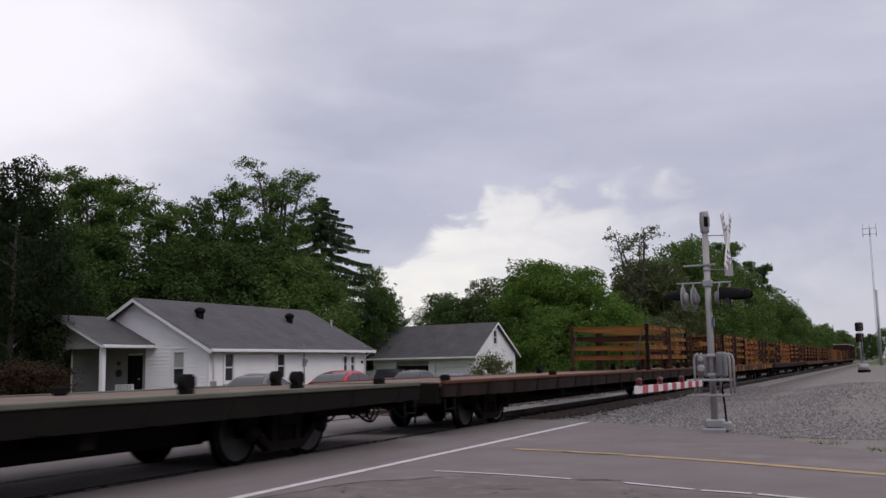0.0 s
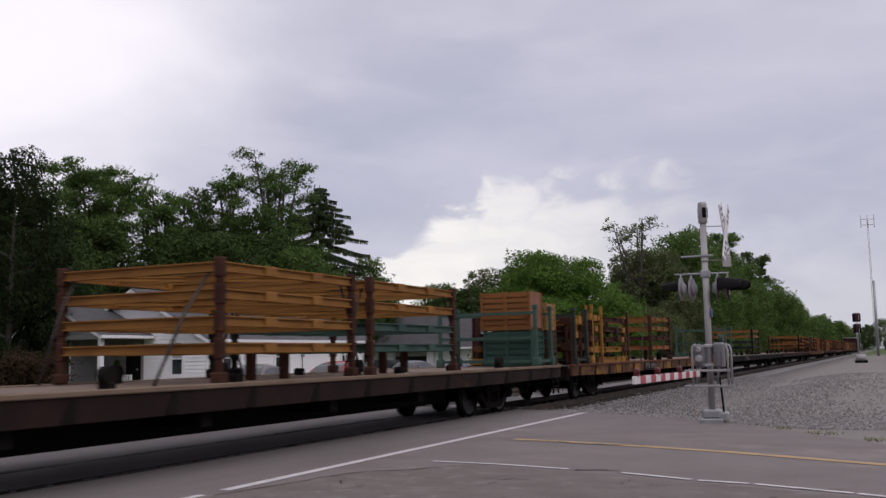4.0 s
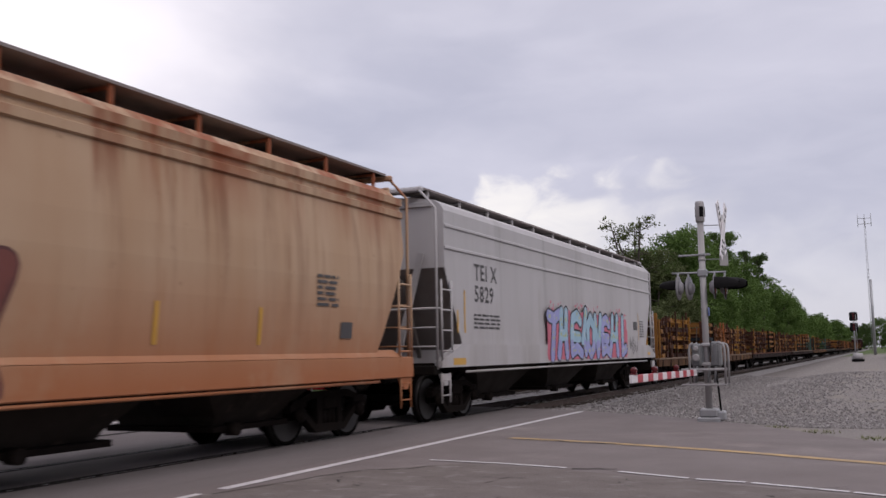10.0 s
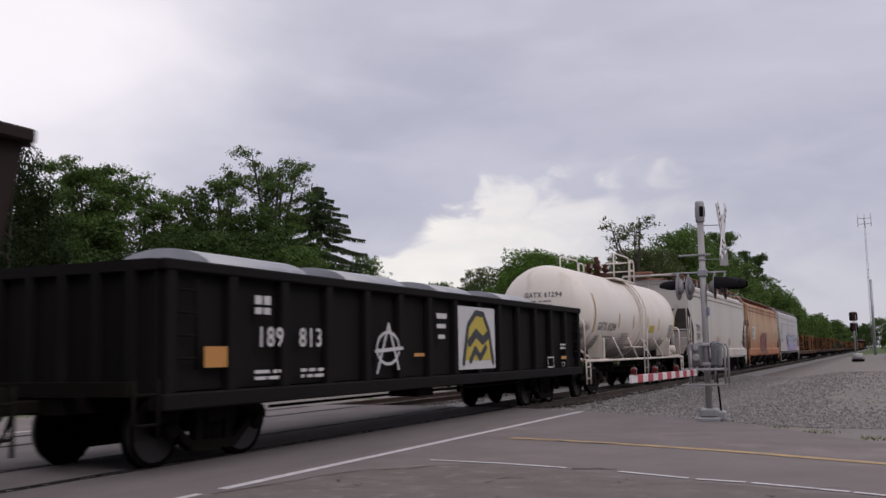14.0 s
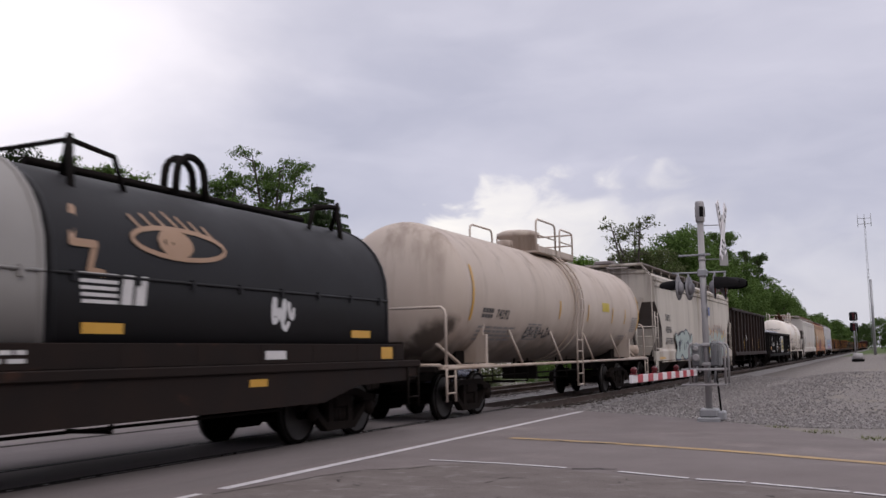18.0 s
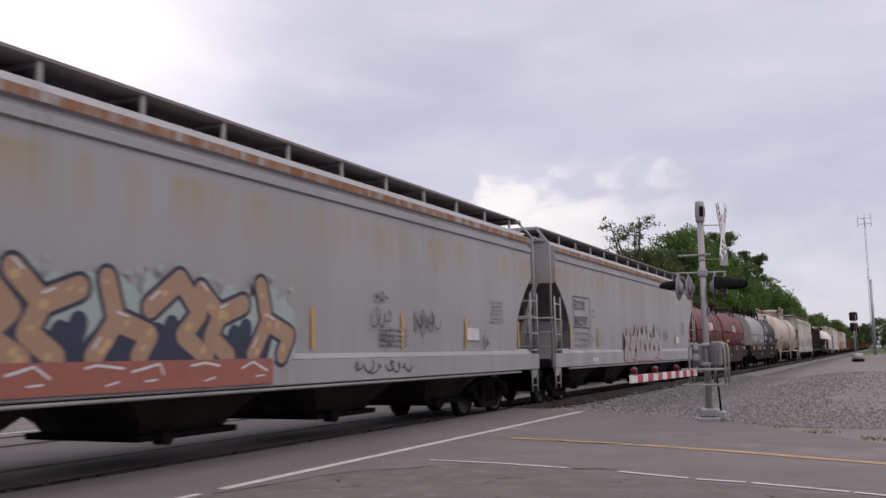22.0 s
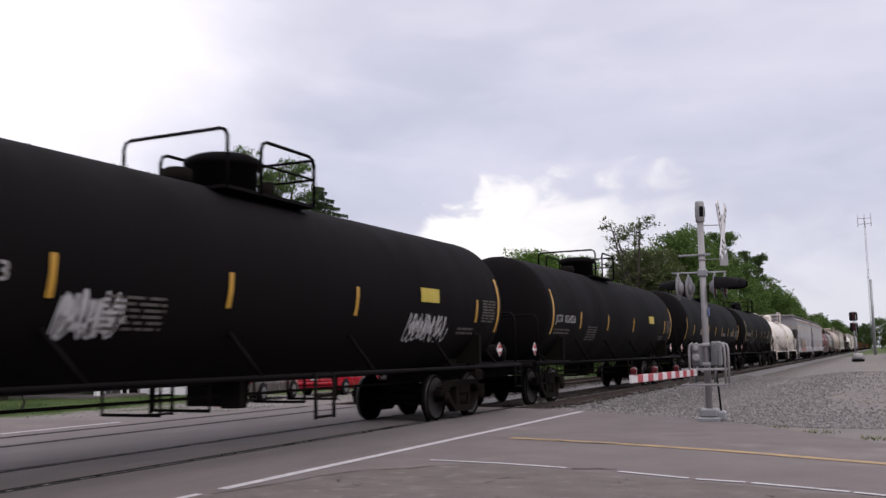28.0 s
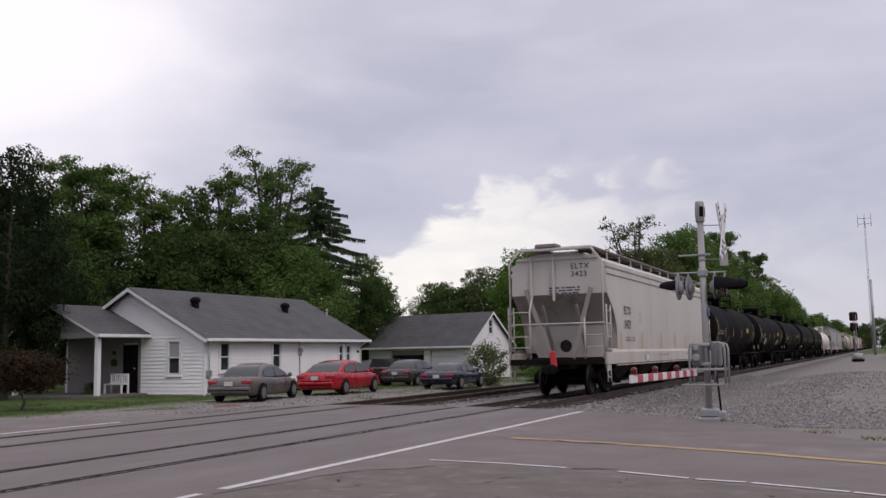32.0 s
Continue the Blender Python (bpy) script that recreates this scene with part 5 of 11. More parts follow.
    for a0, a1 in zip(angles, angles[1:] + [angles[0] + 2 * math.pi]):
        (xo, zo), (xp, zp) = rim(a0), rim(a1)
        xi, zi, xj, zj = hx + hr * math.cos(a0), hz + hr * math.sin(a0), hx + hr * math.cos(a1), hz + hr * math.sin(a1)
        plate.add([(xi, yb, zi), (xo, yb, zo), (xp, yb, zp), (xj, yb, zj), (xi, yb + 0.05, zi), (xj, yb + 0.05, zj)], [(0, 1, 2, 3), (0, 3, 5, 4)])
    plate = plate.data("bulkhead")
    # dark disc behind the hole, painted in place of the shade there
    dark = Mesh().lathe([(0.0, hr - 0.002), (0.001, 0.01)], (hx, yb + 0.045, hz), "y", 24).data("opening")
    stiff = Mesh().box(-0.17, -0.09, -e - 0.09, -e, 2.92, 4.36, 0.01).data("end_stiffener")
    stile = Mesh().box(-0.90, -0.82, -e - 0.09, -e, 3.0, 4.34, 0.01).tube([(-0.86, -e - 0.06, 3.0), (-0.86, -half, 2.6), (-0.86, -half, 1.10)], 0.030, 6).data("end_stile")
    arms = []
    for sx in (1, -1):
        arm = Mesh()
        top_, foot = Vector((sx * 1.06, -e - 0.03, 3.30)), Vector((sx * 0.34, -(e - 0.25), 1.14))
        d = (foot - top_).normalized()
        w_ = d.cross(Vector((0, 1, 0))).normalized() * 0.065
        o = Vector((0, -0.05, 0))
        arm.add([top_ - w_, top_ + w_, foot + w_, foot - w_, top_ - w_ + o, top_ + w_ + o, foot + w_ + o, foot - w_ + o], [(3, 2, 1, 0), (4, 5, 6, 7), (0, 1, 5, 4), (2, 3, 7, 6), (1, 2, 6, 5), (3, 0, 4, 7)])
        arms.append(arm.data("end_brace"))
    left, right, side_l, rail_ = Mesh(), Mesh(), Mesh(), Mesh()
    left.tube([(-1.50, -half, 1.05), (-1.50, -half, 4.12), (-1.16, -half, 4.50 + walk_up)], 0.028, 6)
    right.tube([(1.50, -half, 1.05), (1.50, -half, 4.12), (1.16, -half, 4.50 + walk_up)], 0.028, 6)
    right.tube([(0.90, -half, 1.05), (0.90, -half, 2.36)], 0.026, 6)
    for z in (1.48, 1.82, 2.58):
        left.tube([(-1.50, -half, z), (-0.86, -half, z)], 0.016, 6)
    for z in (1.48, 1.84):
        right.tube([(0.90, -half, z), (1.50, -half, z)], 0.016, 6)
    rail_.tube([(-1.50, -half, 2.20), (1.50, -half, 2.20), (1.56, -half + 0.10, 2.20)], 0.024, 6)
    for sx in (1, -1):
        ladder(side_l, sx * 1.58, -half + 0.04, -half + 0.50, 1.2, 2.75, 4)
        ladder(side_l, sx * 1.56, -half + 0.05, -half + 0.42, 0.42, 0.98, 2, 0.014)
    beam = Mesh().box(-1.22, 1.22, -half - 0.02, -half + 0.10, 4.47 + walk_up, 4.56 + walk_up, 0.02).box(-1.3, 1.3, -e - 0.05, -e, 4.20, 4.30, 0.01).data("roof_beam")
    hood = Mesh().box(-0.62, 0.06, -half - 0.03, -half + 0.55, 4.57 + walk_up, 4.70 + walk_up, 0.03).data("brake_step")
    pieces = [("bulkhead", plate, paint), ("opening", dark, "opening_shade"), ("end_stiffener", stiff, paint), ("end_stile", stile, paint), ("end_brace", arms[0], end_mat or paint), ("end_brace", arms[1], end_mat or paint),
              ("end_ladder", left.data("end_ladder"), paint), ("end_ladder", right.data("end_ladder"), paint), ("side_ladder", side_l.data("side_ladder"), paint), ("hand_rail", rail_.data("hand_rail"), paint), ("roof_beam", beam, paint), ("brake_step", hood, walk_mat)]
    for s in (1, -1):
        for nm, me_, mat_ in pieces:
            part(nm, me_, mat_, car, m=pose(0, 0, 0, 0, 0, 180 if s > 0 else 0))
        for sx in (1, -1):
            p = Mesh()
            p.add([(sx * 1.56, s * (half - 0.02), 0.96), (sx * 1.56, s * (half - 0.45), 0.96), (sx * 1.56, s * (half - 0.30), 0.74), (sx * 1.56, s * (half - 0.16), 0.74),
                   (sx * 1.50, s * (half - 0.02), 0.96), (sx * 1.50, s * (half - 0.45), 0.96), (sx * 1.50, s * (half - 0.30), 0.74), (sx * 1.50, s * (half - 0.16), 0.74)],
                  [(0, 1, 2, 3), (7, 6, 5, 4), (0, 3, 7, 4), (1, 5, 6, 2), (2, 6, 7, 3)])
            part("jacking_bracket", p, paint, car)
    res = Mesh()
    res.lathe([(-0.75, 0.02), (-0.7, 0.22), (0.7, 0.22), (0.75, 0.02)], (0.35, 0, 0), "x", 16)
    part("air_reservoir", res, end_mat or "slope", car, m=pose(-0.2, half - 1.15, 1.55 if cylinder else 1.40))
    if big_tank:
        tk = Mesh().lathe([(-0.45, 0.02), (-0.43, 0.18), (-0.36, 0.28), (-0.28, 0.31), (0.28, 0.31), (0.36, 0.28), (0.43, 0.18), (0.45, 0.02)], (0.65, half - 0.42, 1.76), "x", 20)
        rv = part("brake_reservoir", tk, "galv", car, "dull silver brake reservoir")
        for x in (0.45, 0.85):
            part("strap", Mesh().box(x - 0.03, x + 0.03, half - 0.62, half - 0.22, 1.12, 1.50), "under", rv)
    for s in (1, -1):
        bogie(car, s * (half - 1.85))
    ends(car, half + 0.05)
    on_train(car, q)
    return car


def side_marks(car, marks, put=None):
    """marks: (material, list of drawing calls), one mesh for each group of marks."""
    for name, mat, draw in marks:
        me = Mesh()
        draw(me)
        part(name, me, mat, car)


def reflectors(me, half, put, spots, z0=1.45, z1=1.95, w=0.07):
    for y in spots:
        rect(me, y, y + w, z0, z1, put, 4)


# ---- tank cars ----
def sooted(key, half):
    """The tank paint with brake soot: a smear up each end and a dirty belly."""
    if (key, half) in SOOTED:
        return SOOTED[key, half]
    m = M[key].copy()
    m.name = "sooted_" + key
    nt = m.node_tree
    N, K = nt.nodes.new, nt.links.new
    b = nt.nodes["Principled BSDF"]
    paint = b.inputs["Base Color"].links[0].from_socket
    tc, sep, nz = N("ShaderNodeTexCoord"), N("ShaderNodeSeparateXYZ"), N("ShaderNodeTexNoise")
    K(tc.outputs["Object"], sep.inputs[0])
    K(tc.outputs["Object"], nz.inputs[0])
    nz.inputs["Scale"].default_value, nz.inputs["Detail"].default_value = 2.2, 7

    def do(op, a, c):
        q = N("ShaderNodeMath")
        q.operation = op
        for s, val in ((0, a), (1, c)):
            if isinstance(val, (int, float)):
                q.inputs[s].default_value = val
            else:
                K(val, q.inputs[s])
        return q.outputs[0]

    def fade(sock, a, c):
        r = N("ShaderNodeMapRange")
        r.interpolation_type = "SMOOTHSTEP"
        r.inputs[1].default_value, r.inputs[2].default_value = a, c
        K(sock, r.inputs[0])
        return r.outputs[0]
    wob = do("SUBTRACT", nz.outputs[0], 0.5)
    off = do("ABSOLUTE", do("SUBTRACT", do("ABSOLUTE", do("ADD", sep.outputs[1], do("MULTIPLY", wob, 0.5)), 0.0), half - 0.86), 0.0)
    up = do("ADD", sep.outputs[2], do("MULTIPLY", wob, 0.7))
    smear = do("MULTIPLY", fade(off, 0.22, 0.06), fade(up, 2.25, 1.85))
    belly = do("MULTIPLY", fade(up, 1.92, 1.35), 0.68)
    mx = N("ShaderNodeMix")
    mx.data_type = "RGBA"
    K(do("MAXIMUM", do("MULTIPLY", smear, 0.9), belly), mx.inputs[0])
    # spilled product: a tan streak down the shell beside the ladder
    run = N("ShaderNodeMix")
    run.data_type = "RGBA"
    across = do("ABSOLUTE", do("SUBTRACT", do("ADD", sep.outputs[1], do("MULTIPLY", wob, 0.35)), 0.08), 0.0)
    K(do("MULTIPLY", fade(across, 0.42, 0.06), do("MULTIPLY", fade(up, 1.9, 3.4), 0.62)), run.inputs[0])
    K(paint, run.inputs[6])
    run.inputs[7].default_value = (0.36, 0.27, 0.19, 1)
    K(run.outputs[2], mx.inputs[6])
    mx.inputs[7].default_value = (0.045, 0.032, 0.026, 1)
    K(mx.outputs[2], b.inputs["Base Color"])
    SOOTED[key, half] = m
    return m


SOOTED = {}


def tank_car(label, q, half, R, zc, paint, dome="manway", dome_y=0.0, trim=None, heavy=False):
    car = thing("tank_car", label, "railcar", "cars of the train")
    trim = trim or paint
    L = half - 0.55
    hd = R * 0.42
    prof = [(-L, 0.02)] + [(-L + hd * (1 - math.cos(a)), R * math.sin(a)) for a in (math.pi / 2 * k / 7 for k in range(1, 8))]
    prof += [(-L + hd + 0.04, R), (-L * 0.33, R), (L * 0.33, R), (L - hd - 0.04, R)]
    prof += [(L - hd * (1 - math.cos(a)), R * math.sin(a)) for a in (math.pi / 2 * k / 7 for k in range(7, 0, -1))] + [(L, 0.02)]
    t = Mesh().lathe(prof, (0, 0, zc), "y", 48)
    part("tank", t, paint if heavy else sooted(paint, half), car)
    band = Mesh()
    for yb in (-0.02, 0.55):
        band.lathe([(yb - 0.06, R + 0.004), (yb - 0.06, R + 0.02), (yb + 0.06, R + 0.02), (yb + 0.06, R + 0.004)], (0, dome_y, zc), "y", 48)
    if not heavy:
        part("shell_band", band, paint, car)
    for s in (1, -1):
        # stub sill, saddle and end platform
        u = Mesh()
        u.box(-0.34, 0.34, min(s * half, s * (half - 3.2)), max(s * half, s * (half - 3.2)), 0.76, 1.16, 0.02)
        u.box(-1.35, 1.35, s * half - 0.12, s * half + 0.12, 0.98, 1.10, 0.02)
        u.box(-1.4, 1.4, min(s * half, s * (half - 1.1)), max(s * half, s * (half - 1.1)), 1.08, 1.12)
        u.box(-0.9, 0.9, s * (half - 2.3) - 0.45, s * (half - 2.3) + 0.45, 1.0, zc - R * 0.80)
        part("stub_sill", u, "under", car)
    # bolster ends: an upright post with a gusset up to the shell
    for s in (1, -1):
        for sx in (1, -1):
            ys = s * (half - 2.3)
            sad = Mesh()
            tri = [(0.70, 1.14), (1.40, 1.14), (1.40, 1.66), (1.34, 1.74), (R * 0.90, zc - R * 0.42)]
            sad.add([(sx * x, ys + dy, z) for dy in (-0.03, 0.03) for x, z in tri], [tuple(range(5))[::-sx], tuple(range(5, 10))[::sx]] + [(k, (k + 1) % 5, 5 + (k + 1) % 5, 5 + k)[::-sx] for k in range(5)])
            sad.box(min(sx * 1.37, sx * 1.45), max(sx * 1.37, sx * 1.43), ys - 0.045, ys + 0.045, 1.10, 1.74, 0.01)
            part("saddle", sad, "under" if heavy else trim, car)
            pad = Mesh().box(min(sx * 1.30, sx * 1.46), max(sx * 1.30, sx * 1.46), min(s * half, ys - s * 0.35), max(s * half, ys - s * 0.35), 1.03, 1.12, 0.012)
            part("platform_beam", pad, trim if heavy else "tank_cream", car)
    # running rail along the side, held out by struts
    r = Mesh()
    for sx in (1, -1):
        r.tube([(sx * 1.5, -half + 0.1, 1.06), (sx * 1.5, half - 0.1, 1.06)], 0.035, 8)
    part("side_rail", r, trim, car)
    for sx in (1, -1):
        for k in range(4):
            y = -half + 4.3 + (2 * half - 8.2) * k / 3
            part("rail_strut", Mesh().tube([(sx * 1.5, y, 1.06), (sx * R * 0.87, y - 0.42, zc - R * 0.50)], 0.032, 6), trim, car)
    # end platform hand rails and steps
    for s in (1, -1):
        p = Mesh()
        for sx in (1, -1):
            y0, y1 = s * (half - 0.22), s * (half - 1.15)
            p.tube([(sx * 1.42, y0, 1.1), (sx * 1.42, y0, 2.10), (sx * 1.39, y0, 2.19), (sx * 1.32, y0, 2.25), (sx * 0.2, y0, 2.25)], 0.03, 8)
            p.tube([(sx * 1.30, y1, 1.12), (sx * 0.62, y1 + s * 0.30, 1.78)], 0.04, 6)
            ladder(p, sx * 1.50, s * (half - 0.06), s * (half - 0.46), 0.42, 1.06, 2, 0.018)
        p.tube([(-1.4, s * half, 1.12), (1.4, s * half, 1.12)], 0.035, 6)
        part("end_handrail", p, trim, car)
        if s < 0:
            continue
        rv = Mesh().lathe([(-0.62, 0.02), (-0.56, 0.19), (0.56, 0.19), (0.62, 0.02)], (0.45, 0, 0), "x", 16)
        part("air_reservoir", rv, trim, car, m=pose(0.25, s * (half - 0.55), 1.34))
    # ladder over the shell to the top platform
    ld = Mesh()
    for sx in (1, -1):
        arc = [] if heavy else [(sx * (R + 0.12) * math.cos(a), 0, zc + (R + 0.12) * math.sin(a)) for a in (radians(d) for d in range(-5, 66, 10))]
        high = 1.10 if heavy else 1.9
        for y in (0.30, 0.80):
            ld.tube([(sx * 1.55, y, 0.42), (sx * 1.55, y, high)] + [(x, y, z) for x, _, z in arc], 0.028, 6)
        z = 0.45
        while z < high:
            ld.tube([(sx * 1.55, 0.30, z), (sx * 1.55, 0.80, z)], 0.02, 6)
            z += 0.30
        for x, _, z in arc:
            ld.tube([(x, 0.30, z), (x, 0.80, z)], 0.02, 6)
    part("ladder", ld, "under" if heavy else trim, car, m=pose(0, dome_y - 0.4, 0))
    top = zc + R
    pl = Mesh()
    for sx in (1, -1):
        x0, x1 = sorted((sx * 0.45, sx * 0.95))
        pl.box(x0, x1, dome_y - 1.45, dome_y + (0.85 if heavy and dome == "manway" else 1.75 if dome == "manway" else 1.4), top - 0.16, top - 0.11)
    part("top_platform", pl, trim, car)
    zt = top + 0.72
    tail = 0.80 if heavy and dome == "manway" else 1.7 if dome == "manway" else 1.35

    def hoop(x, ya, yb, zh, low=None):
        """A rail of bent tube with rounded corners, from platform to platform."""
        m = Mesh()
        c = 0.14
        m.tube([(x, ya, top - 0.14), (x, ya, zh - c), (x, ya + c * 0.3, zh - c * 0.3), (x, ya + c, zh), (x, yb - c, zh), (x, yb - c * 0.3, zh - c * 0.3), (x, yb, zh - c), (x, yb, top - 0.14)], 0.027, 8)
        if low:
            m.tube([(x, ya, low), (x, yb, low)], 0.02, 6)
        part("top_handrail", m, trim, car)
    for sx in (1, -1):
        if heavy and dome == "manway":
            hoop(sx * 0.95, dome_y - 0.63, dome_y + tail, zt - 0.06, top + 0.30)
            continue
        hoop(sx * 0.95, dome_y - 1.5, dome_y + (0.10 if dome == "manway" else 0.60), zt, top + 0.30 if dome == "manway" else None)
        hoop(sx * 0.95, dome_y + (0.50 if dome == "manway" else 0.74), dome_y + tail, zt - 0.06, top + 0.30)
        if dome == "manway":
            part("toe_board", Mesh().box(sx * 0.95 - 0.02, sx * 0.95 + 0.02, dome_y - 1.4, dome_y + tail, top - 0.14, top + 0.02), trim, car)
    if heavy and dome == "manway":
        e, zf = dome_y - 1.42, zt - 0.02
        part("end_hoop", Mesh().tube([(-0.95, e, top - 0.14), (-0.95, e, zf - 0.12), (-0.91, e, zf - 0.03), (-0.82, e, zf), (0.82, e, zf), (0.91, e, zf - 0.03), (0.95, e, zf - 0.12), (0.95, e, top - 0.14)], 0.027, 8), trim, car)
    part("cross_rail", Mesh().tube([(-0.95, dome_y + tail, zt - 0.10), (0.95, dome_y + tail, zt - 0.10)], 0.024, 6).tube([(-0.95, dome_y + tail, top + 0.30), (0.95, dome_y + tail, top + 0.30)], 0.02, 6), trim, car)
    d = Mesh()
    if dome == "manway":
        d.lathe([(-0.2, 0.52), (0.42, 0.52), (0.44, 0.60), (0.55, 0.60), (0.62, 0.45), (0.64, 0.02)], (0, dome_y - 0.3, top - 0.05), "z", 20)
        part("manway_dome", d, trim, car)
        d2 = Mesh().lathe([(0, 0.22), (0.22, 0.22), (0.25, 0.15), (0.26, 0.02)], (0.0, dome_y - 1.35, top - 0.03), "z", 14)
        d2.lathe([(0, 0.10), (0.32, 0.10), (0.33, 0.02)], (0.2, dome_y + 0.6, top - 0.03), "z", 10)
        part("relief_valve", d2, "under" if heavy else trim, car)
    elif dome == "valves":
        d.lathe([(-0.1, 0.48), (0.12, 0.48), (0.14, 0.36), (0.20, 0.02)], (0, dome_y - 0.2, top), "z", 20)
        for k, (x, y, h) in enumerate(((0, -0.1, 0.62), (0.25, 0.15, 0.36), (-0.2, -0.35, 0.40), (0.15, -0.45, 0.45))):
            d.lathe([(0, 0.07), (h * 0.4, 0.07), (h * 0.42, 0.14), (h * 0.6, 0.14), (h * 0.62, 0.06), (h, 0.10), (h + 0.03, 0.02)], (x, dome_y - 0.2 + y, top + 0.1), "z", 10)
            d.lathe([(-0.22, 0.08), (0.22, 0.08)], (x, dome_y - 0.2 + y, top + 0.1 + h * 0.5), "y", 8)
        part("valve_cluster", d, "frame_rust", car, "rusty brown valve cluster")
    else:
        d.lathe([(-0.15, 0.30), (0.30, 0.30), (0.34, 0.36), (0.40, 0.36), (0.52, 0.22), (0.55, 0.02)], (0, dome_y - 0.3, top), "z", 20)
        d.lathe([(0, 0.12), (0.34, 0.12), (0.36, 0.02)], (0.2, dome_y - 0.95, top - 0.05), "z", 10)
        d.lathe([(0, 0.10), (0.28, 0.10), (0.3, 0.02)], (0.2, dome_y + 0.35, top - 0.05), "z", 10)
        part("manway_dome", d, trim, car)
    bo = Mesh()
    bo.lathe([(-0.42, 0.20), (0, 0.26)], (0, dome_y, zc - R + 0.05), "z", 14)
    bo.box(-0.5, 0.5, dome_y - 0.5, dome_y - 0.4, 0.62, 1.0)
    for yy in (-2.2, -1.2, 1.2, 2.2):
        bo.tube([(0.5, dome_y + yy, zc - R + 0.2), (0.5, dome_y + yy, 0.6), (-0.5, dome_y + yy, 0.6), (-0.5, dome_y + yy, zc - R + 0.2)], 0.025, 6)
    bo.tube([(0.25, -half + 3.0, 0.78), (0.25, half - 3.0, 0.78)], 0.022, 6)
    part("bottom_outlet", bo, "under", car)
    for s in (1, -1):
        bogie(car, s * (half - 2.3))
    ends(car, half + 0.02)
    on_train(car, q)
    return car


# ---- coil cars ----
def coil_car(label, q, half, hoods, deck, bracket, mark="white_mark"):
    """hoods: (y0, y1, material, end material, top) covers over the trough."""
    car = thing("coil_car", label, "railcar", "cars of the train")
    me = Mesh()
    me.box(-1.5, 1.5, -half, half, 1.12, 1.24, 0.015)
    me.box(-0.45, 0.45, -half, half, 0.70, 1.12)
    part("deck", me, deck, car)
    sd = Mesh()
    for sx in (1, -1):
        x0, x1 = sorted((sx * 1.40, sx * 1.46))
        sd.add([(x, y, z) for x in (x0, x1) for y, z in ((-half + 3.2, 0.64), (half - 3.2, 0.64), (half - 2.2, 0.86), (half, 0.90), (half, 1.12), (-half, 1.12), (-half, 0.90), (-half + 2.2, 0.86))],
               [tuple(range(8))[::-1], tuple(range(8, 16))] + [(k, (k + 1) % 8, 8 + (k + 1) % 8, 8 + k) for k in range(8)])
        x0, x1 = sorted((sx * 1.34, sx * 1.42))
        sd.box(x0, x1, -half + 0.5, half - 0.5, 1.24, 1.52, 0.01)
        k = int(half * 2 / 1.3)
        for i in range(k):
            y = -half + 0.8 + (2 * half - 1.6) * i / (k - 1)
            x0, x1 = sorted((sx * 1.40, sx * 1.424))
            sd.box(x0, x1, y - 0.04, y + 0.04, 1.24, 1.50)
    for s in (1, -1):
        sd.box(-1.42, 1.42, s * (half - 0.55) - 0.04, s * (half - 0.55) + 0.04, 1.24, 1.56)
    part("trough_side", sd, deck, car)
    for y0, y1, mat, emat, top in hoods:
        prof = []
        W = 1.36
        prof.append((-W, 1.50))
        for k in range(0, 17):
            a = math.pi * k / 16
            prof.append((-W * math.cos(a) * (1.0 if 0 < k < 16 else 1.0), 2.25 + (top - 2.25) * math.sin(a) ** 0.85))
        prof.append((W, 1.50))
        prof = prof[::-1]
        h = Mesh()
        h.rings([[(x, y, z) for x, z in prof] for y in (y0, y1)][::-1], True, False, False)
        hood = part("hood", h, mat, car)
        e = Mesh()
        for y, s in ((y0, -1), (y1, 1)):
            e.add([(x * 0.985, y, z - 0.01) for x, z in prof], [tuple(range(len(prof)))[::s]])
        part("hood_end", e, emat, hood)
        f = Mesh()
        for y in (y0 + 0.03, y1 - 0.03):
            f.rings([[(x * 1.012, yy, z + 0.012) for x, z in prof] for yy in (y - 0.035, y + 0.035)][::-1], True, True, True)
        for sx in (1, -1):
            f.tube([(sx * (W + 0.01), y0, 2.26), (sx * (W + 0.01), y1, 2.26)], 0.02, 6)
            k = max(3, int((y1 - y0) / 0.9))
            for i in range(k):
                y = y0 + 0.3 + (y1 - y0 - 0.6) * i / (k - 1)
                f.box(sx * (W + 0.01) - 0.03, sx * (W + 0.01) + 0.03, y - 0.03, y + 0.03, 2.18, 2.30)
        part("hood_rib", f, mat, hood)
        br = Mesh()
        yc = (y0 + y1) / 2
        br.tube([(0.0, y0 + 0.8, top + 0.10), (0.0, y1 - 0.6, top + 0.10)], 0.06, 6)
        for s in (1, -1):
            yb = yc + s * (y1 - y0) * 0.40
            for sx in (1, -1):
                br.tube([(sx * 0.95, yb - 0.1, top - 0.50), (sx * 0.80, yb, top + 0.28), (sx * 0.62, yb + 0.06, top - 0.26)], 0.045, 6)
                br.tube([(sx * 0.80, yb, top + 0.24), (sx * 0.80, yb - s * 0.7, top + 0.16), (sx * 0.80, yb - s * 0.9, top - 0.30)], 0.035, 6)
            br.tube([(-0.80, yb, top + 0.24), (0.80, yb, top + 0.24)], 0.03, 6)
        for sx in (0.11, -0.11):
            arch = [(sx, yc - 0.34, top)] + [(sx, yc - 0.30 * math.cos(a), top + 0.38 + 0.26 * math.sin(a)) for a in (math.pi * k / 8 for k in range(9))] + [(sx, yc + 0.34, top)]
            br.tube(arch, 0.055, 6)
        part("lifting_bracket", br, bracket, hood)
    st = Mesh()
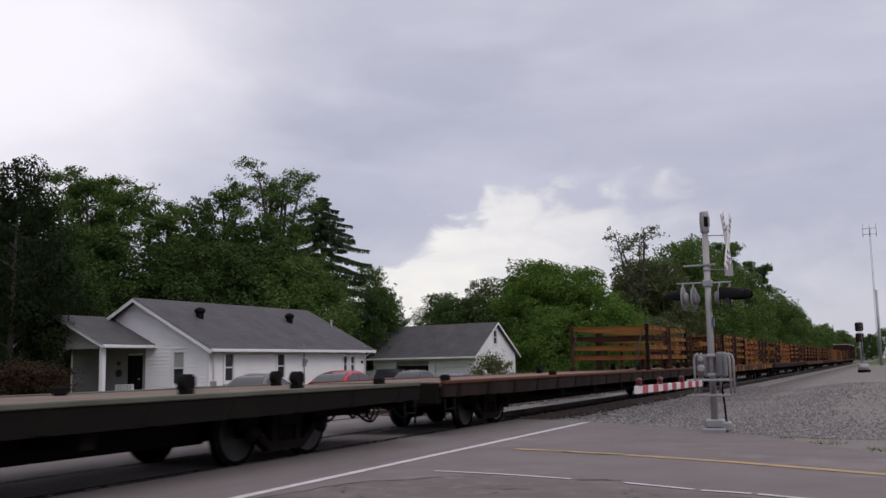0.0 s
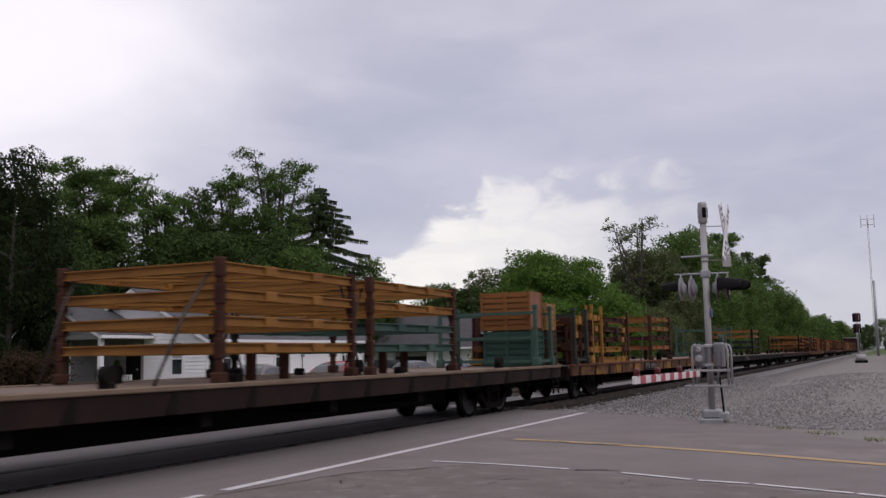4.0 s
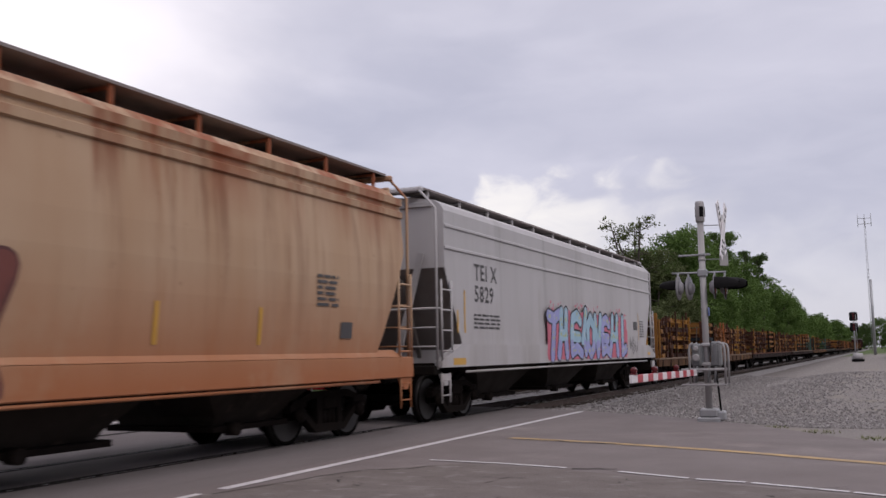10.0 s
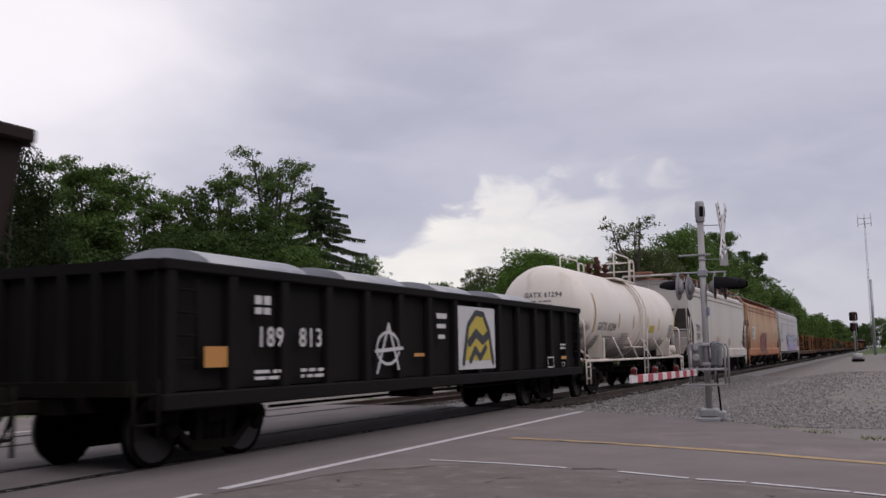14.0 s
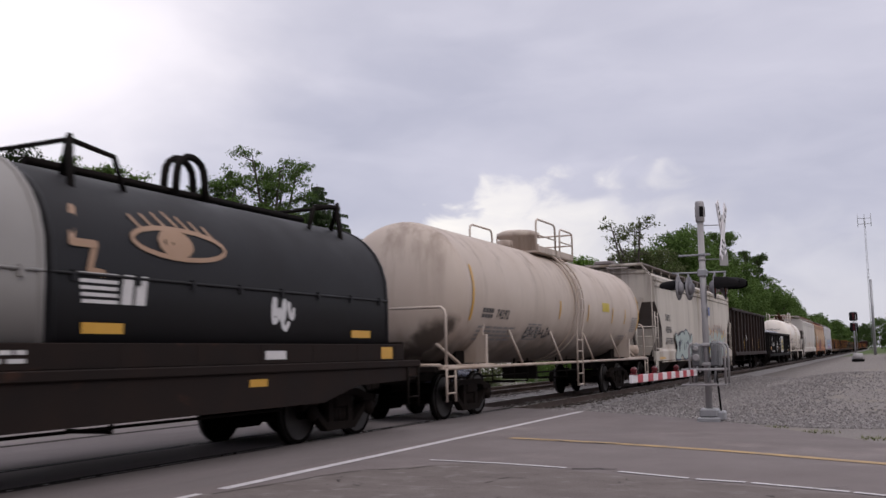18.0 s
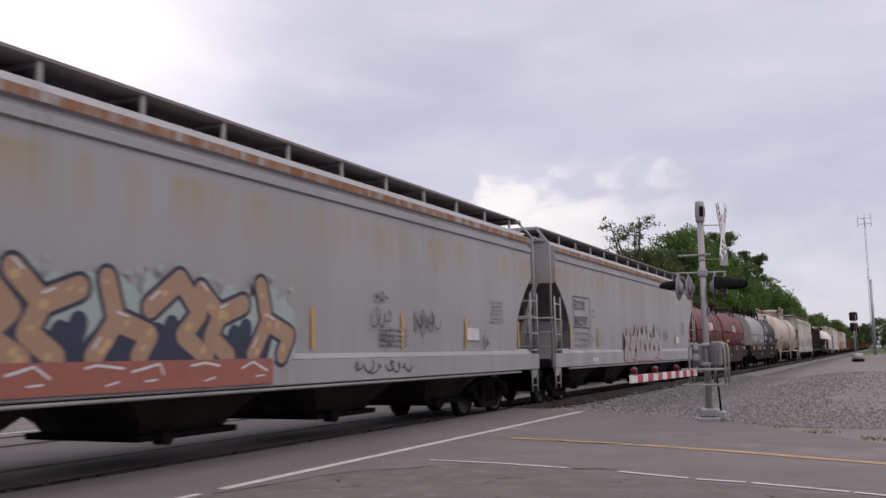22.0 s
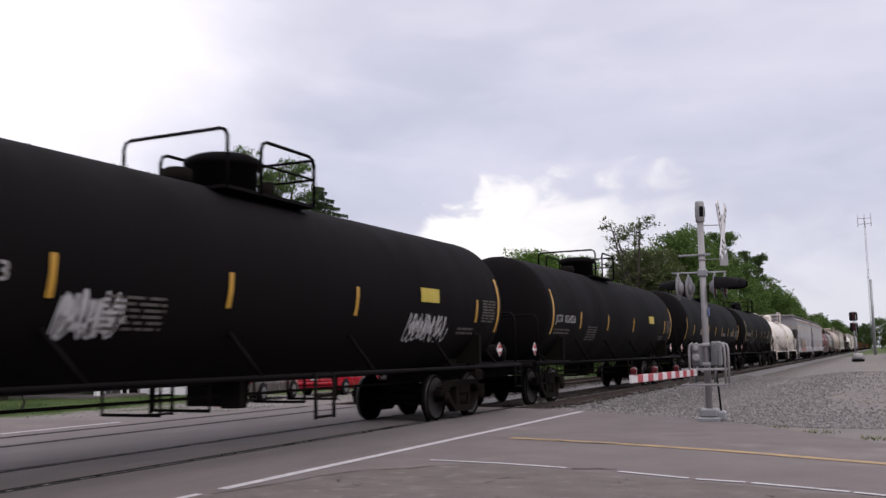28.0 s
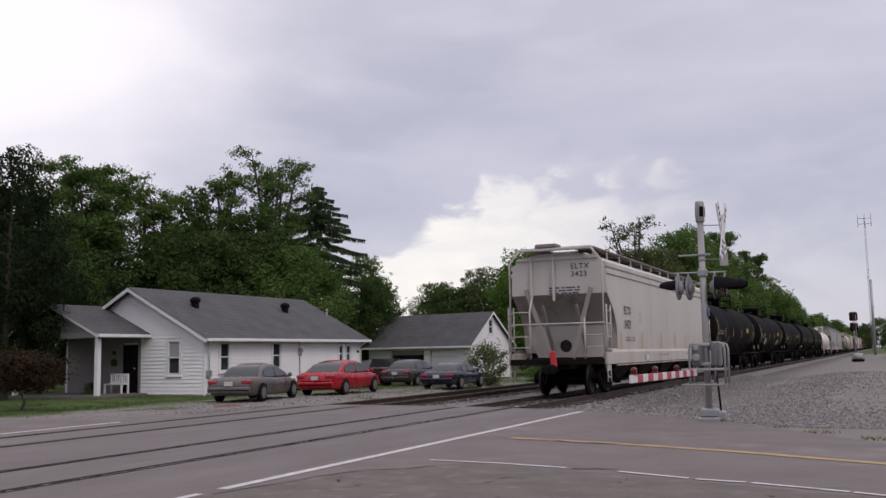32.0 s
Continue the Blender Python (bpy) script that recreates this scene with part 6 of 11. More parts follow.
    for s in (1, -1):
        for sx in (1, -1):
            ladder(st, sx * 1.48, s * (half - 0.08), s * (half - 0.48), 0.42, 1.12, 2, 0.018)
        st.tube([(-1.4, s * (half - 0.1), 1.24), (-1.4, s * (half - 0.1), 2.1), (-0.6, s * (half - 0.1), 2.1), (-0.6, s * (half - 0.1), 1.24)], 0.025, 6)
    st.tube([(0.9, -half + 3.5, 0.55), (0.9, half - 3.5, 0.55)], 0.02, 6)
    st.lathe([(-0.4, 0.20), (0.4, 0.20)], (0.55, 0.6, 0.78), "y", 12)
    for yy in (-1.8, 1.7):
        st.tube([(0.9, yy, 1.0), (0.9, yy, 0.5), (0.2, yy, 0.5)], 0.03, 6)
    part("brake_rigging", st, "under", car)
    for s in (1, -1):
        bogie(car, s * (half - 2.0))
    ends(car, half + 0.02)
    on_train(car, q)
    return car


# ---- gondolas ----
def gondola(label, q, half, paint, top, ribs, floor=1.10, slant=0.0, loads=()):
    car = thing("gondola", label, "railcar", "cars of the train")
    W = 1.42
    for sx in (1, -1):
        x0, x1 = sorted((sx * W, sx * (W - 0.05)))
        me = Mesh()
        me.add([(x, y, z) for x in (x0, x1) for y, z in ((-half, floor), (half, floor), (half + slant, top), (-half - slant, top))],
               [(3, 2, 1, 0), (4, 5, 6, 7), (0, 1, 5, 4), (1, 2, 6, 5), (2, 3, 7, 6), (3, 0, 4, 7)])
        part("side_wall", me, paint, car)
    for s in (1, -1):
        ya, yb = s * half, s * (half - 0.06)
        me = Mesh()
        me.add([(-W, ya, floor), (W, ya, floor), (W, ya + s * slant, top), (-W, ya + s * slant, top), (-W, yb, floor), (W, yb, floor), (W, yb + s * slant, top), (-W, yb + s * slant, top)],
               [(0, 1, 2, 3)[::-s], (4, 5, 6, 7)[::s]])
        part("end_wall", me, paint, car)
    part("floor_plate", Mesh().box(-W + 0.05, W - 0.05, -half, half, floor - 0.06, floor), paint, car)
    for i in range(ribs):
        y = -half + 0.15 + (2 * half - 0.3) * i / (ribs - 1)
        for sx in (1, -1):
            x0, x1 = sorted((sx * W, sx * (W + 0.13)))
            part("side_rib", Mesh().box(x0, x1, y - 0.09, y + 0.09, floor - 0.10, top - 0.06, 0.02), paint, car)
    for sx in (1, -1):
        x0, x1 = sorted((sx * (W - 0.04), sx * (W + 0.15)))
        part("top_chord", Mesh().box(x0, x1, -half - slant, half + slant, top - 0.12, top + 0.02, 0.02), paint, car)
        x0, x1 = sorted((sx * (W - 0.1), sx * (W + 0.16)))
        part("side_sill", Mesh().box(x0, x1, -half, half, floor - 0.22, floor - 0.02, 0.02), paint, car)
    for s in (1, -1):
        ch = Mesh().box(-W, W, s * (half + slant) - 0.08, s * (half + slant) + 0.08, top - 0.12, top + 0.015)
        part("end_chord", ch, paint, car)
        for k in range(5):
            x = -1.1 + k * 0.55
            ch = Mesh()
            ch.add([(x - 0.06, s * half, floor), (x + 0.06, s * half, floor), (x + 0.06, s * (half + slant), top - 0.1), (x - 0.06, s * (half + slant), top - 0.1),
                    (x - 0.06, s * (half + 0.10), floor), (x + 0.06, s * (half + 0.10), floor), (x + 0.06, s * (half + slant + 0.10), top - 0.1), (x - 0.06, s * (half + slant + 0.10), top - 0.1)],
                   [(4, 5, 6, 7), (0, 4, 7, 3), (1, 2, 6, 5)])
            part("end_rib", ch, paint, car)
    u = Mesh().box(-0.4, 0.4, -half - 0.4, half + 0.4, 0.70, floor - 0.05)
    for s in (1, -1):
        u.box(-1.4, 1.4, s * (half + 0.35) - 0.1, s * (half + 0.35) + 0.1, 0.92, 1.08)
        for sx in (1, -1):
            ladder(u, sx * 1.5, s * (half + 0.42), s * (half + 0.02), 0.42, 1.1, 2, 0.018)
            ladder(u, sx * (W + 0.1), s * (half - 0.22), s * (half - 0.62), 1.2, top - 0.2, 4, 0.016)
    u.tube([(0.9, -half + 3, 0.62), (0.9, half - 3, 0.62)], 0.022, 6)
    u.box(0.5, 1.1, -0.9, -0.2, 0.55, 0.95)
    part("underframe", u, "under", car)
    for s in (1, -1):
        bogie(car, s * (half - 1.6))
    ends(car, half + 0.40)
    on_train(car, q)
    for y0, y1, r, z in loads:
        ld = Mesh()
        pr = [(-r, 0.0)] + [(-r * math.cos(a), r * 0.42 * math.sin(a)) for a in (math.pi * k / 12 for k in range(1, 12))] + [(r, 0.0)]
        pr = pr[::-1]
        ld.rings([[(x, y, zz + z) for x, zz in pr] for y in (y0, y1)][::-1], True)
        ld.box(-r, r, y0, y1, floor, z)
        on_train(solid("load_cover", ld, "coil_load", "rounded pale metal cover over the gondola load", "cover", "covers in the gondola"), q)
    return car


# ---- flat cars ----
SILL_RIB, RIBS = {}, 18
WINCH = [Mesh().box(-0.09, 0.09, -0.08, 0.08, 0.895, 1.03, 0.03).data("tie_down_anchor"), Mesh().box(-0.10, 0.10, -0.06, 0.06, 0.895, 0.99, 0.02).lathe([(-0.07, 0.11), (0.07, 0.11)], (0, 0, 1.06), "x", 10).data("tie_down_winch")]


def flat_car(label, q, half, paint, number=None, deck="deck_top", patches=False, mark_y=-1.6, up=0.11, edge="deck_edge"):
    car = thing("flat_car", label, "railcar", "cars of the train")
    d = Mesh().box(-1.45, 1.45, -half, half, 0.80 + up, 0.90 + up, 0.012)
    part("deck", d, deck, car)
    s_ = Mesh()
    for sx in (1, -1):
        x0, x1 = sorted((sx * 1.42, sx * 1.50))
        y1, y2 = half - 3.6, half - 2.4
        s_.add([(x, y, z) for x in (x0, x1) for y, z in ((y_, z_ + up) for y_, z_ in ((-y1, 0.585), (y1, 0.585), (y2, 0.60), (half, 0.62), (half, 0.885), (-half, 0.885), (-half, 0.62), (-y2, 0.60)))],
               [tuple(range(8))[::-1], tuple(range(8, 16))] + [(k, (k + 1) % 8, 8 + (k + 1) % 8, 8 + k) for k in range(8)])
        x0, x1 = sorted((sx * 1.42, sx * 1.53))
        lip = Mesh().box(x0, x1, -half, half, 0.86 + up, 0.925 + up, 0.012)
        part("deck_edge", lip, edge, car)
    part("side_sill", s_, paint, car)
    rib = SILL_RIB.setdefault(paint, Mesh().plate([(-0.16, 0.60), (0.02, 0.60), (0.05, 0.86), (-0.02, 0.86)], 0.02, side_at(1.497, 0, 0)).data("sill_rib"))
    for k in range(RIBS):
        y = -half + 0.7 + (2 * half - 1.4) * k / (RIBS - 1)
        for turn in (0, 180):
            part("sill_rib", rib, "flat_black", car, m=pose(0, y, up, 0, 0, turn))
    u = Mesh().box(-0.5, 0.5, -half, half, 0.50, 0.80 + up).box(-0.5, 0.5, -half + 4.8, half - 4.8, 0.33, 0.50)
    for s in (1, -1):
        u.box(-1.4, 1.4, s * half - 0.1, s * half + 0.1, 0.60, 0.88 + up, 0.02)
    for yy in (-6, -3, 0, 3, 6):
        u.box(-1.35, 1.35, yy - 0.1, yy + 0.1, 0.50, 0.80 + up)
    part("centre_sill", u, "under", car)
    rng = random.Random(int(abs(q) * 7) + 3)
    for i in range(12):
        y = -half + 0.9 + (2 * half - 1.8) * i / 11 + rng.uniform(-0.3, 0.3)
        for x in (-1.08, 1.08):
            if rng.random() < 0.6:
                k = int(rng.random() < 0.4)
                part(("tie_down_anchor", "tie_down_winch")[k], WINCH[k], "flat_black", car, m=pose(x, y, up))
    if patches:
        for y in (-half + 3.4, -half + 0.5, half - 0.9, half - 4.4):
            for sx in (1, -1):
                put = flat_side(sx * 1.5185)
                vs = [put(y, 0.65 + up), put(y + 0.4, 0.65 + up), put(y + 0.4, 0.84 + up), put(y, 0.84 + up)]
                p = Mesh()
                p.add(vs, [(0, 1, 2, 3)[::sx]])
                part("reflector", p, "rusty_reflector", car)
    if number:
        nm = Mesh()
        put = flat_side(1.521)
        w = letters(nm, number, mark_y, 0.645 + up, 0.18, put)
        bg = Mesh()
        rect(bg, mark_y - 0.12, mark_y + 1.75, 0.60 + up, 0.87 + up, flat_side(1.5185))
        part("number_panel", bg, "flat_black", car)
        part("car_number", nm, "pale_stencil", car)
    for s in (1, -1):
        bogie(car, s * (half - 3.4))
    ends(car, half, 0.35)
    for s in (1, -1):
        for x in (0.45, -0.45):
            part("hose_loop", Mesh().tube([(x + 0.12 * math.sin(t * 3), s * (half - 0.7 + 1.15 * t), 0.70 - 0.36 * math.sin(math.pi * t)) for t in (i / 10 for i in range(11))], 0.024, 6), "black_paint", car)
        for sx in (1, -1):
            st = Mesh()
            ladder(st, sx * 1.46, s * (half - 0.1), s * (half - 0.5), 0.32, 0.58 + up, 1, 0.016)
            part("corner_step", st, "black_paint", car)
    on_train(car, q)
    return car


# ---- loads on the flat cars ----
def i_beam(me, a, b, h, w, t=0.018, up=(0, 0, 1)):
    """An I-beam from a to b: two flanges and a web."""
    a, b = Vector(a), Vector(b)
    d = (b - a).normalized()
    u = Vector(up)
    s = d.cross(u).normalized()
    u = s.cross(d)
    for c, hw, hh in ((u * (h / 2 - t / 2), w / 2, t / 2), (-u * (h / 2 - t / 2), w / 2, t / 2), (Vector((0, 0, 0)), t / 2, h / 2 - t)):
        vs = [p + c + s * (i * hw) + u * (j * hh) for p in (a, b) for i, j in ((-1, -1), (1, -1), (1, 1), (-1, 1))]
        me.add(vs, [(3, 2, 1, 0), (4, 5, 6, 7), (0, 1, 5, 4), (1, 2, 6, 5), (2, 3, 7, 6), (3, 0, 4, 7)])


def frame_stack(label, q0, q1, tiers, z0=1.03, dz=0.35, wide=1.38, seed=0, legs=0.37):
    """Steel transport frames on corner posts, one upon the other. tiers: materials from below."""
    st = thing("frame_stack", label, "steel frames", "stacked loads on the flat cars")
    L = (q1 - q0) / 2
    rng = random.Random(seed)
    top = z0 + legs + dz * (len(tiers) - 1) + 0.20
    for x in (-wide, wide):
        for y in (-L, L):
            post = Mesh().box(x - 0.045, x + 0.045, y - 0.045, y + 0.045, z0, top, 0.01)
            for k in range(len(tiers)):
                post.box(x - 0.062, x + 0.062, y - 0.062, y + 0.062, z0 + legs + dz * k - 0.06, z0 + legs + dz * k + 0.20, 0.012)
            post.box(x - 0.09, x + 0.09, y - 0.09, y + 0.09, z0, z0 + 0.14, 0.02)
            part("corner_post", post, rng.choice(("frame_rust", "frame_rust", "flat_black", "frame_rust")), st)
    for y in (-L * 0.2, L * 0.3):
        part("prop", Mesh().box(wide - 0.55, wide - 0.43, y - 0.06, y + 0.06, z0, z0 + legs + 0.03, 0.01), "frame_rust", st)
    for k, mat in enumerate(tiers):
        z = z0 + legs + dz * k
        f = Mesh()
        for x in (-wide, wide):
            i_beam(f, (x, -L, z + 0.08), (x, L, z + 0.08), 0.13, 0.09)
        for y in (-L, L):
            i_beam(f, (-wide, y, z + 0.08), (wide, y, z + 0.08), 0.13, 0.09)
        for y in (-L * 0.36, L * 0.36):
            i_beam(f, (-wide, y, z + 0.06), (wide, y, z + 0.06), 0.11, 0.07)
        i_beam(f, (-wide, -L, z + 0.05), (wide, L * 0.36, z + 0.05), 0.07, 0.05)
        for x in (-wide, wide):
            for y in (-L * 0.36, L * 0.36):
                f.box(x - 0.06, x + 0.06, y - 0.13, y + 0.13, z + 0.01, z + 0.15, 0.01)
        part("frame", f, mat, st)
    c = Mesh()
    for x in (-1.2, 1.2):
        for s in (1, -1):
            ya, yb = s * L * 0.95, s * (L + rng.uniform(0.5, 1.1))
            c = Mesh().tube([(x, ya, z0 + legs + dz * len(tiers) - 0.25), (x, (ya + yb) / 2, z0 + 0.9), (x, yb, z0)], 0.022, 5)
            part("tie_down_chain", c, "chain", st)
    on_train(st, (q0 + q1) / 2)
    return st


CROSSBEAM = {}


def rack_stack(label, q0, q1, tiers=5, main="frame_rust", accent="frame_yellow", z0=1.03, top=2.68, seed=0, stakes=4, lay=(), tall=()):
    """Rusty rack frames stacked close, with stub posts between. lay: tiers in the accent; tall: places of high stakes."""
    st = thing("rack_stack", label, "steel racks", "stacked loads on the flat cars")
    rng = random.Random(seed)
    L = (q1 - q0) / 2
    dz = (top - z0 - 0.10) / tiers
    for k in range(tiers):
        z = z0 + 0.08 + dz * k
        paint = accent if k in lay else main
        y0, y1 = -L + rng.uniform(0, 0.18), L - rng.uniform(0, 0.22)
        tilt = rng.uniform(-0.02, 0.02)
        spine = Mesh()
        i_beam(spine, (0.2, y0, z - tilt), (0.2, y1, z + tilt), 0.11, 0.10)
        rk = part("rack", spine, paint, st)
        for x in (-1.36, 1.36):
            f = Mesh()
            i_beam(f, (x, y0, z - tilt), (x, y1, z + tilt), 0.145, 0.10)
            part("long_beam", f, paint if rng.random() < 0.8 else main, rk)
            for y in (y0 + 0.5, y1 - 0.5):
                part("fork_pocket", Mesh().box(x - 0.06, x + 0.06, y - 0.16, y + 0.16, z - 0.08, z + 0.09, 0.01), main if rng.random() < 0.5 else accent, rk)
        if paint not in CROSSBEAM:
            CROSSBEAM[paint] = Mesh()
            i_beam(CROSSBEAM[paint], (-1.43, 0, 0), (1.43, 0, 0), 0.10, 0.12)
            CROSSBEAM[paint] = CROSSBEAM[paint].data("crossbeam")
        n = max(3, int(2 * L / 0.95))
        for i in range(n):
            y = y0 + 0.06 + (y1 - y0 - 0.12) * i / (n - 1) + (rng.uniform(-0.15, 0.15) if 0 < i < n - 1 else 0)
            part("crossbeam", CROSSBEAM[paint], paint, rk, m=pose(0, y, z + rng.uniform(-0.01, 0.05), rng.uniform(-6, 6)))
        for x in (-1.36, 1.36):
            for i in range(max(2, int(L * 0.9))):
                y = rng.uniform(y0, y1)
                w = rng.choice((0.03, 0.04, 0.06))
                part("stub_post", Mesh().box(x - w, x + w, y - w, y + w, z + 0.06, z + dz - 0.07 if k < tiers - 1 else z + rng.uniform(0.10, 0.16), 0.006), main if rng.random() < 0.8 else accent, rk)
        for _ in range(int(L * 0.5)):
            x, y = rng.uniform(-1.2, 0.9), rng.uniform(-L + 0.3, L - 0.3)
            part("bracket", Mesh().box(x - 0.22, x + 0.22, y - 0.10, y + 0.10, z + 0.04, z + rng.uniform(0.09, 0.2), 0.01), main, rk)
    # end frames: blocks between the tiers and posts that stand a little over the top
    paints = (main, main, "frame_worn", "frame_rust", accent)
    for y in (-L + 0.05, L - 0.05):
        for x in (-1.30, -0.62, 0.10, 0.72, 1.30):
            h = top + rng.uniform(-0.30, 0.10)
            w = rng.choice((0.035, 0.045, 0.06))
            part("end_post", Mesh().box(x - w, x + w, y - w, y + w, z0, h, 0.008), rng.choice(paints), st)
            for k in range(tiers):
                if rng.random() < 0.55:
                    z = z0 + 0.08 + dz * k
                    part("end_block", Mesh().box(x - 0.15, x + 0.15, y - 0.07, y + 0.07, z - 0.07, z + rng.uniform(0.05, 0.14), 0.012), rng.choice(paints), st)
    for k in range(tiers):
        z = z0 + 0.10 + dz * k
        for _ in range(int(L * 1.4)):
            y, x = rng.uniform(-L, L), rng.choice((1.37, 1.37, -1.37))
            w = rng.uniform(0.07, 0.20)
            part("side_block", Mesh().box(x - 0.09, x + 0.09, y - w, y + w, z - 0.08, z + rng.uniform(0.02, 0.16), 0.012), rng.choice(paints), st)
    for i in range(stakes):
        y = -L * 0.94 + 1.88 * L * i / max(1, stakes - 1) + (rng.uniform(-0.25, 0.25) if 0 < i < stakes - 1 else 0)
        for x in (-1.425, 1.425):
            h = top + rng.uniform(-0.32, 0.02)
            up = Mesh().box(x - 0.03, x + 0.03, y - 0.035, y + 0.035, z0, h, 0.006)
            part("stake", up, main if rng.random() < 0.7 else accent, st)
    for y in tall:
        up = Mesh().box(1.38, 1.46, y - 0.045, y + 0.045, z0, top + 0.05, 0.01).box(1.36, 1.47, y - 0.09, y + 0.09, z0, z0 + 0.16, 0.01)
        part("stake", up, accent, st)
    on_train(st, (q0 + q1) / 2)
    return st


def crate(label, q, x0, x1, y0, y1, z0, z1, mat, slats=True, side=None):
    ob = thing("crate", label, "crate", "crates on the flat cars")
    part("inner_box", Mesh().box(x0 + 0.03, x1 - 0.03, y0 + 0.03, y1 - 0.03, z0, z1 - 0.02), mat, ob)
    if slats:
        n = max(3, int((z1 - z0) / 0.13))
        for k in range(n):
            a = z0 + (z1 - z0) * k / n
            b = a + (z1 - z0) / n * 0.72
            for box in ((x0, x1, y0, y0 + 0.03), (x0, x1, y1 - 0.03, y1), (x0, x0 + 0.03, y0 + 0.031, y1 - 0.031), (x1 - 0.03, x1, y0 + 0.031, y1 - 0.031)):
                if not (side and box[0] > x0 + 0.1):
                    part("slat", Mesh().box(*box, a, b), mat, ob)
    if side:
        part("side_sheet", Mesh().box(x1 - 0.03, x1, y0 + 0.031, y1 - 0.031, z0 + 0.05, z1 - 0.01), side, ob, "weathered plywood sheet")
    for x in (x0 - 0.015, x1 - 0.055):
        for y in (y0 - 0.015, y1 - 0.055):
            part("corner_batten", Mesh().box(x, x + 0.07, y, y + 0.07, z0, z1), mat, ob)
    for y in ((y0 + y1) / 2,) if y1 - y0 > 1.5 else ():
        part("batten", Mesh().box(x1 - 0.01, x1 + 0.015, y - 0.05, y + 0.05, z0, z1), mat, ob)
    if slats and x1 - x0 > 1.1:
        xm = (x0 + x1) / 2
        part("batten", Mesh().box(xm - 0.05, xm + 0.05, y0 - 0.02, y0 + 0.01, z0, z1), mat, ob)
    on_train(ob, q)
    return ob


def stake_rack(label, q, half=1.1, top=2.62, z0=1.03, reel=False, inner=True, mat="rack_green", x1=1.30):
    """Green rack of upright stakes and cross bars."""
    ob = thing("stake_rack", label, "rack", "green racks on the flat cars")
    for x in (-1.30, x1):
        for y in (-half, -half / 3, half / 3, half) if inner else (-half, half):
            p = Mesh().box(x - 0.045, x + 0.045, y - 0.045, y + 0.045, z0, top, 0.01)
            p.box(x - 0.06, x + 0.06, y - 0.06, y + 0.06, top - 0.08, top + 0.02, 0.012)
            p.box(x - 0.09, x + 0.09, y - 0.09, y + 0.09, z0, z0 + 0.20, 0.02)
            part("stake", p, mat, ob)
    for z in (z0 + 0.12, z0 + 0.70, top - 0.18):
        for x in (-1.30, x1):
            if inner or x < 0 or z < z0 + 0.2:
                part("cross_bar", Mesh().box(x - 0.03, x + 0.03, -half, half, z - 0.035, z + 0.035), mat, ob)
        for y in (-half, half):
            part("cross_bar", Mesh().box(-1.27, x1 - 0.03, y - 0.03, y + 0.03, z - 0.035, z + 0.035), mat, ob)
    if reel:
        r = Mesh().lathe([(-0.10, 0.02), (-0.10, 0.26), (0.10, 0.26), (0.10, 0.02)], (1.0, -half + 0.45, z0 + 0.9), "x", 14)
        r.lathe([(-0.13, 0.02), (-0.13, 0.30), (-0.10, 0.30), (-0.10, 0.02)], (1.0, -half + 0.45, z0 + 0.9), "x", 14)
        part("winch_reel", r, mat, ob)
    on_train(ob, q)
    return ob


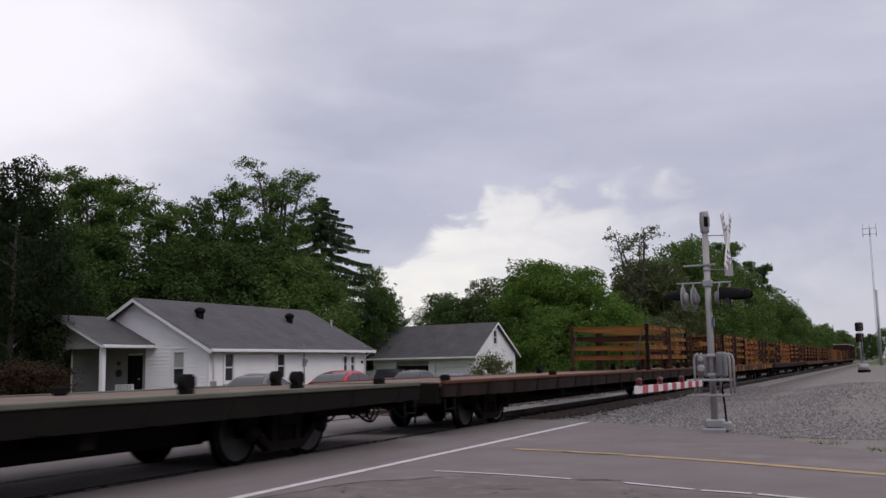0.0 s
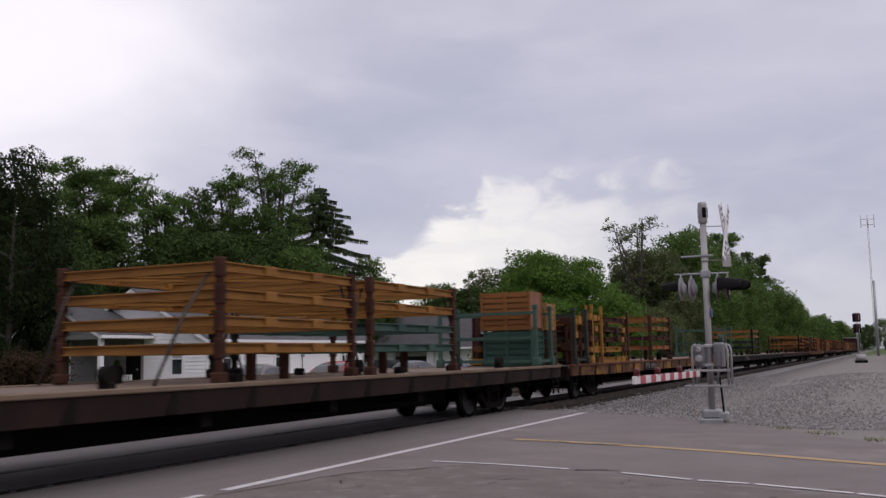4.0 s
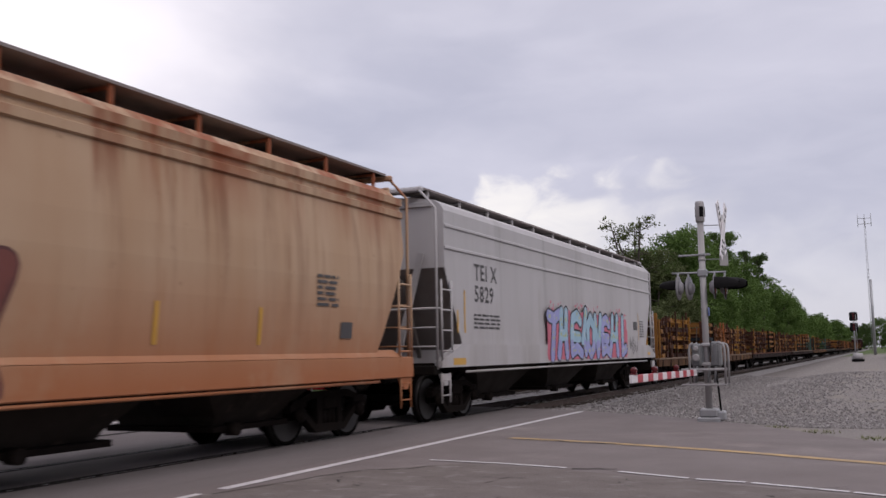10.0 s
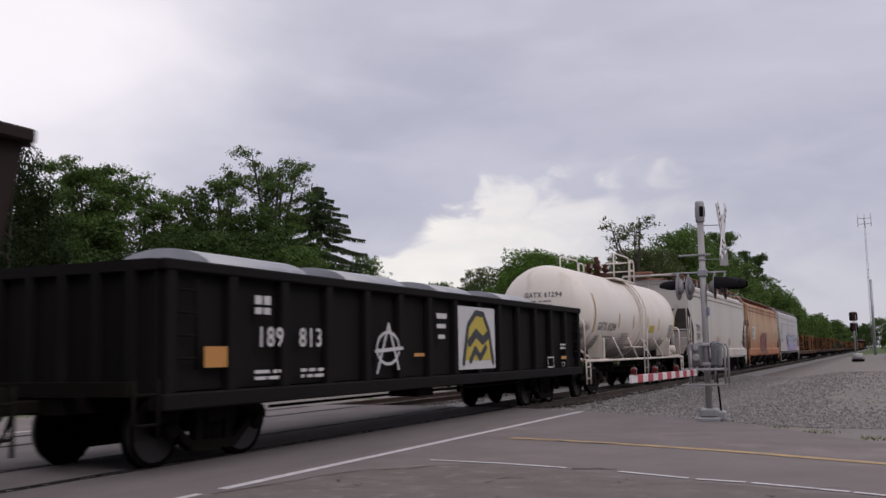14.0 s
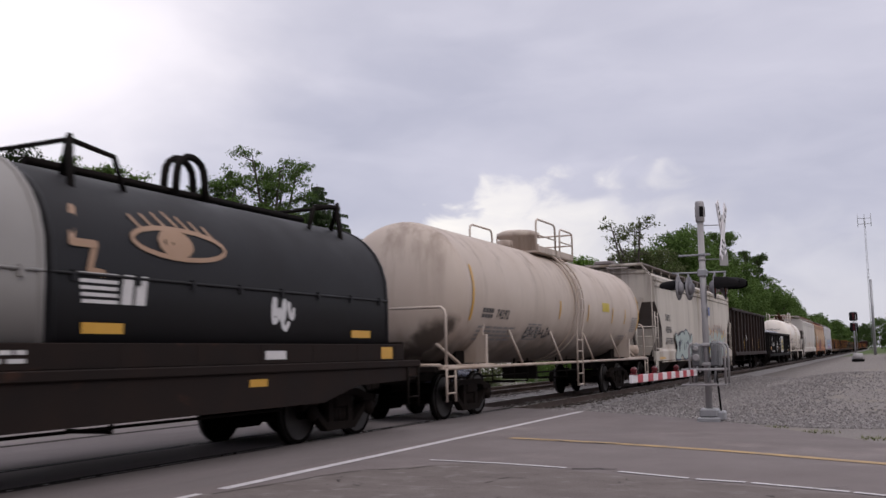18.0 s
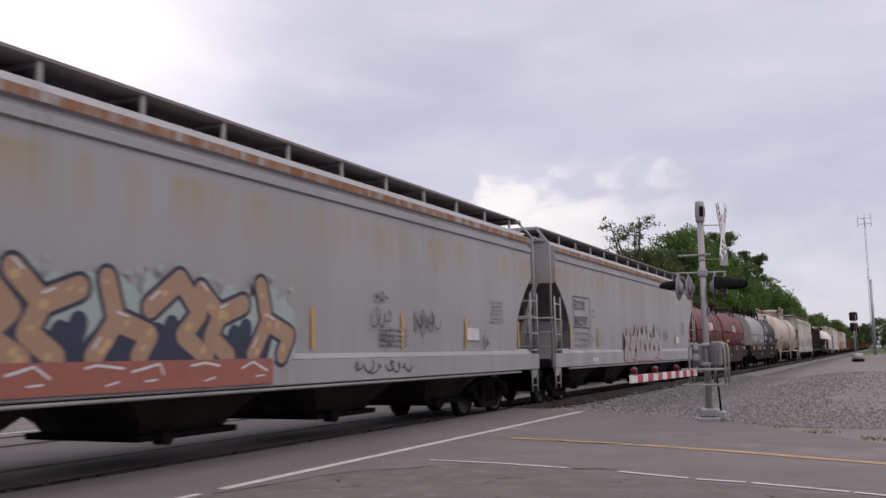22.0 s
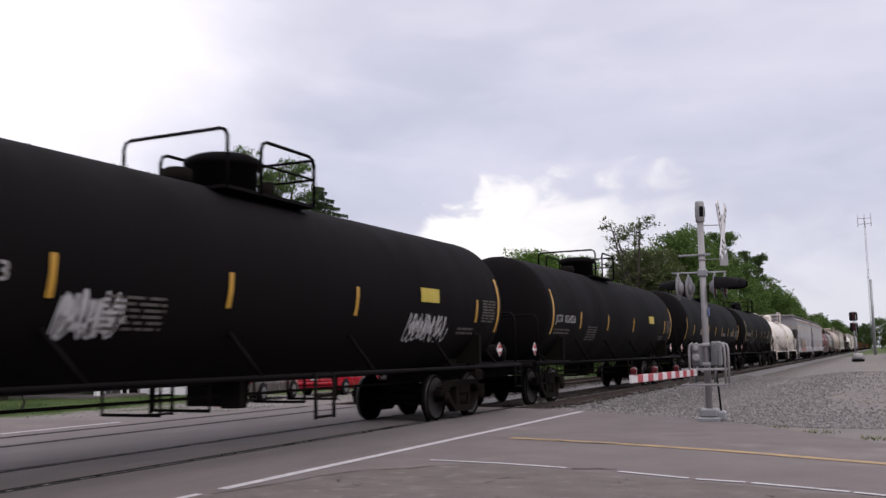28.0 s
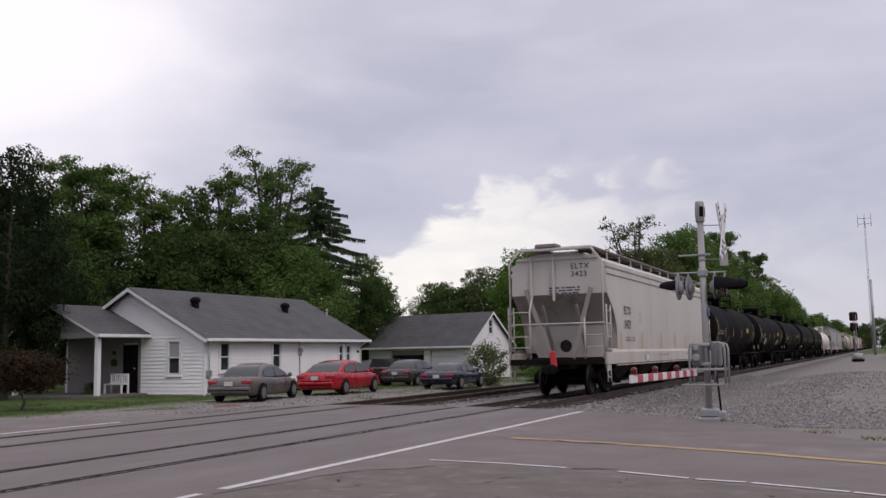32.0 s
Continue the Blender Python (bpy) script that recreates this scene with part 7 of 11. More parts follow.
# ---- the train, front to rear ----
def flats():
    h = 13.55
    rng = random.Random(11)
    # far ahead
    for k in range(6):
        q = 29.45 + 28.3 * (k + 1)
        flat_car("long brown flat car loaded with steel frames", q, h, "flat_brown" if k % 2 else "flat_yellow", patches=False)
        y = q - 12.8
        i = 0
        while y < q + 10.5:
            n = rng.uniform(3.2, 6.0)
            if rng.random() < 0.5:
                frame_stack("stack of yellow steel frames on a flat car", y, y + 3.3, [rng.choice(("frame_yellow", "frame_orange", "frame_yellow")) for _ in range(4)], seed=k * 10 + i)
                n = 3.3
            else:
                rack_stack("rusty steel racks stacked on a flat car", y, y + n, main=rng.choice(("frame_rust", "frame_rust", "frame_orange")), seed=k * 10 + i, lay=(rng.randint(0, 4),))
            y += n + rng.uniform(0.3, 1.2)
            i += 1
    # brown flat with one tall stack of orange frames
    flat_car("rusty brown flat car, mostly empty, at the crossing", 29.75, h, "flat_brown")
    frame_stack("tall stack of orange steel frames", 33.4, 36.7, ["frame_orange", "frame_yellow", "frame_rust", "frame_yellow"], seed=1)
    frame_stack("stack of orange steel frames behind another", 37.1, 40.4, ["frame_yellow", "frame_orange", "frame_yellow", "frame_yellow"], seed=2)
    # black flat with a stack of frames, blue below
    flat_car("black flat car with worn pale deck", 1.6, h, "flat_black", "BTCX4204", mark_y=-7.25, edge="deck_edge_green")
    frame_stack("stack of yellow frames over dark blue frames", -1.46, 1.84, ["frame_blue", "frame_blue", "frame_yellow", "frame_yellow"], seed=3)
    stake_rack("empty green stake rack with a winch reel", -10.9, 1.0, reel=True, inner=False)
    # yellow flat
    flat_car("yellow and rust flat car with chained loads", -26.3, h, "flat_yellow", "FTTX  940544", mark_y=-5.2)
    frame_stack("stack of faded yellow steel frames", -30.0, -26.75, ["frame_orange", "frame_rust", "frame_yellow", "frame_yellow"], seed=4)
    rack_stack("dark rusty racks, yellow at the foot", -37.75, -33.35, seed=5, top=2.66, lay=(0, 1), stakes=2, accent="rack_yellow", tall=(-2.05, -1.05))
    rack_stack("short rusty racks with yellow upper beams", -39.7, -38.05, seed=6, tiers=4, top=2.55, main="frame_rust", accent="rack_yellow", lay=(3,), stakes=2)
    stake_rack("dark green stake rack round short racks", -39.0, 0.56, 2.52, inner=False, mat="rack_dark_green", x1=1.49)
    # crates and green covered pallets
    flat_car("brown flat car carrying crates and green racks", -54.6, 13.75, "flat_brown", edge="deck_edge_pale")
    stake_rack("green stake rack round the crates", -41.55, 0.56, 2.52, inner=False)
    crate("slatted green timber box in a stake rack", -41.5, -0.15, 1.12, -0.45, 0.46, 1.03, 1.92, "tarp_green")
    crate("slatted orange timber crate on a green box", -41.5, -0.2, 1.1, -0.46, 0.47, 1.93, 2.90, "crate_orange", True, "crate_ply")
    crate("dark slatted timber crate on a flat car", -40.25, -0.6, 1.1, -0.3, 0.32, 1.03, 1.93, "crate_dark")
    crate("pale tan crate on a dark slatted crate", -40.25, -0.4, 1.08, -0.33, 0.33, 1.94, 2.66, "crate_wood")
    frame_stack("stack of green and yellow frames", -50.5, -47.2, ["rack_green", "rack_green", "frame_yellow", "frame_yellow"], seed=7)
    frame_stack("stack of yellow steel frames", -54.4, -51.1, ["frame_yellow"] * 4, seed=8)
    frame_stack("stack of yellow steel frames, slightly rusty", -61.6, -58.3, ["frame_orange", "frame_yellow", "frame_yellow", "frame_rust"], seed=9)
    rack_stack("rusty racks with yellow stakes", -68.2, -62.6, seed=10, lay=(1,), stakes=5)
    # loaded brown flat
    flat_car("rusty flat car packed with racks and frames", -83.55, h, "flat_brown")
    rack_stack("dark rusty racks with upright stakes", -76.9, -70.6, seed=12, lay=(3,), stakes=5)
    rack_stack("dark rusty racks with yellow brackets", -82.9, -77.5, seed=13, lay=(1,), stakes=5)
    frame_stack("stack of orange and yellow steel frames", -86.66, -83.44, ["frame_yellow", "frame_yellow", "frame_orange", "frame_yellow"], seed=14)
    rack_stack("rusty racks, yellow at the foot", -95.8, -89.4, seed=15, lay=(0, 1), stakes=5)
    crate("yellow box crate under a timber crate", -98.35, 0.0, 1.15, -0.42, 0.45, 1.03, 1.95, "crate_yellow", False)
    crate("slatted timber crate on a yellow box", -98.4, -0.1, 1.1, -0.42, 0.40, 1.96, 2.58, "crate_wood")
    # last flat
    flat_car("yellow flat car packed with racks and frames", -111.5, h, "flat_ochre", "FTTX  978112", mark_y=-7.47, edge="deck_edge_pale")
    rack_stack("dark rusty racks with many stakes", -106.1, -100.0, seed=16, top=2.62, stakes=4, tall=(0.0,))
    rack_stack("rusty racks with orange stakes", -111.5, -106.35, seed=17, main="frame_worn", accent="frame_orange", top=2.66, lay=(4,), stakes=4, tall=(-0.55, 0.42))
    frame_stack("stack of yellow frames over dark blue frames", -115.1, -111.8, ["frame_blue", "frame_blue", "frame_yellow", "frame_yellow"], seed=18)
    rack_stack("rusty racks with bright yellow tiers", -122.6, -118.2, seed=19, top=2.88, accent="rack_yellow", lay=(1, 2, 4), stakes=4)
    rack_stack("dark racks beside a crate", -124.5, -123.0, seed=20, stakes=2)
    crate("yellow box crate at the car's end", -125.0, -1.0, 1.0, -0.35, 0.35, 1.03, 1.85, "crate_yellow", False)
    crate("slatted timber crate at the car's end", -125.0, -1.0, 1.0, -0.35, 0.35, 1.86, 2.66, "crate_wood")
    # a box car far ahead of the flats
    for k in range(2):
        bx = thing("box_car", "dull red box car far along the line", "railcar", "cars of the train")
        b = Mesh().box(-1.5, 1.5, -8.2, 8.2, 1.05, 4.0, 0.05)
        for i in range(14):
            y = -7.6 + 15.2 * i / 13
            b.box(1.5, 1.56, y - 0.06, y + 0.06, 1.1, 3.9).box(-1.56, -1.5, y - 0.06, y + 0.06, 1.1, 3.9)
        part("body", b, "coil_red_dark", bx)
        rf = Mesh().box(-1.55, 1.55, -8.25, 8.25, 4.0, 4.12, 0.04)
        part("roof", rf, "hop_grey", bx)
        u = Mesh().box(-0.4, 0.4, -8.5, 8.5, 0.7, 1.05)
        part("centre_sill", u, "under", bx)
        for s in (1, -1):
            bogie(bx, s * 6.2)
        ends(bx, 8.3)
        on_train(bx, 29.45 + 28.3 * 6 + 14.2 + 9.2 + 18.0 * k)


flats()


# where the small tags stand on the last hopper: y from, y to, z from, z to, seed
SCRAWLS = ((1.7, 2.2, 2.2, 2.4, 3), (1.5, 2.5, 1.72, 2.15, 5), (1.9, 2.5, 1.45, 1.8, 9), (3.2, 4.2, 1.75, 2.15, 11), (1.0, 2.1, 1.02, 1.28, 15), (2.0, 3.0, 1.02, 1.26, 17), (6.3, 6.75, 1.35, 1.85, 18))


def hoppers():
    at = lambda x: (lambda lift: flat_side(x + lift))
    P = flat_side(1.537)
    S = flat_side(1.604)
    # 1: plain sided hopper with large sprayed letters
    c = covered_hopper("light grey covered hopper with blue sprayed letters", -135.2, 9.1, "hop_grey", "slab", bays=3, cut=0.9, straight=True)
    block_letters(c, [("T", -2.85, -2.0, 1.13, 2.43), ("H", -2.2, -1.2, 1.13, 2.46), ("E", -1.23, 0.03, 1.13, 2.42), ("L", -0.1, 0.6, 1.2, 2.46), ("O", 0.36, 1.32, 1.13, 2.38), ("V", 1.24, 2.0, 1.13, 2.42), ("E", 1.81, 2.96, 1.13, 2.38), ("H", 2.71, 4.07, 1.13, 2.45), ("I", 3.96, 4.96, 1.13, 2.42)],
                  at(1.601), "spray_blue", "spray_violet", "spray_black", "spray_pink", "spray_lime", 0.15, "pale blue sprayed block letters with black outline on pink", "spray_violet", 1.52)
    tg = Mesh()
    tag_scrawl(tg, 5.3, 6.6, 1.2, 1.85, at(1.601)(0.006), 21, 0.018, 6)
    part("dark_scrawl", tg, "black_mark", c, "dark scrawl that cannot be read")
    side_marks(c, [("owner_mark", "black_mark", lambda me: (letters(me, "TEI X", -7.35, 2.85, 0.34, P), letters(me, "5829", -7.35, 2.40, 0.34, P), small_print(me, -7.4, 2.1, 1.5, 4, P, 3), rect(me, 6.2, 6.75, 2.02, 2.3, P), small_print(me, 7.1, 2.3, 0.6, 7, P, 9))),
                   ("reflector", "reflector", lambda me: (reflectors(me, 9, P, [-7.9], 1.75, 2.6), reflectors(me, 9, P, [-8.25], 1.75, 2.2), reflectors(me, 9, P, [6.9], 1.7, 2.6), rect(me, 7.9, 8.3, 1.18, 1.28, S), rect(me, -8.6, -8.0, 1.12, 1.25, S)))])
    # 2: tan, rust stained
    c = covered_hopper("tan covered hopper with brown rust stains", -154.65, 9.15, "hop_tan", "ledge", "walkway", bulge=0.08, bays=4, end_mat="hop_tan", cylinder=True, cut=0.95, straight=True)
    R2 = lambda x: (lambda lift: (lambda u, w: (1.53 + 0.08 * math.sin(math.pi * min(1, max(0, (w - 1.3) / 2.4))) + 0.012 + lift if w > 1.3 else 1.61 + lift, u, w)))
    spray(c, -3.3, 0.55, 1.0, 2.35, R2(0), "spray_maroon", "spray_maroon_dark", None, 4, 9, label="maroon sprayed shapes over the rust", thick=0.035)
    P2 = R2(0)(0.004)
    side_marks(c, [("white_panel", "white_mark", lambda me: rect(me, -7.35, -6.1, 1.92, 2.72, P2, 4)),
                   ("owner_mark", "black_mark", lambda me: (letters(me, "ACFX", -7.26, 2.40, 0.22, R2(0)(0.009)), letters(me, "36973", -7.28, 2.02, 0.24, R2(0)(0.009)), rect(me, 6.7, 7.05, 1.6, 1.85, P2), small_print(me, 6.0, 2.5, 0.6, 6, P2, 4))),
                   ("reflector", "reflector", lambda me: reflectors(me, 9, P2, [-7.75, -5.45, -2.9, 0.0, 2.6, 4.6], 1.5, 2.0))])
    e2, e3 = Mesh(), Mesh()
    pe = lambda u, w: (u, -9.15 + 0.292, w)
    rect(e2, -0.9, 0.1, 3.55, 4.05, pe)
    part("white_panel", e2, "white_mark", c)
    pe = lambda u, w: (u, -9.15 + 0.286, w)
    letters(e3, "ACFX", -0.8, 3.83, 0.16, pe)
    letters(e3, "36973", -0.82, 3.60, 0.16, pe)
    part("end_lettering", e3, "black_mark", c)
    # 3: pale hopper
    c = covered_hopper("pale grey covered hopper with rusty roof walk", -174.2, 9.2, "hop_pale", "ledge", "walk_rust", bulge=0.03, bays=4, walk_up=0.08)
    P3 = flat_side(1.572)
    side_marks(c, [("owner_mark", "black_mark", lambda me: (letters(me, "TEIX", -7.3, 2.16, 0.30, P3), letters(me, "5898", -7.3, 1.78, 0.30, P3), small_print(me, -7.3, 1.60, 1.3, 2, P3, 5), outline_box(me, -6.2, -5.9, 2.02, 2.28, 0.02, P3), rect(me, 7.4, 7.7, 1.6, 1.85, P3), rect(me, -5.9, -5.65, 1.0, 1.18, S))),
                   ("reflector", "reflector", lambda me: reflectors(me, 9, P3, [-8.1, -5.35, -2.75, -0.15, 2.6, 6.2], 1.42, 1.98)),
                   ("faint_scrawl", "spray_tan", lambda me: (tag_scrawl(me, -1.9, -0.7, 1.5, 2.0, P3, 4, 0.03), tag_scrawl(me, 2.3, 3.0, 1.5, 1.9, P3, 8, 0.02)))])
    # 4: stained hopper
    c = covered_hopper("stained beige covered hopper with sprayed lettering", -244.75, 9.45, "hop_stain", "ledge", "walkway", bulge=0.03, bays=4)
    spray(c, -5.9, -2.4, 1.0, 2.05, at(1.61), "spray_teal", "spray_navy", None, 4, 21, label="pale green sprayed shapes with blue outline", thick=0.06)
    spray(c, 1.8, 7.2, 1.0, 2.35, at(1.61), "spray_teal", "spray_brick", "spray_sand", 6, 23, label="green sprayed shapes with brick outline", shapes=SPIKED, spots="spray_yellow")
    side_marks(c, [("owner_mark", "black_mark", lambda me: (letters(me, "SHPX", -7.5, 2.46, 0.25, P3), letters(me, "458981", -7.5, 2.00, 0.25, P3), small_print(me, -7.5, 1.75, 1.4, 3, P3, 6))),
                   ("reflector", "reflector", lambda me: rect(me, -8.9, -7.9, 1.0, 1.08, S))])
    # 5 and 6: blue-grey pair
    for q, no, seed, fill, line, y0, y1 in ((-320.15, "882597", 31, "spray_red", "spray_red", -1.4, 4.6), (-341.15, "882714", 33, "spray_tan", "spray_navy", -4.0, -0.2)):
        c = covered_hopper("blue grey covered hopper with a rusty top chord", q, 9.85, "hop_blue", "ledge", "walkway", chord="rust_band", bulge=0.03, bays=4, big_tank=True)
        if no == "882714":
            dark = Mesh()
            for k in range(22):
                u = -6.3 + 0.235 * k
                stroke(dark, [(u, 1.36), (u + 0.12, 1.62 + 0.12 * math.sin(k * 2.1))], 0.13, at(1.61)(0.0045), 5)
            part("paint_shade", dark, "spray_navy", c, "dark gaps of the sprayed piece")
            block_letters(c, [(g, -6.35 + 0.92 * k, -5.15 + 0.92 * k, 1.32, 2.20 + 0.08 * (k % 2)) for k, g in enumerate("rpqrpq")], at(1.61), "spray_tan", "spray_tan", "spray_navy", "spray_teal", "spray_sand", 0.125,
                          "tan angular sprayed shapes with dark outline on teal")
            base, shine = Mesh(), Mesh()
            for k in range(6):
                u = -6.4 + 0.88 * k
                rect(base, u, u + 0.88, 0.985, 1.32, at(1.61)(0.014))
                stroke(shine, [(u + 0.1 * (k % 3), 1.25 - 0.05 * (k % 2)), (u + 0.35 + 0.08 * (k % 2), 1.28), (u + 0.5 + 0.12 * (k % 3), 1.24 - 0.08 * (k % 2))], 0.016, at(1.61)(0.0165), 4)
                stroke(shine, [(u + 0.2 + 0.15 * (k % 3), 1.06 + 0.03 * (k % 2)), (u + 0.38 + 0.15 * (k % 3), 1.10)], 0.012, at(1.61)(0.0165), 4)
            part("paint_base", base, "spray_brick", c, "brick red base of the sprayed piece")
            part("paint_gleam", shine, "spray_white", c)
            sc = Mesh()
            for a, b, za, zb, sd in SCRAWLS:
                tag_scrawl(sc, a, b, za, zb, at(1.61)(0.006), sd, 0.012, 4)
            part("dark_scrawl", sc, "spray_navy", c, "small dark blue scrawls")
        else:
            spray(c, -2.9, 2.8, 1.03, 2.10, at(1.61), "spray_teal", "spray_red", None, 8, seed, label="thin red sprayed outlines with teal tops", shapes=SPIKED, thick=0.028, low="hop_blue", low_z=1.72)
        side_marks(c, [("owner_mark", "black_mark", lambda me: (outline_box(me, -8.2, -6.6, 1.98, 2.85, 0.035, P3), letters(me, "ECUX", -8.08, 2.48, 0.26, P3), letters(me, no, -8.08, 2.05, 0.26, P3), outline_box(me, -6.36, -6.12, 2.3, 2.52, 0.02, P3))),
                       ("small_lettering", "grey_mark", lambda me: (small_print(me, -8.1, 1.82, 1.5, 3, P3, 7, 0.05, 0.16), small_print(me, 6.9, 2.4, 0.7, 6, P3, 8), small_print(me, 2.0, 1.75, 1.0, 4, P3, 2))),
                       ("reflector", "reflector", lambda me: reflectors(me, 9, P3, [-8.5, -5.85, -0.1, 2.75, 5.5, 8.5], 1.45, 2.05, 0.08)),
                       ("white_panel", "white_mark", lambda me: (rect(me, 5.6, 6.2, 1.6, 1.85, P3), rect(me, -6.5, -6.3, 1.04, 1.16, S), rect(me, -6.2, -6.0, 1.04, 1.16, S))),
                       ("dark_scrawl", "grey_mark", lambda me: (tag_scrawl(me, 3.2, 4.2, 1.65, 2.15, P3, seed, 0.02, 6), tag_scrawl(me, -8.0, -5.2, 1.45, 2.0, P3, seed + 1, 0.012, 7)))])
        end = Mesh()
        put = lambda u, w: (u, -9.85 + 0.295, w)
        small_print(end, -1.2, 3.6, 0.7, 6, put, 4)
        part("end_lettering", end, "grey_mark", c)
    # 7: the last car
    c = covered_hopper("pale covered hopper with a red end marker, last in the train", -476.1, 9.35, "hop_pale", "ledge", "walkway", bulge=0.03, bays=4, end_mat="slope_pale")
    side_marks(c, [("owner_mark", "black_mark", lambda me: (letters(me, "ELTX", -7.12, 2.52, 0.26, P3), letters(me, "3423", -7.12, 2.06, 0.28, P3), outline_box(me, -5.0, -4.7, 2.3, 2.6, 0.02, P3), rect(me, 7.6, 7.85, 1.6, 1.85, P3))),
                   ("small_lettering", "grey_mark", lambda me: (small_print(me, -6.9, 1.75, 0.6, 2, P3, 7), small_print(me, -6.1, 1.75, 0.4, 2, P3, 8), small_print(me, -2.5, 1.15, 2.0, 1, S, 3), small_print(me, 3.0, 1.15, 1.2, 1, S, 4), rect(me, -4.6, -4.35, 1.02, 1.18, S))),
                   ("pale_label", "gate_white", lambda me: (rect(me, -4.3, -4.15, 1.02, 1.18, S), rect(me, -4.1, -3.95, 1.02, 1.18, S))),
                   ("reflector", "reflector", lambda me: reflectors(me, 9, P3, [-7.6, -4.7, -1.6, 1.0, 3.2, 6.2], 1.42, 1.95))])
    mk = Mesh().box(-0.10, 0.10, -0.06, 0.02, 0.75, 1.25, 0.03)
    part("end_marker", mk, "red_flag", c, "red end of train marker", pose(0.08, -9.35 - 0.30, 0.12, 0, -6, 0))
    e = Mesh()
    put = lambda u, w: (u, -9.35 + 0.292, w)
    letters(e, "ELTX", 0.42, 3.90, 0.17, put)
    letters(e, "3423", 0.42, 3.66, 0.17, put)
    small_print(e, -0.3, 3.3, 1.0, 4, put, 2)
    part("end_lettering", e, "black_mark", c)


hoppers()


def tanks():
    def head_marks(c, R, zc, half, txt):
        """The number again on the dished end."""
        ye, hd = half - 0.55 - R * 0.42, R * 0.42
        put = lambda u, w: (u, -ye - hd * math.sqrt(max(0.0, 1 - (u * u + (w - zc) ** 2) / (R * R))) - 0.012, w)
        me = Mesh()
        letters(me, txt, -0.5, zc + 0.45, 0.15, put, 0.9)
        part("end_number", me, "black_mark", c)
        me = Mesh()
        small_print(me, -0.45, zc + 0.30, 0.8, 2, put, 2, 0.05, 0.12)
        part("small_lettering", me, "grey_mark", c)
        part("step_board", Mesh().box(R * 0.80, 1.48, -1.43, 0.38, 1.44, 1.475, 0.008), "tank_white", c)
        part("step_bracket", Mesh().box(R * 0.7, 1.40, -1.0, -0.96, 1.38, 1.44), "tank_white", c)

    def marks(c, R, zc, half, pts, no, code_y, mat, z=None, small=True, yellow=None, drop=0.0, code="", size=0.22):
        P = round_side(R, zc)
        z = z or zc + 0.25
        me = Mesh()
        w = letters(me, code, code_y, z, size, P) if code else code_bars(me, 4, code_y, z, size, P)
        letters(me, no, code_y + w + 0.16, z, size, P)
        part("owner_mark", me, mat, c)
        if small:
            s = Mesh()
            small_print(s, code_y, z - 0.22, 2.2 if mat == "black_mark" else 1.3, 4 if mat == "black_mark" else 2, P, 3)
            small_print(s, code_y + 3.0, z - 0.1, 1.0, 6, P, 5, 0.035, 0.07)
            small_print(s, half - 2.2, z + 0.3, 0.7, 8, P, 6, 0.035, 0.06)
            small_print(s, half - 3.3, z - 0.3, 0.8, 2, P, 7)
            part("small_lettering", s, "grey_mark" if mat == "black_mark" else "worn_mark", c)
        r = Mesh()
        for y in pts:
            rect(r, y, y + 0.09, zc - 0.42, zc + 0.04, P, 6)
        for y in (-half + 1.35, half - 1.35):
            rect(r, y, y + 0.10, zc - 0.60, zc + 0.55, P, 10)
        part("reflector", r, "reflector", c)
        if yellow:
            y_ = Mesh()
            rect(y_, yellow, yellow + 0.78, zc - 0.10 - drop, zc + 0.16 - drop, P, 4)
            part("yellow_panel", y_, "spray_yellow", c)
        return P
    c = tank_car("white tank car with a rusty valve cluster on top", -191.65, 7.1, 1.44, 2.50, "tank_white", dome="valves")
    marks(c, 1.44, 2.50, 7.1, [-2.94, -1.0, 1.12, 2.98], "61294", -5.3, "black_mark", 1.98, yellow=1.5, drop=0.42, code="GATX", size=0.235)
    head_marks(c, 1.44, 2.50, 7.1, "GATX 61294")
    c = tank_car("stained cream tank car with a scrawled tag", -263.75, 8.55, 1.52, 2.62, "tank_cream", dome="manway")
    P = marks(c, 1.52, 2.62, 8.55, [-1.4, 1.2, 3.85, 5.4], "74292", -6.55, "black_mark", 2.10, yellow=2.7, size=0.2)
    t = Mesh()
    tag_scrawl(t, -3.7, -1.5, 1.68, 1.98, P, 6, 0.022, 8)
    part("dark_scrawl", t, "black_mark", c, "dark scrawl that cannot be read")
    c = tank_car("white tank car with a small round dome", -361.8, 9.55, 1.36, 2.30, "tank_white", dome="small", dome_y=-0.35)
    P = marks(c, 1.36, 2.30, 9.55, [-5.57, -2.43, 1.6, 5.25], "124101", -7.9, "black_mark", 2.03, yellow=1.75, code="FURX", size=0.25)
    head_marks(c, 1.36, 2.30, 9.55, "FURX 124101")
    t = Mesh()
    tag_scrawl(t, 3.2, 4.9, 1.70, 1.95, P, 16, 0.013, 8)
    tag_scrawl(t, 3.0, 4.7, 1.68, 1.90, P, 26, 0.013, 7)
    part("green_scrawl", t, "spray_yellow", c, "faint yellow green scrawl")
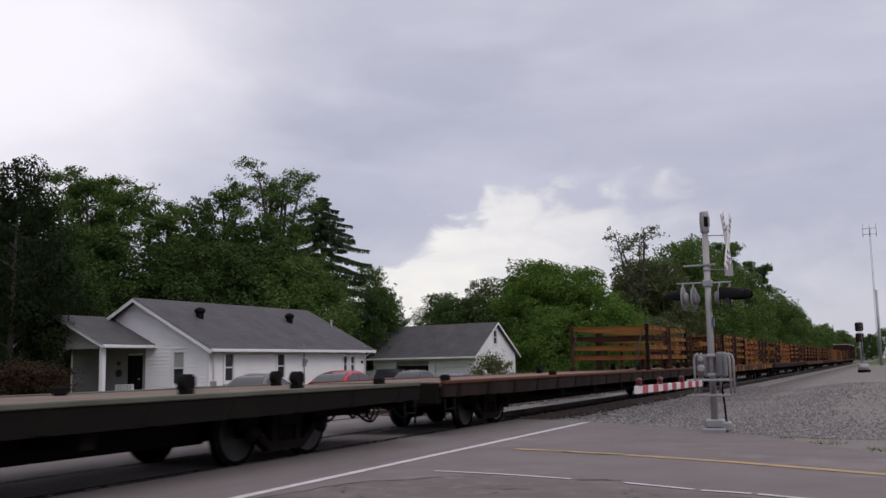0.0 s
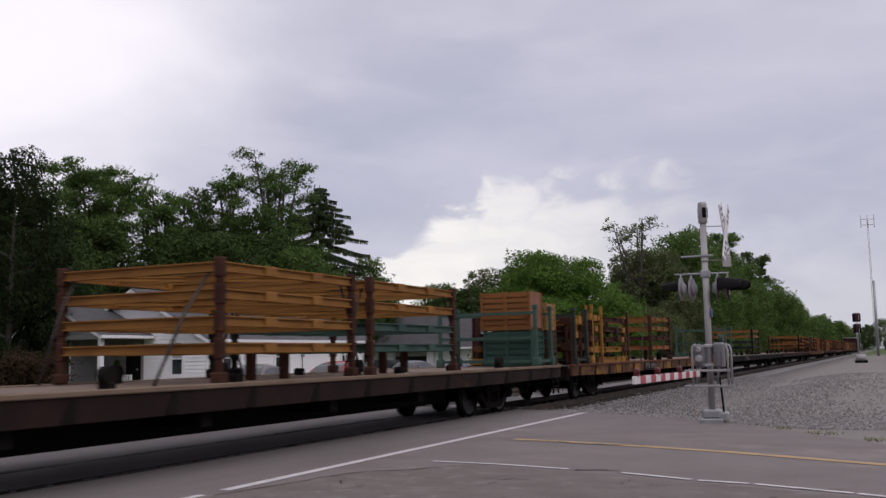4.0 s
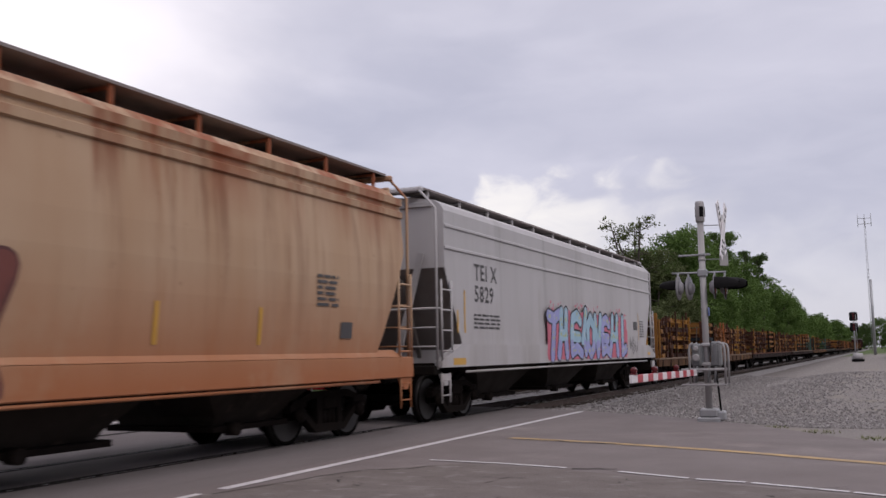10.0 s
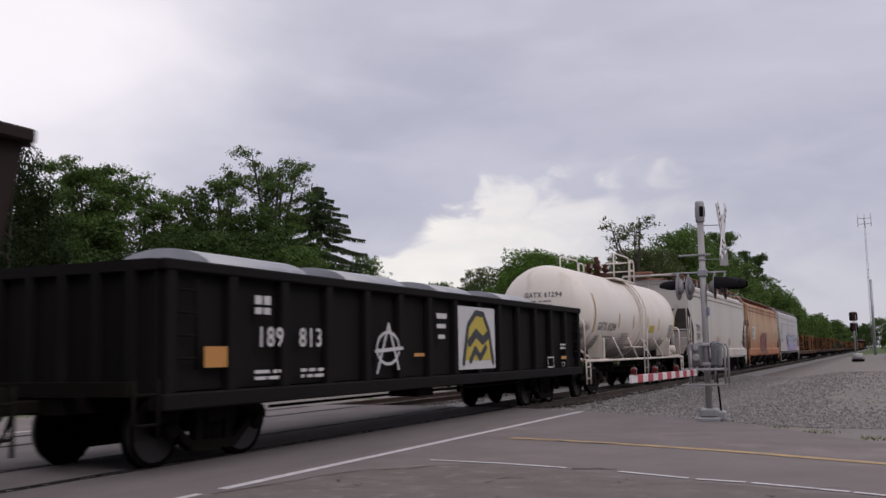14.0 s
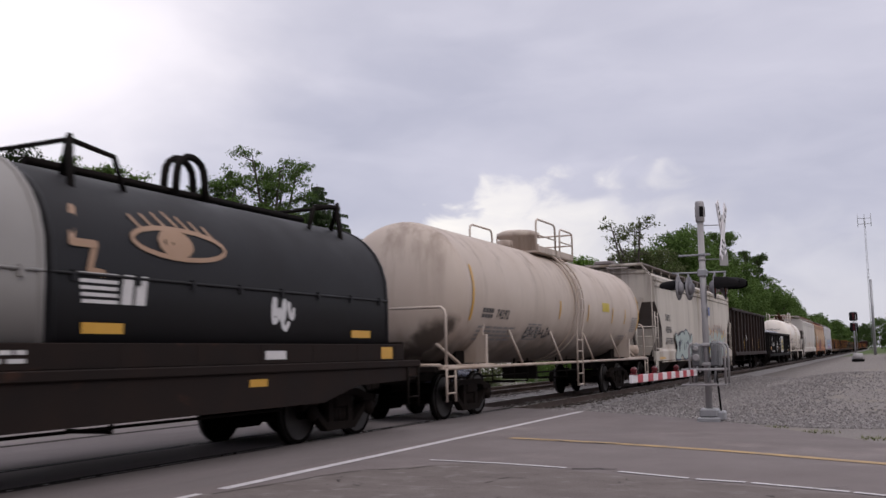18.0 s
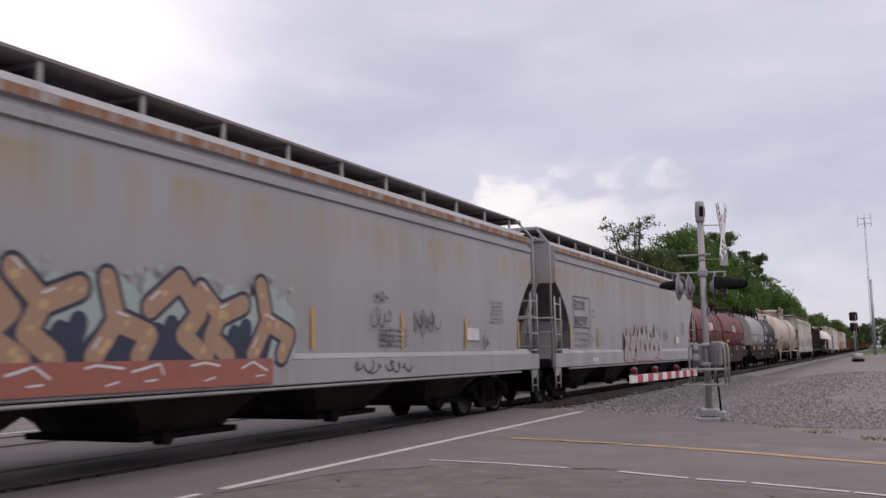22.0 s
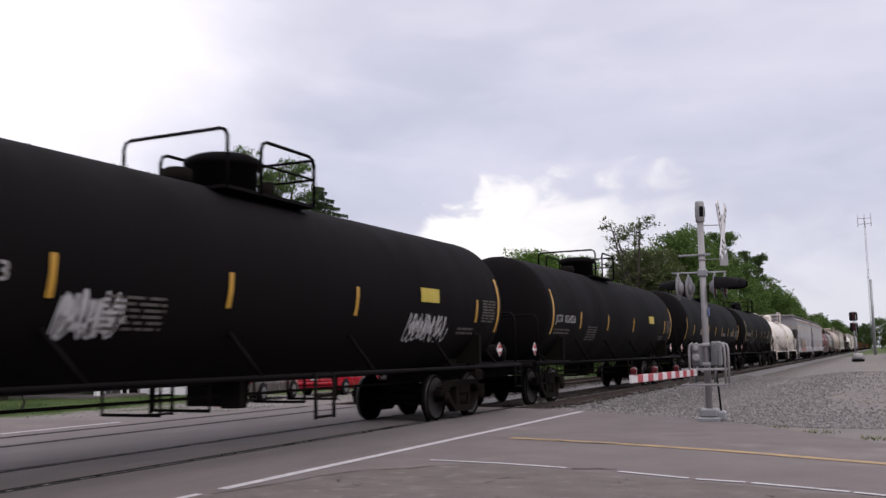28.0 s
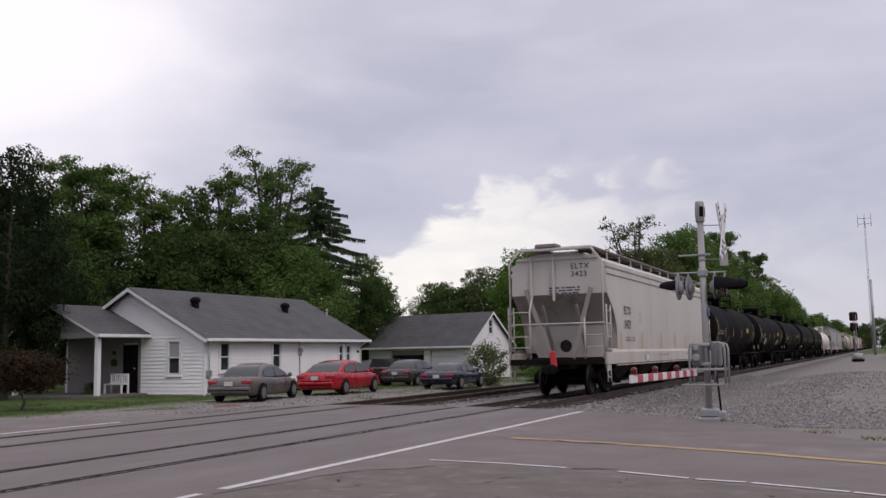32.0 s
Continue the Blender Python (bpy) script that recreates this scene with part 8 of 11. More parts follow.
    for k, (q, no, dm, yel) in enumerate(((-381.35, "55005", "small", None), (-400.0, None, "small", None), (-418.6, "026826", "manway", 3.6), (-437.25, "026833", "manway", 3.6), (-455.95, "026821", "manway", 3.6))):
        R, zc = (1.50, 2.47) if k < 2 else (1.46, 2.40)
        c = tank_car("black tank car with yellow reflector strips", q, 8.75, R, zc, "tank_jet" if k < 2 else "tank_black", dome=dm, heavy=True)
        P = marks(c, R, zc, 8.75, [-4.4, -2.2, 0.5, 2.7, 5.0] if no == "55005" else [-4.94, -2.02, 1.25, 6.2] if no else [-4.5, -2.0, 0.8, 3.0, 4.9], no or "        ", -6.75 if no == "55005" else -7.12, "worn_white", 2.12, yellow=yel, code="GATX" if no == "55005" else "JCIX", size=0.2) if no else None
        if not no:
            P = round_side(R, zc)
            r = Mesh()
            for y in (-6.2, -4.3, -2.3, -0.3, 1.75, 3.9, 5.87):
                rect(r, y, y + 0.09, 2.0, 2.44, P, 6)
            rect(r, 7.85, 7.94, 1.75, 2.7, P, 10)
            rect(r, -7.94, -7.85, 1.75, 2.7, P, 10)
            part("reflector", r, "reflector", c)
            s = Mesh()
            small_print(s, -4.6, 2.2, 1.2, 3, P, 3)
            small_print(s, 2.0, 2.1, 1.0, 2, P, 5)
            part("small_lettering", s, "grey_mark", c)
        if no == "026833":
            t = Mesh()
            for a, b, sd in ((-4.8, -3.75, 6), (-4.7, -3.8, 12), (-4.75, -3.7, 19), (3.1, 4.95, 7), (3.3, 4.8, 13), (3.2, 5.0, 23)):
                tag_scrawl(t, a, b, 1.52 + 0.02 * (sd % 3), 2.12, P, sd, 0.013, 7 + sd % 4)
            part("pale_scrawl", t, "spray_white", c, "pale grey sprayed scrawl")
        if k < 2:
            o, g = (4.15, 6.2) if no else (4.95, 6.55)
            w = Mesh()
            rect(w, o, o + 0.83, 2.02, 2.28, P, 4)
            part("olive_panel", w, "panel_olive", c, "dull olive notice panel")
            w = Mesh()
            rect(w, g, g + 1.14, 1.95, 2.36, P, 5)
            part("grey_panel", w, "panel_dim", c, "dark grey painted panel")
        pl = Mesh()
        for s in (1, -1):
            m = side_at(1.36, s * 8.15 - 0.45, 1.42)
            pl.plate([(-0.16, 0), (0, -0.16), (0.16, 0), (0, 0.16)], 0.01, m)
        ob = part("placard", pl, "gate_white", c, "white and red diamond placard")
        ip = Mesh()
        for s in (1, -1):
            ip.plate([(-0.12, 0.02), (0, 0.13), (0.12, 0.02)], 0.006, side_at(1.37, s * 8.15 - 0.45, 1.42))
            ip.plate([(-0.08, -0.05), (0, -0.13), (0.08, -0.05)], 0.006, side_at(1.37, s * 8.15 - 0.45, 1.42))
        part("placard_mark", ip, "placard_red", ob)


tanks()


def open_cars():
    c = gondola("black gondola with ribbed sides and sprayed marks", -207.65, 8.35, "gon_black", 2.50, 15, floor=0.95, loads=((-6.7, -4.3, 0.95, 2.48), (-3.1, -0.9, 0.95, 2.48), (0.6, 2.4, 0.95, 2.46), (4.2, 6.4, 0.95, 2.46)))
    P = flat_side(1.555)
    side_marks(c, [("owner_mark", "white_mark", lambda me: (code_bars(me, 2, -6.6, 1.91, 0.25, P), letters(me, "189", -6.55, 1.48, 0.27, P), letters(me, "813", -5.55, 1.48, 0.27, P), small_print(me, -6.6, 1.12, 0.6, 2, P, 2), small_print(me, -5.5, 1.12, 0.6, 2, P, 3),
                                                              rect(me, -0.95, -0.5, 2.0, 2.10, P), rect(me, -0.95, -0.55, 1.82, 1.90, P), rect(me, -0.9, -0.6, 1.62, 1.70, P), outline_box(me, 5.45, 5.92, 0.95, 1.22, 0.03, P), small_print(me, 6.45, 1.50, 0.5, 2, P, 4), letters(me, "G", 6.52, 0.97, 0.11, P), letters(me, "73", 6.68, 0.97, 0.11, P))),
                   ("white_panel", "spray_white", lambda me: rect(me, 0.03, 1.95, 1.02, 2.28, P)),
                   ("pale_scrawl", "spray_white", lambda me: (stroke(me, [(-3.25, 1.05), (-2.85, 1.85), (-2.5, 1.1)], 0.03, P), stroke(me, [(-3.3, 1.4), (-2.35, 1.45)], 0.03, P), stroke(me, [(-2.87 + 0.40 * math.cos(a), 1.45 + 0.27 * math.sin(a)) for a in (k * 0.5 for k in range(13))], 0.025, P))),
                   ("yellow_mark", "spray_orange", lambda me: (rect(me, -7.63, -7.18, 1.22, 1.48, P), rect(me, -1.9, -1.5, 1.30, 1.36, P), rect(me, 6.54, 6.96, 1.15, 1.23, P)))])
    g = Mesh()
    P9 = flat_side(1.562)
    g.add([P9(0.35, 1.2), P9(1.7, 1.2), P9(1.55, 1.75), P9(1.25, 2.10), P9(0.9, 2.12), P9(0.55, 1.85)], [(0, 1, 2, 3, 4, 5)])
    host = part("spray_emblem", g, "spray_yellow", c, "yellow and black sprayed emblem on a white panel")
    k = Mesh()
    P10 = flat_side(1.568)
    stroke(k, [(0.25, 1.15), (0.5, 1.9), (0.9, 2.16), (1.3, 2.14), (1.6, 1.8), (1.8, 1.15)], 0.06, P10)
    stroke(k, [(0.55, 1.55), (0.9, 1.75), (1.25, 1.6), (1.5, 1.7)], 0.09, P10)
    stroke(k, [(0.6, 1.2), (0.85, 1.42), (1.1, 1.25), (1.4, 1.45)], 0.07, P10)
    part("emblem_line", k, "spray_black", host)
    c = gondola("tall dark brown coal car with faded orange letters", -226.0, 7.55, "coal_brown", 3.62, 11, floor=1.18, slant=0.55)
    Q = flat_side(1.42 + 0.012)
    n = Mesh()
    for i, ch in enumerate("tran"):
        letters(n, ch, 0.35 + 1.46 * i, 2.62, 0.80, Q, 1.15)
    part("faded_letters", n, "letter_rust", c, "faded orange letters")
    side_marks(c, [("reflector", "reflector", lambda me: (reflectors(me, 8, flat_side(1.56), [-3.9, 0.1, 3.4], 1.35, 1.95), reflectors(me, 8, flat_side(1.436), [6.2], 1.6, 2.4))),
                   ("pale_label", "gate_white", lambda me: (rect(me, 5.2, 5.4, 1.5, 1.68, flat_side(1.436)), small_print(me, -2.0, 2.1, 0.9, 4, flat_side(1.436), 5)))])
    # coil cars
    c = coil_car("coil car with one grey and one black hood", -282.0, 8.65, [(-7.1, 0.25, "coil_grey", "coil_grey_end", 3.68), (0.33, 7.65, "coil_black", "coil_black", 3.62)], "deck_black", "flat_black")
    H = lambda u, w: (1.36 * math.sqrt(max(0.02, 1 - (max(0.0, w - 2.25) / 1.35) ** (2 / 0.85))) + 0.016, u, w)
    D = flat_side(1.462)
    T = flat_side(1.426)
    side_marks(c, [("emblem_bars", "grey_mark", lambda me: logo_bars(me, -2.6, 2.55, 0.5, H)),
                   ("pale_scrawl", "spray_white", lambda me: (tag_scrawl(me, -5.6, -4.1, 1.75, 2.15, H, 3, 0.03, 7), tag_scrawl(me, -2.4, -0.9, 1.72, 1.95, H, 5, 0.025, 7), tag_scrawl(me, 4.2, 4.9, 1.7, 2.2, H, 8, 0.04, 5))),
                   ("white_emblem", "white_mark", lambda me: logo_bars(me, 0.75, 1.95, 0.34, H)),
                   ("tan_ring", "spray_tan", lambda me: (stroke(me, [(2.4 + 0.85 * math.cos(a), 2.74 + 0.19 * math.sin(a)) for a in (k * 0.3 for k in range(22))], 0.03, H), [stroke(me, [(2.45 - 0.05 * j + 0.09 * j * math.cos(a), 2.74 + 0.045 * j * math.sin(a)) for a in (k * 0.5 for k in range(14))], 0.05, H) for j in (1, 2, 3)], [stroke(me, [(1.75 + 0.22 * k, 2.87 + 0.035 * (3 - abs(k - 3))), (1.62 + 0.22 * k, 3.02 + 0.04 * (3 - abs(k - 3)))], 0.022, H) for k in range(7)], stroke(me, [(0.75, 3.0), (0.62, 2.6), (0.95, 2.6), (0.85, 2.3), (1.05, 2.28)], 0.045, H))),
                   ("car_number", "white_mark", lambda me: (code_bars(me, 2, -4.4, 1.245, 0.24, T), letters(me, "169675", -3.5, 1.245, 0.25, T), small_print(me, -1.2, 1.4, 1.2, 2, T, 3), rect(me, 4.0, 4.5, 1.3, 1.42, T))),
                   ("reflector", "reflector", lambda me: [rect(me, y, y + 0.62, 1.62, 1.74, H) for y in (0.75, 6.4)] + [rect(me, y, y + 0.4, 0.94, 1.04, D) for y in (-2.4, 3.6)] + [rect(me, -6.6, -6.0, 1.27, 1.47, T), rect(me, 7.3, 7.7, 1.27, 1.47, T)])])
    c = coil_car("dark red coil car with two red hoods", -300.55, 8.65, [(-8.0, -0.52, "coil_red", "coil_red_dark", 3.52), (-0.22, 8.05, "coil_red", "coil_red_dark", 3.52)], "coil_red_dark", "coil_red_dark")
    side_marks(c, [("white_emblem", "gate_white", lambda me: (logo_bars(me, -4.6, 2.27, 0.37, H), logo_bars(me, 3.3, 2.27, 0.37, H))),
                   ("car_number", "white_mark", lambda me: (code_bars(me, 2, -6.3, 1.245, 0.24, T), letters(me, "628309", -5.7, 1.245, 0.24, T), small_print(me, -2.5, 1.4, 1.8, 1, T, 3), outline_box(me, 4.0, 4.6, 1.3, 1.5, 0.03, T), small_print(me, 6.5, 1.4, 0.8, 1, T, 5))),
                   ("small_lettering", "white_mark", lambda me: (small_print(me, -1.3, 1.75, 0.7, 2, H, 2), small_print(me, 6.9, 1.75, 0.5, 2, H, 4))),
                   ("reflector", "reflector", lambda me: [rect(me, y, y + 0.35, 0.94, 1.04, D) for y in (-5.2, 1.6)] + [rect(me, -7.9, -7.4, 1.27, 1.47, T), rect(me, 7.5, 7.9, 1.27, 1.47, T), rect(me, 1.0, 1.7, 1.7, 1.85, H)])])


open_cars()


# ---- house, garage, parked cars ----
def lap_wall(me, p, along, length, z0, z1, out, courses, holes=(), top=None):
    """Lapped boards on an upright wall. holes: (u0, u1, z0, z1). top(u) bounds the boards under a gable."""
    p, along, out = Vector((*p, 0)), Vector((*along, 0)), Vector((*out, 0))
    dz = (z1 - z0) / courses
    for k in range(courses):
        a, b = z0 + dz * k, z0 + dz * (k + 1)
        cuts = [(0.0, length)]
        if top:
            u0, u1 = top((a + b) / 2)
            cuts = [(max(0.0, u0), min(length, u1))]
        for h0, h1, g0, g1 in holes:
            if b > g0 + 0.01 and a < g1 - 0.01:
                nxt = []
                for c0, c1 in cuts:
                    if h1 <= c0 or h0 >= c1:
                        nxt.append((c0, c1))
                    else:
                        if h0 > c0:
                            nxt.append((c0, h0))
                        if h1 < c1:
                            nxt.append((h1, c1))
                cuts = nxt
        for c0, c1 in cuts:
            if c1 - c0 < 0.02:
                continue
            q0, q1 = p + along * c0, p + along * c1
            o1, o2 = out * 0.036, out * 0.006
            vs = [q0 + o1 + Vector((0, 0, a)), q1 + o1 + Vector((0, 0, a)), q1 + o2 + Vector((0, 0, b)), q0 + o2 + Vector((0, 0, b)), q0 + Vector((0, 0, a)), q1 + Vector((0, 0, a))]
            me.add(vs, [(0, 1, 2, 3), (4, 5, 1, 0)])


def window(parent, p, along, out, w, z0, z1, name="window", blind=False):
    """A sash window in a wall: frame, sill, two panes."""
    m = Matrix((( along[0], 0, out[0], p[0]), (along[1], 0, out[1], p[1]), (0, 1, 0, z0), (0, 0, 0, 1)))
    h = z1 - z0
    f = Mesh()
    t = 0.10
    for u0, u1, v0, v1 in ((-t, 0, -t, h + t), (w, w + t, -t, h + t), (0, w, h, h + t), (0, w, -t, 0), (0, w, h / 2 - 0.025, h / 2 + 0.025), (0, 0.035, 0, h), (w - 0.035, w, 0, h)):
        f.box(u0, u1, v0, v1, -0.05, 0.055, 0.0, m)
    wn = part(name, f, "trim", parent, "white framed sash window")
    s = Mesh().box(-t - 0.03, w + t + 0.03, -t - 0.04, -t, -0.02, 0.10, 0.0, m)
    part("sill", s, "trim", wn)
    for k in (0, 1):
        pn = Mesh().box(0.03, w - 0.03, h / 2 * k + 0.03, h / 2 * (k + 1) - 0.03, -0.02, -0.01, 0.0, m)
        part("pane", pn, "curtain" if blind and k else "pane", wn)
    return wn


def gable_roof(me, x0, x1, y0, y1, ze, zr, over, thick=0.10, rake=0.35):
    """Two slabs with the ridge along y."""
    xm = (x0 + x1) / 2
    slope = (zr - ze) / (xm - x0)
    for s, xe in ((-1, x0), (1, x1)):
        xo = xe + s * over
        zo = ze - slope * over
        a = [(xm, y0 - rake, zr), (xo, y0 - rake, zo), (xo, y1 + rake, zo), (xm, y1 + rake, zr)]
        b = [(x, y, z - thick) for x, y, z in a]
        me.add(a + b, [(0, 1, 2, 3)[::s], (4, 5, 6, 7)[::-s], (0, 4, 5, 1)[::s], (1, 5, 6, 2)[::s], (2, 6, 7, 3)[::s]])


def shingle_rows(me, x0, x1, y0, y1, ze, zr, over, rake, sides=(1,), rows=16):
    """Courses of shingles as low steps on the slope."""
    xm = (x0 + x1) / 2
    slope = (zr - ze) / (xm - x0)
    for s in sides:
        xe = (x1 if s > 0 else x0) + s * over
        for k in range(rows):
            t0, t1 = k / rows, (k + 1) / rows
            xa, xb = xe + (xm - xe) * t0, xe + (xm - xe) * t1
            za, zb = (zr - abs(xa - xm) * slope), (zr - abs(xb - xm) * slope)
            me.add([(xa, y0 - rake - 0.07, za + 0.013), (xa, y1 + rake + 0.07, za + 0.013), (xb, y1 + rake + 0.07, zb + 0.006), (xb, y0 - rake - 0.07, zb + 0.006), (xa, y0 - rake - 0.07, za - 0.01), (xa, y1 + rake + 0.07, za - 0.01)],
                   [(0, 1, 2, 3)[::s], (4, 5, 1, 0)[::s]])


def house():
    W, L, z0, ze, zr = 8.24, 12.6, -0.24, 2.41, 4.57
    ob = thing("house", "small white sided house with a grey shingle roof and front porch", "house", at=pose(-17.27, 32.48, 0, 0, 0, -1.97))
    core = Mesh()
    core.box(-W, -0.03, 0.03, L - 0.03, z0, ze)
    core.add([(-W, 0.04, ze), (0, 0.04, ze), (-W / 2, 0.04, zr - 0.06), (-W, L, ze), (0, L, ze), (-W / 2, L, zr - 0.06)], [(0, 1, 2), (5, 4, 3)])
    part("wall", core, "siding", ob)
    s = Mesh()
    wins = [(0.98, 1.58, 0.80, 1.98), (4.72, 5.32, 0.86, 1.98), (10.4, 10.78, 1.05, 1.88), (11.1, 11.48, 1.05, 1.88)]
    lap_wall(s, (0, 0), (0, 1), L, z0 + 0.05, ze, (1, 0), 16, [(a - 0.1, b + 0.1, c - 0.1, d + 0.1) for a, b, c, d in wins])
    lap_wall(s, (-3.62, 0), (1, 0), 3.62, z0 + 0.05, ze, (0, -1), 16, [(1.52, 2.38, 0.60, 2.19)])
    # boards beneath the porch roof use the shade-darkened siding tone
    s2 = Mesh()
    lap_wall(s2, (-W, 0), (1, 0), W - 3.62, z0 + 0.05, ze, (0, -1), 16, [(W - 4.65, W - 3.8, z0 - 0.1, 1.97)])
    part("porch_siding", s2, "porch_siding", ob, "siding under the porch, darkened in colour for its shade")
    slope = (zr - ze) / (W / 2)
    lap_wall(s, (-W, 0), (1, 0), W, ze, zr - 0.3, (0, -1), 13, (), lambda z: ((z + 0.24 - ze) / slope, W - (z + 0.24 - ze) / slope))
    part("lap_siding", s, "siding", ob)
    for a, b, c, d in wins:
        window(ob, (0, a), (0, 1), (1, 0), b - a, c, d)
    window(ob, (-2.0, 0), (1, 0), (0, -1), 0.66, 0.70, 2.09, blind=True)
    r = Mesh()
    gable_roof(r, -W, 0, 0, L, ze, zr, 0.42)
    roof = part("roof", r, "shingle", ob, "grey shingle gable roof")
    sh = Mesh()
    shingle_rows(sh, -W, 0, 0, L, ze, zr, 0.42, 0.35, (1, -1), 18)
    part("shingle_course", sh, "shingle", roof)
    # fascia, gutter, rake boards, corner boards
    f = Mesh()
    zo = ze - slope * 0.42
    f.box(0.40, 0.52, -0.35, L + 0.35, zo - 0.13, zo + 0.0, 0.01)
    part("gutter", f, "trim", ob)
    for y in (-0.37, L + 0.36):
        for sx in (-1, 1):
            xe, xm = (0.44 if sx > 0 else -W - 0.44), -W / 2
            z_e = zr - abs(xe - xm) * slope
            k = Mesh()
            k.add([(xm, y, zr - 0.03), (xe, y, z_e - 0.03), (xe, y, z_e - 0.20), (xm, y, zr - 0.20), (xm, y - 0.03, zr - 0.03), (xe, y - 0.03, z_e - 0.03), (xe, y - 0.03, z_e - 0.20), (xm, y - 0.03, zr - 0.20)],
                           [(0, 1, 2, 3)[::-sx], (4, 5, 6, 7)[::sx], (2, 3, 7, 6)[::sx], (0, 1, 5, 4)[::sx]])
            part("rake_board", k, "trim", ob)
    for x, y in ((-0.07, -0.035), (-0.07, L - 0.07), (-W - 0.035, -0.035)):
        part("corner_board", Mesh().box(x, x + 0.105, y, y + 0.105, z0, ze), "trim", ob)
    d = Mesh()
    d.tube([(0.42, 0.15, zo - 0.1), (0.10, 0.18, zo - 0.35), (0.10, 0.18, z0 + 0.1)], 0.045, 6)
    d.tube([(0.42, L - 0.1, zo - 0.1), (0.10, L - 0.15, zo - 0.35), (0.10, L - 0.15, z0 + 0.1)], 0.045, 6)
    part("downspout", d, "trim", ob)
    m = Mesh().tube([(0.06, 6.86, ze), (0.06, 6.86, 0.4)], 0.025, 6)
    m.box(0.02, 0.12, 6.76, 6.98, 1.38, 1.75, 0.02)
    m.lathe([(0, 0.09), (0.10, 0.09)], (0.10, 6.87, 1.62), "x", 12)
    part("electric_meter", m, "galv", ob)
    part("wall_box", Mesh().box(0.02, 0.16, 0.05, 0.32, 0.55, 0.82, 0.01), "galv", ob)
    part("wall_vent", Mesh().box(0.02, 0.07, 12.15, 12.32, 1.50, 1.63, 0.01), "black_paint", ob)
    # roof turbines and the plumbing stack
    for y in (2.15, 9.05):
        z = zr - slope * 1.75
        t = Mesh()
        t.box(-2.58, -2.32, y - 0.15, y + 0.15, z - 0.25, z + 0.34, 0.03)
        t.lathe([(0.26, 0.20), (0.30, 0.25), (0.42, 0.25), (0.50, 0.16), (0.54, 0.02)], (-2.45, y, z), "z", 12)
        part("roof_vent", t, "black_paint", ob, "black roof vent box")
    p = Mesh().lathe([(-0.1, 0.05), (0.38, 0.05)], (-2.0, 12.3, zr - slope * 2.1), "z", 10)
    p.lathe([(0.38, 0.08), (0.44, 0.08), (0.46, 0.02)], (-2.0, 12.3, zr - slope * 2.1), "z", 10)
    part("vent_pipe", p, "alu", ob)
    # porch: floor, posts, gable roof, door, bench
    px0, px1, pz, pk = -8.46, -3.34, 2.58, 3.78
    pf = Mesh().box(px0 - 0.05, px1 + 0.15, -2.9, -0.02, z0 - 0.15, z0 + 0.11, 0.02)
    part("porch_floor", pf, "concrete", ob)
    pr = Mesh()
    gable_roof(pr, px0, px1, -2.8, -0.2, pz, pk, 0.30, 0.10, 0.25)
    prf = part("porch_roof", pr, "shingle", ob, "lower grey shingle porch roof")
    ps = Mesh()
    shingle_rows(ps, px0, px1, -2.8, -0.2, pz, pk, 0.30, 0.25, (1, -1), 11)
    part("shingle_course", ps, "shingle", prf)
    # gable, beams and ceiling carry the porch shade in their tone
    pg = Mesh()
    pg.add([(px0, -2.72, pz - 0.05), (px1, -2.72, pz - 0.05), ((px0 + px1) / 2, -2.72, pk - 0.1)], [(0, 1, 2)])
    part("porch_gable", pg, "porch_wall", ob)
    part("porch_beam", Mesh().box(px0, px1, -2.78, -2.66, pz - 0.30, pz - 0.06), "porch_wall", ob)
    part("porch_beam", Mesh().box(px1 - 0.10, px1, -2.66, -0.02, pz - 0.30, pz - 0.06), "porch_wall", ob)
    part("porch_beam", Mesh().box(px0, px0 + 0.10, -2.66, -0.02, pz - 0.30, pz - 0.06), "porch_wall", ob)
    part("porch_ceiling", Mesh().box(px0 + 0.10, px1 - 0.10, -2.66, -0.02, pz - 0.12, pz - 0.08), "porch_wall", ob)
    slope2 = (pk - pz) / ((px1 - px0) / 2)
    zo2 = pz - slope2 * 0.30
    part("porch_gutter", Mesh().box(px1 + 0.28, px1 + 0.38, -3.05, -0.02, zo2 - 0.14, zo2 - 0.01, 0.01), "trim", ob)
    for sx in (-1, 1):
        xm = (px0 + px1) / 2
        xe = px1 + 0.32 if sx > 0 else px0 - 0.32
        z_e = pk - abs(xe - xm) * slope2
        pb = Mesh()
        pb.add([(xm, -3.07, pk - 0.02), (xe, -3.07, z_e - 0.02), (xe, -3.07, z_e - 0.17), (xm, -3.07, pk - 0.17), (xm, -3.05, pk - 0.17), (xe, -3.05, z_e - 0.17)], [(0, 1, 2, 3)[::-sx], (3, 2, 5, 4)])
        part("porch_rake", pb, "trim", ob)
    for x in (px1 - 0.05, px0 + 0.10):
        part("porch_post", Mesh().box(x - 0.10, x + 0.10, -2.80, -2.60, z0 + 0.1, pz - 0.29, 0.015), "trim", ob)
    dr = Mesh().box(-4.55, -3.88, -0.02, 0.028, -0.13, 1.90, 0.01)
    door = part("door", dr, "black_paint", ob, "dark front door")
    for u0, u1, v0, v1 in ((-4.65, -4.55, -0.13, 2.0), (-3.88, -3.78, -0.13, 2.0), (-4.55, -3.88, 1.90, 2.0)):
        part("door_frame", Mesh().box(u0, u1, -0.05, 0.028, v0, v1), "black_paint", door)
    part("door_handle", Mesh().lathe([(0, 0.03), (0.06, 0.03)], (-3.96, -0.09, 0.95), "y", 8), "alu", door)
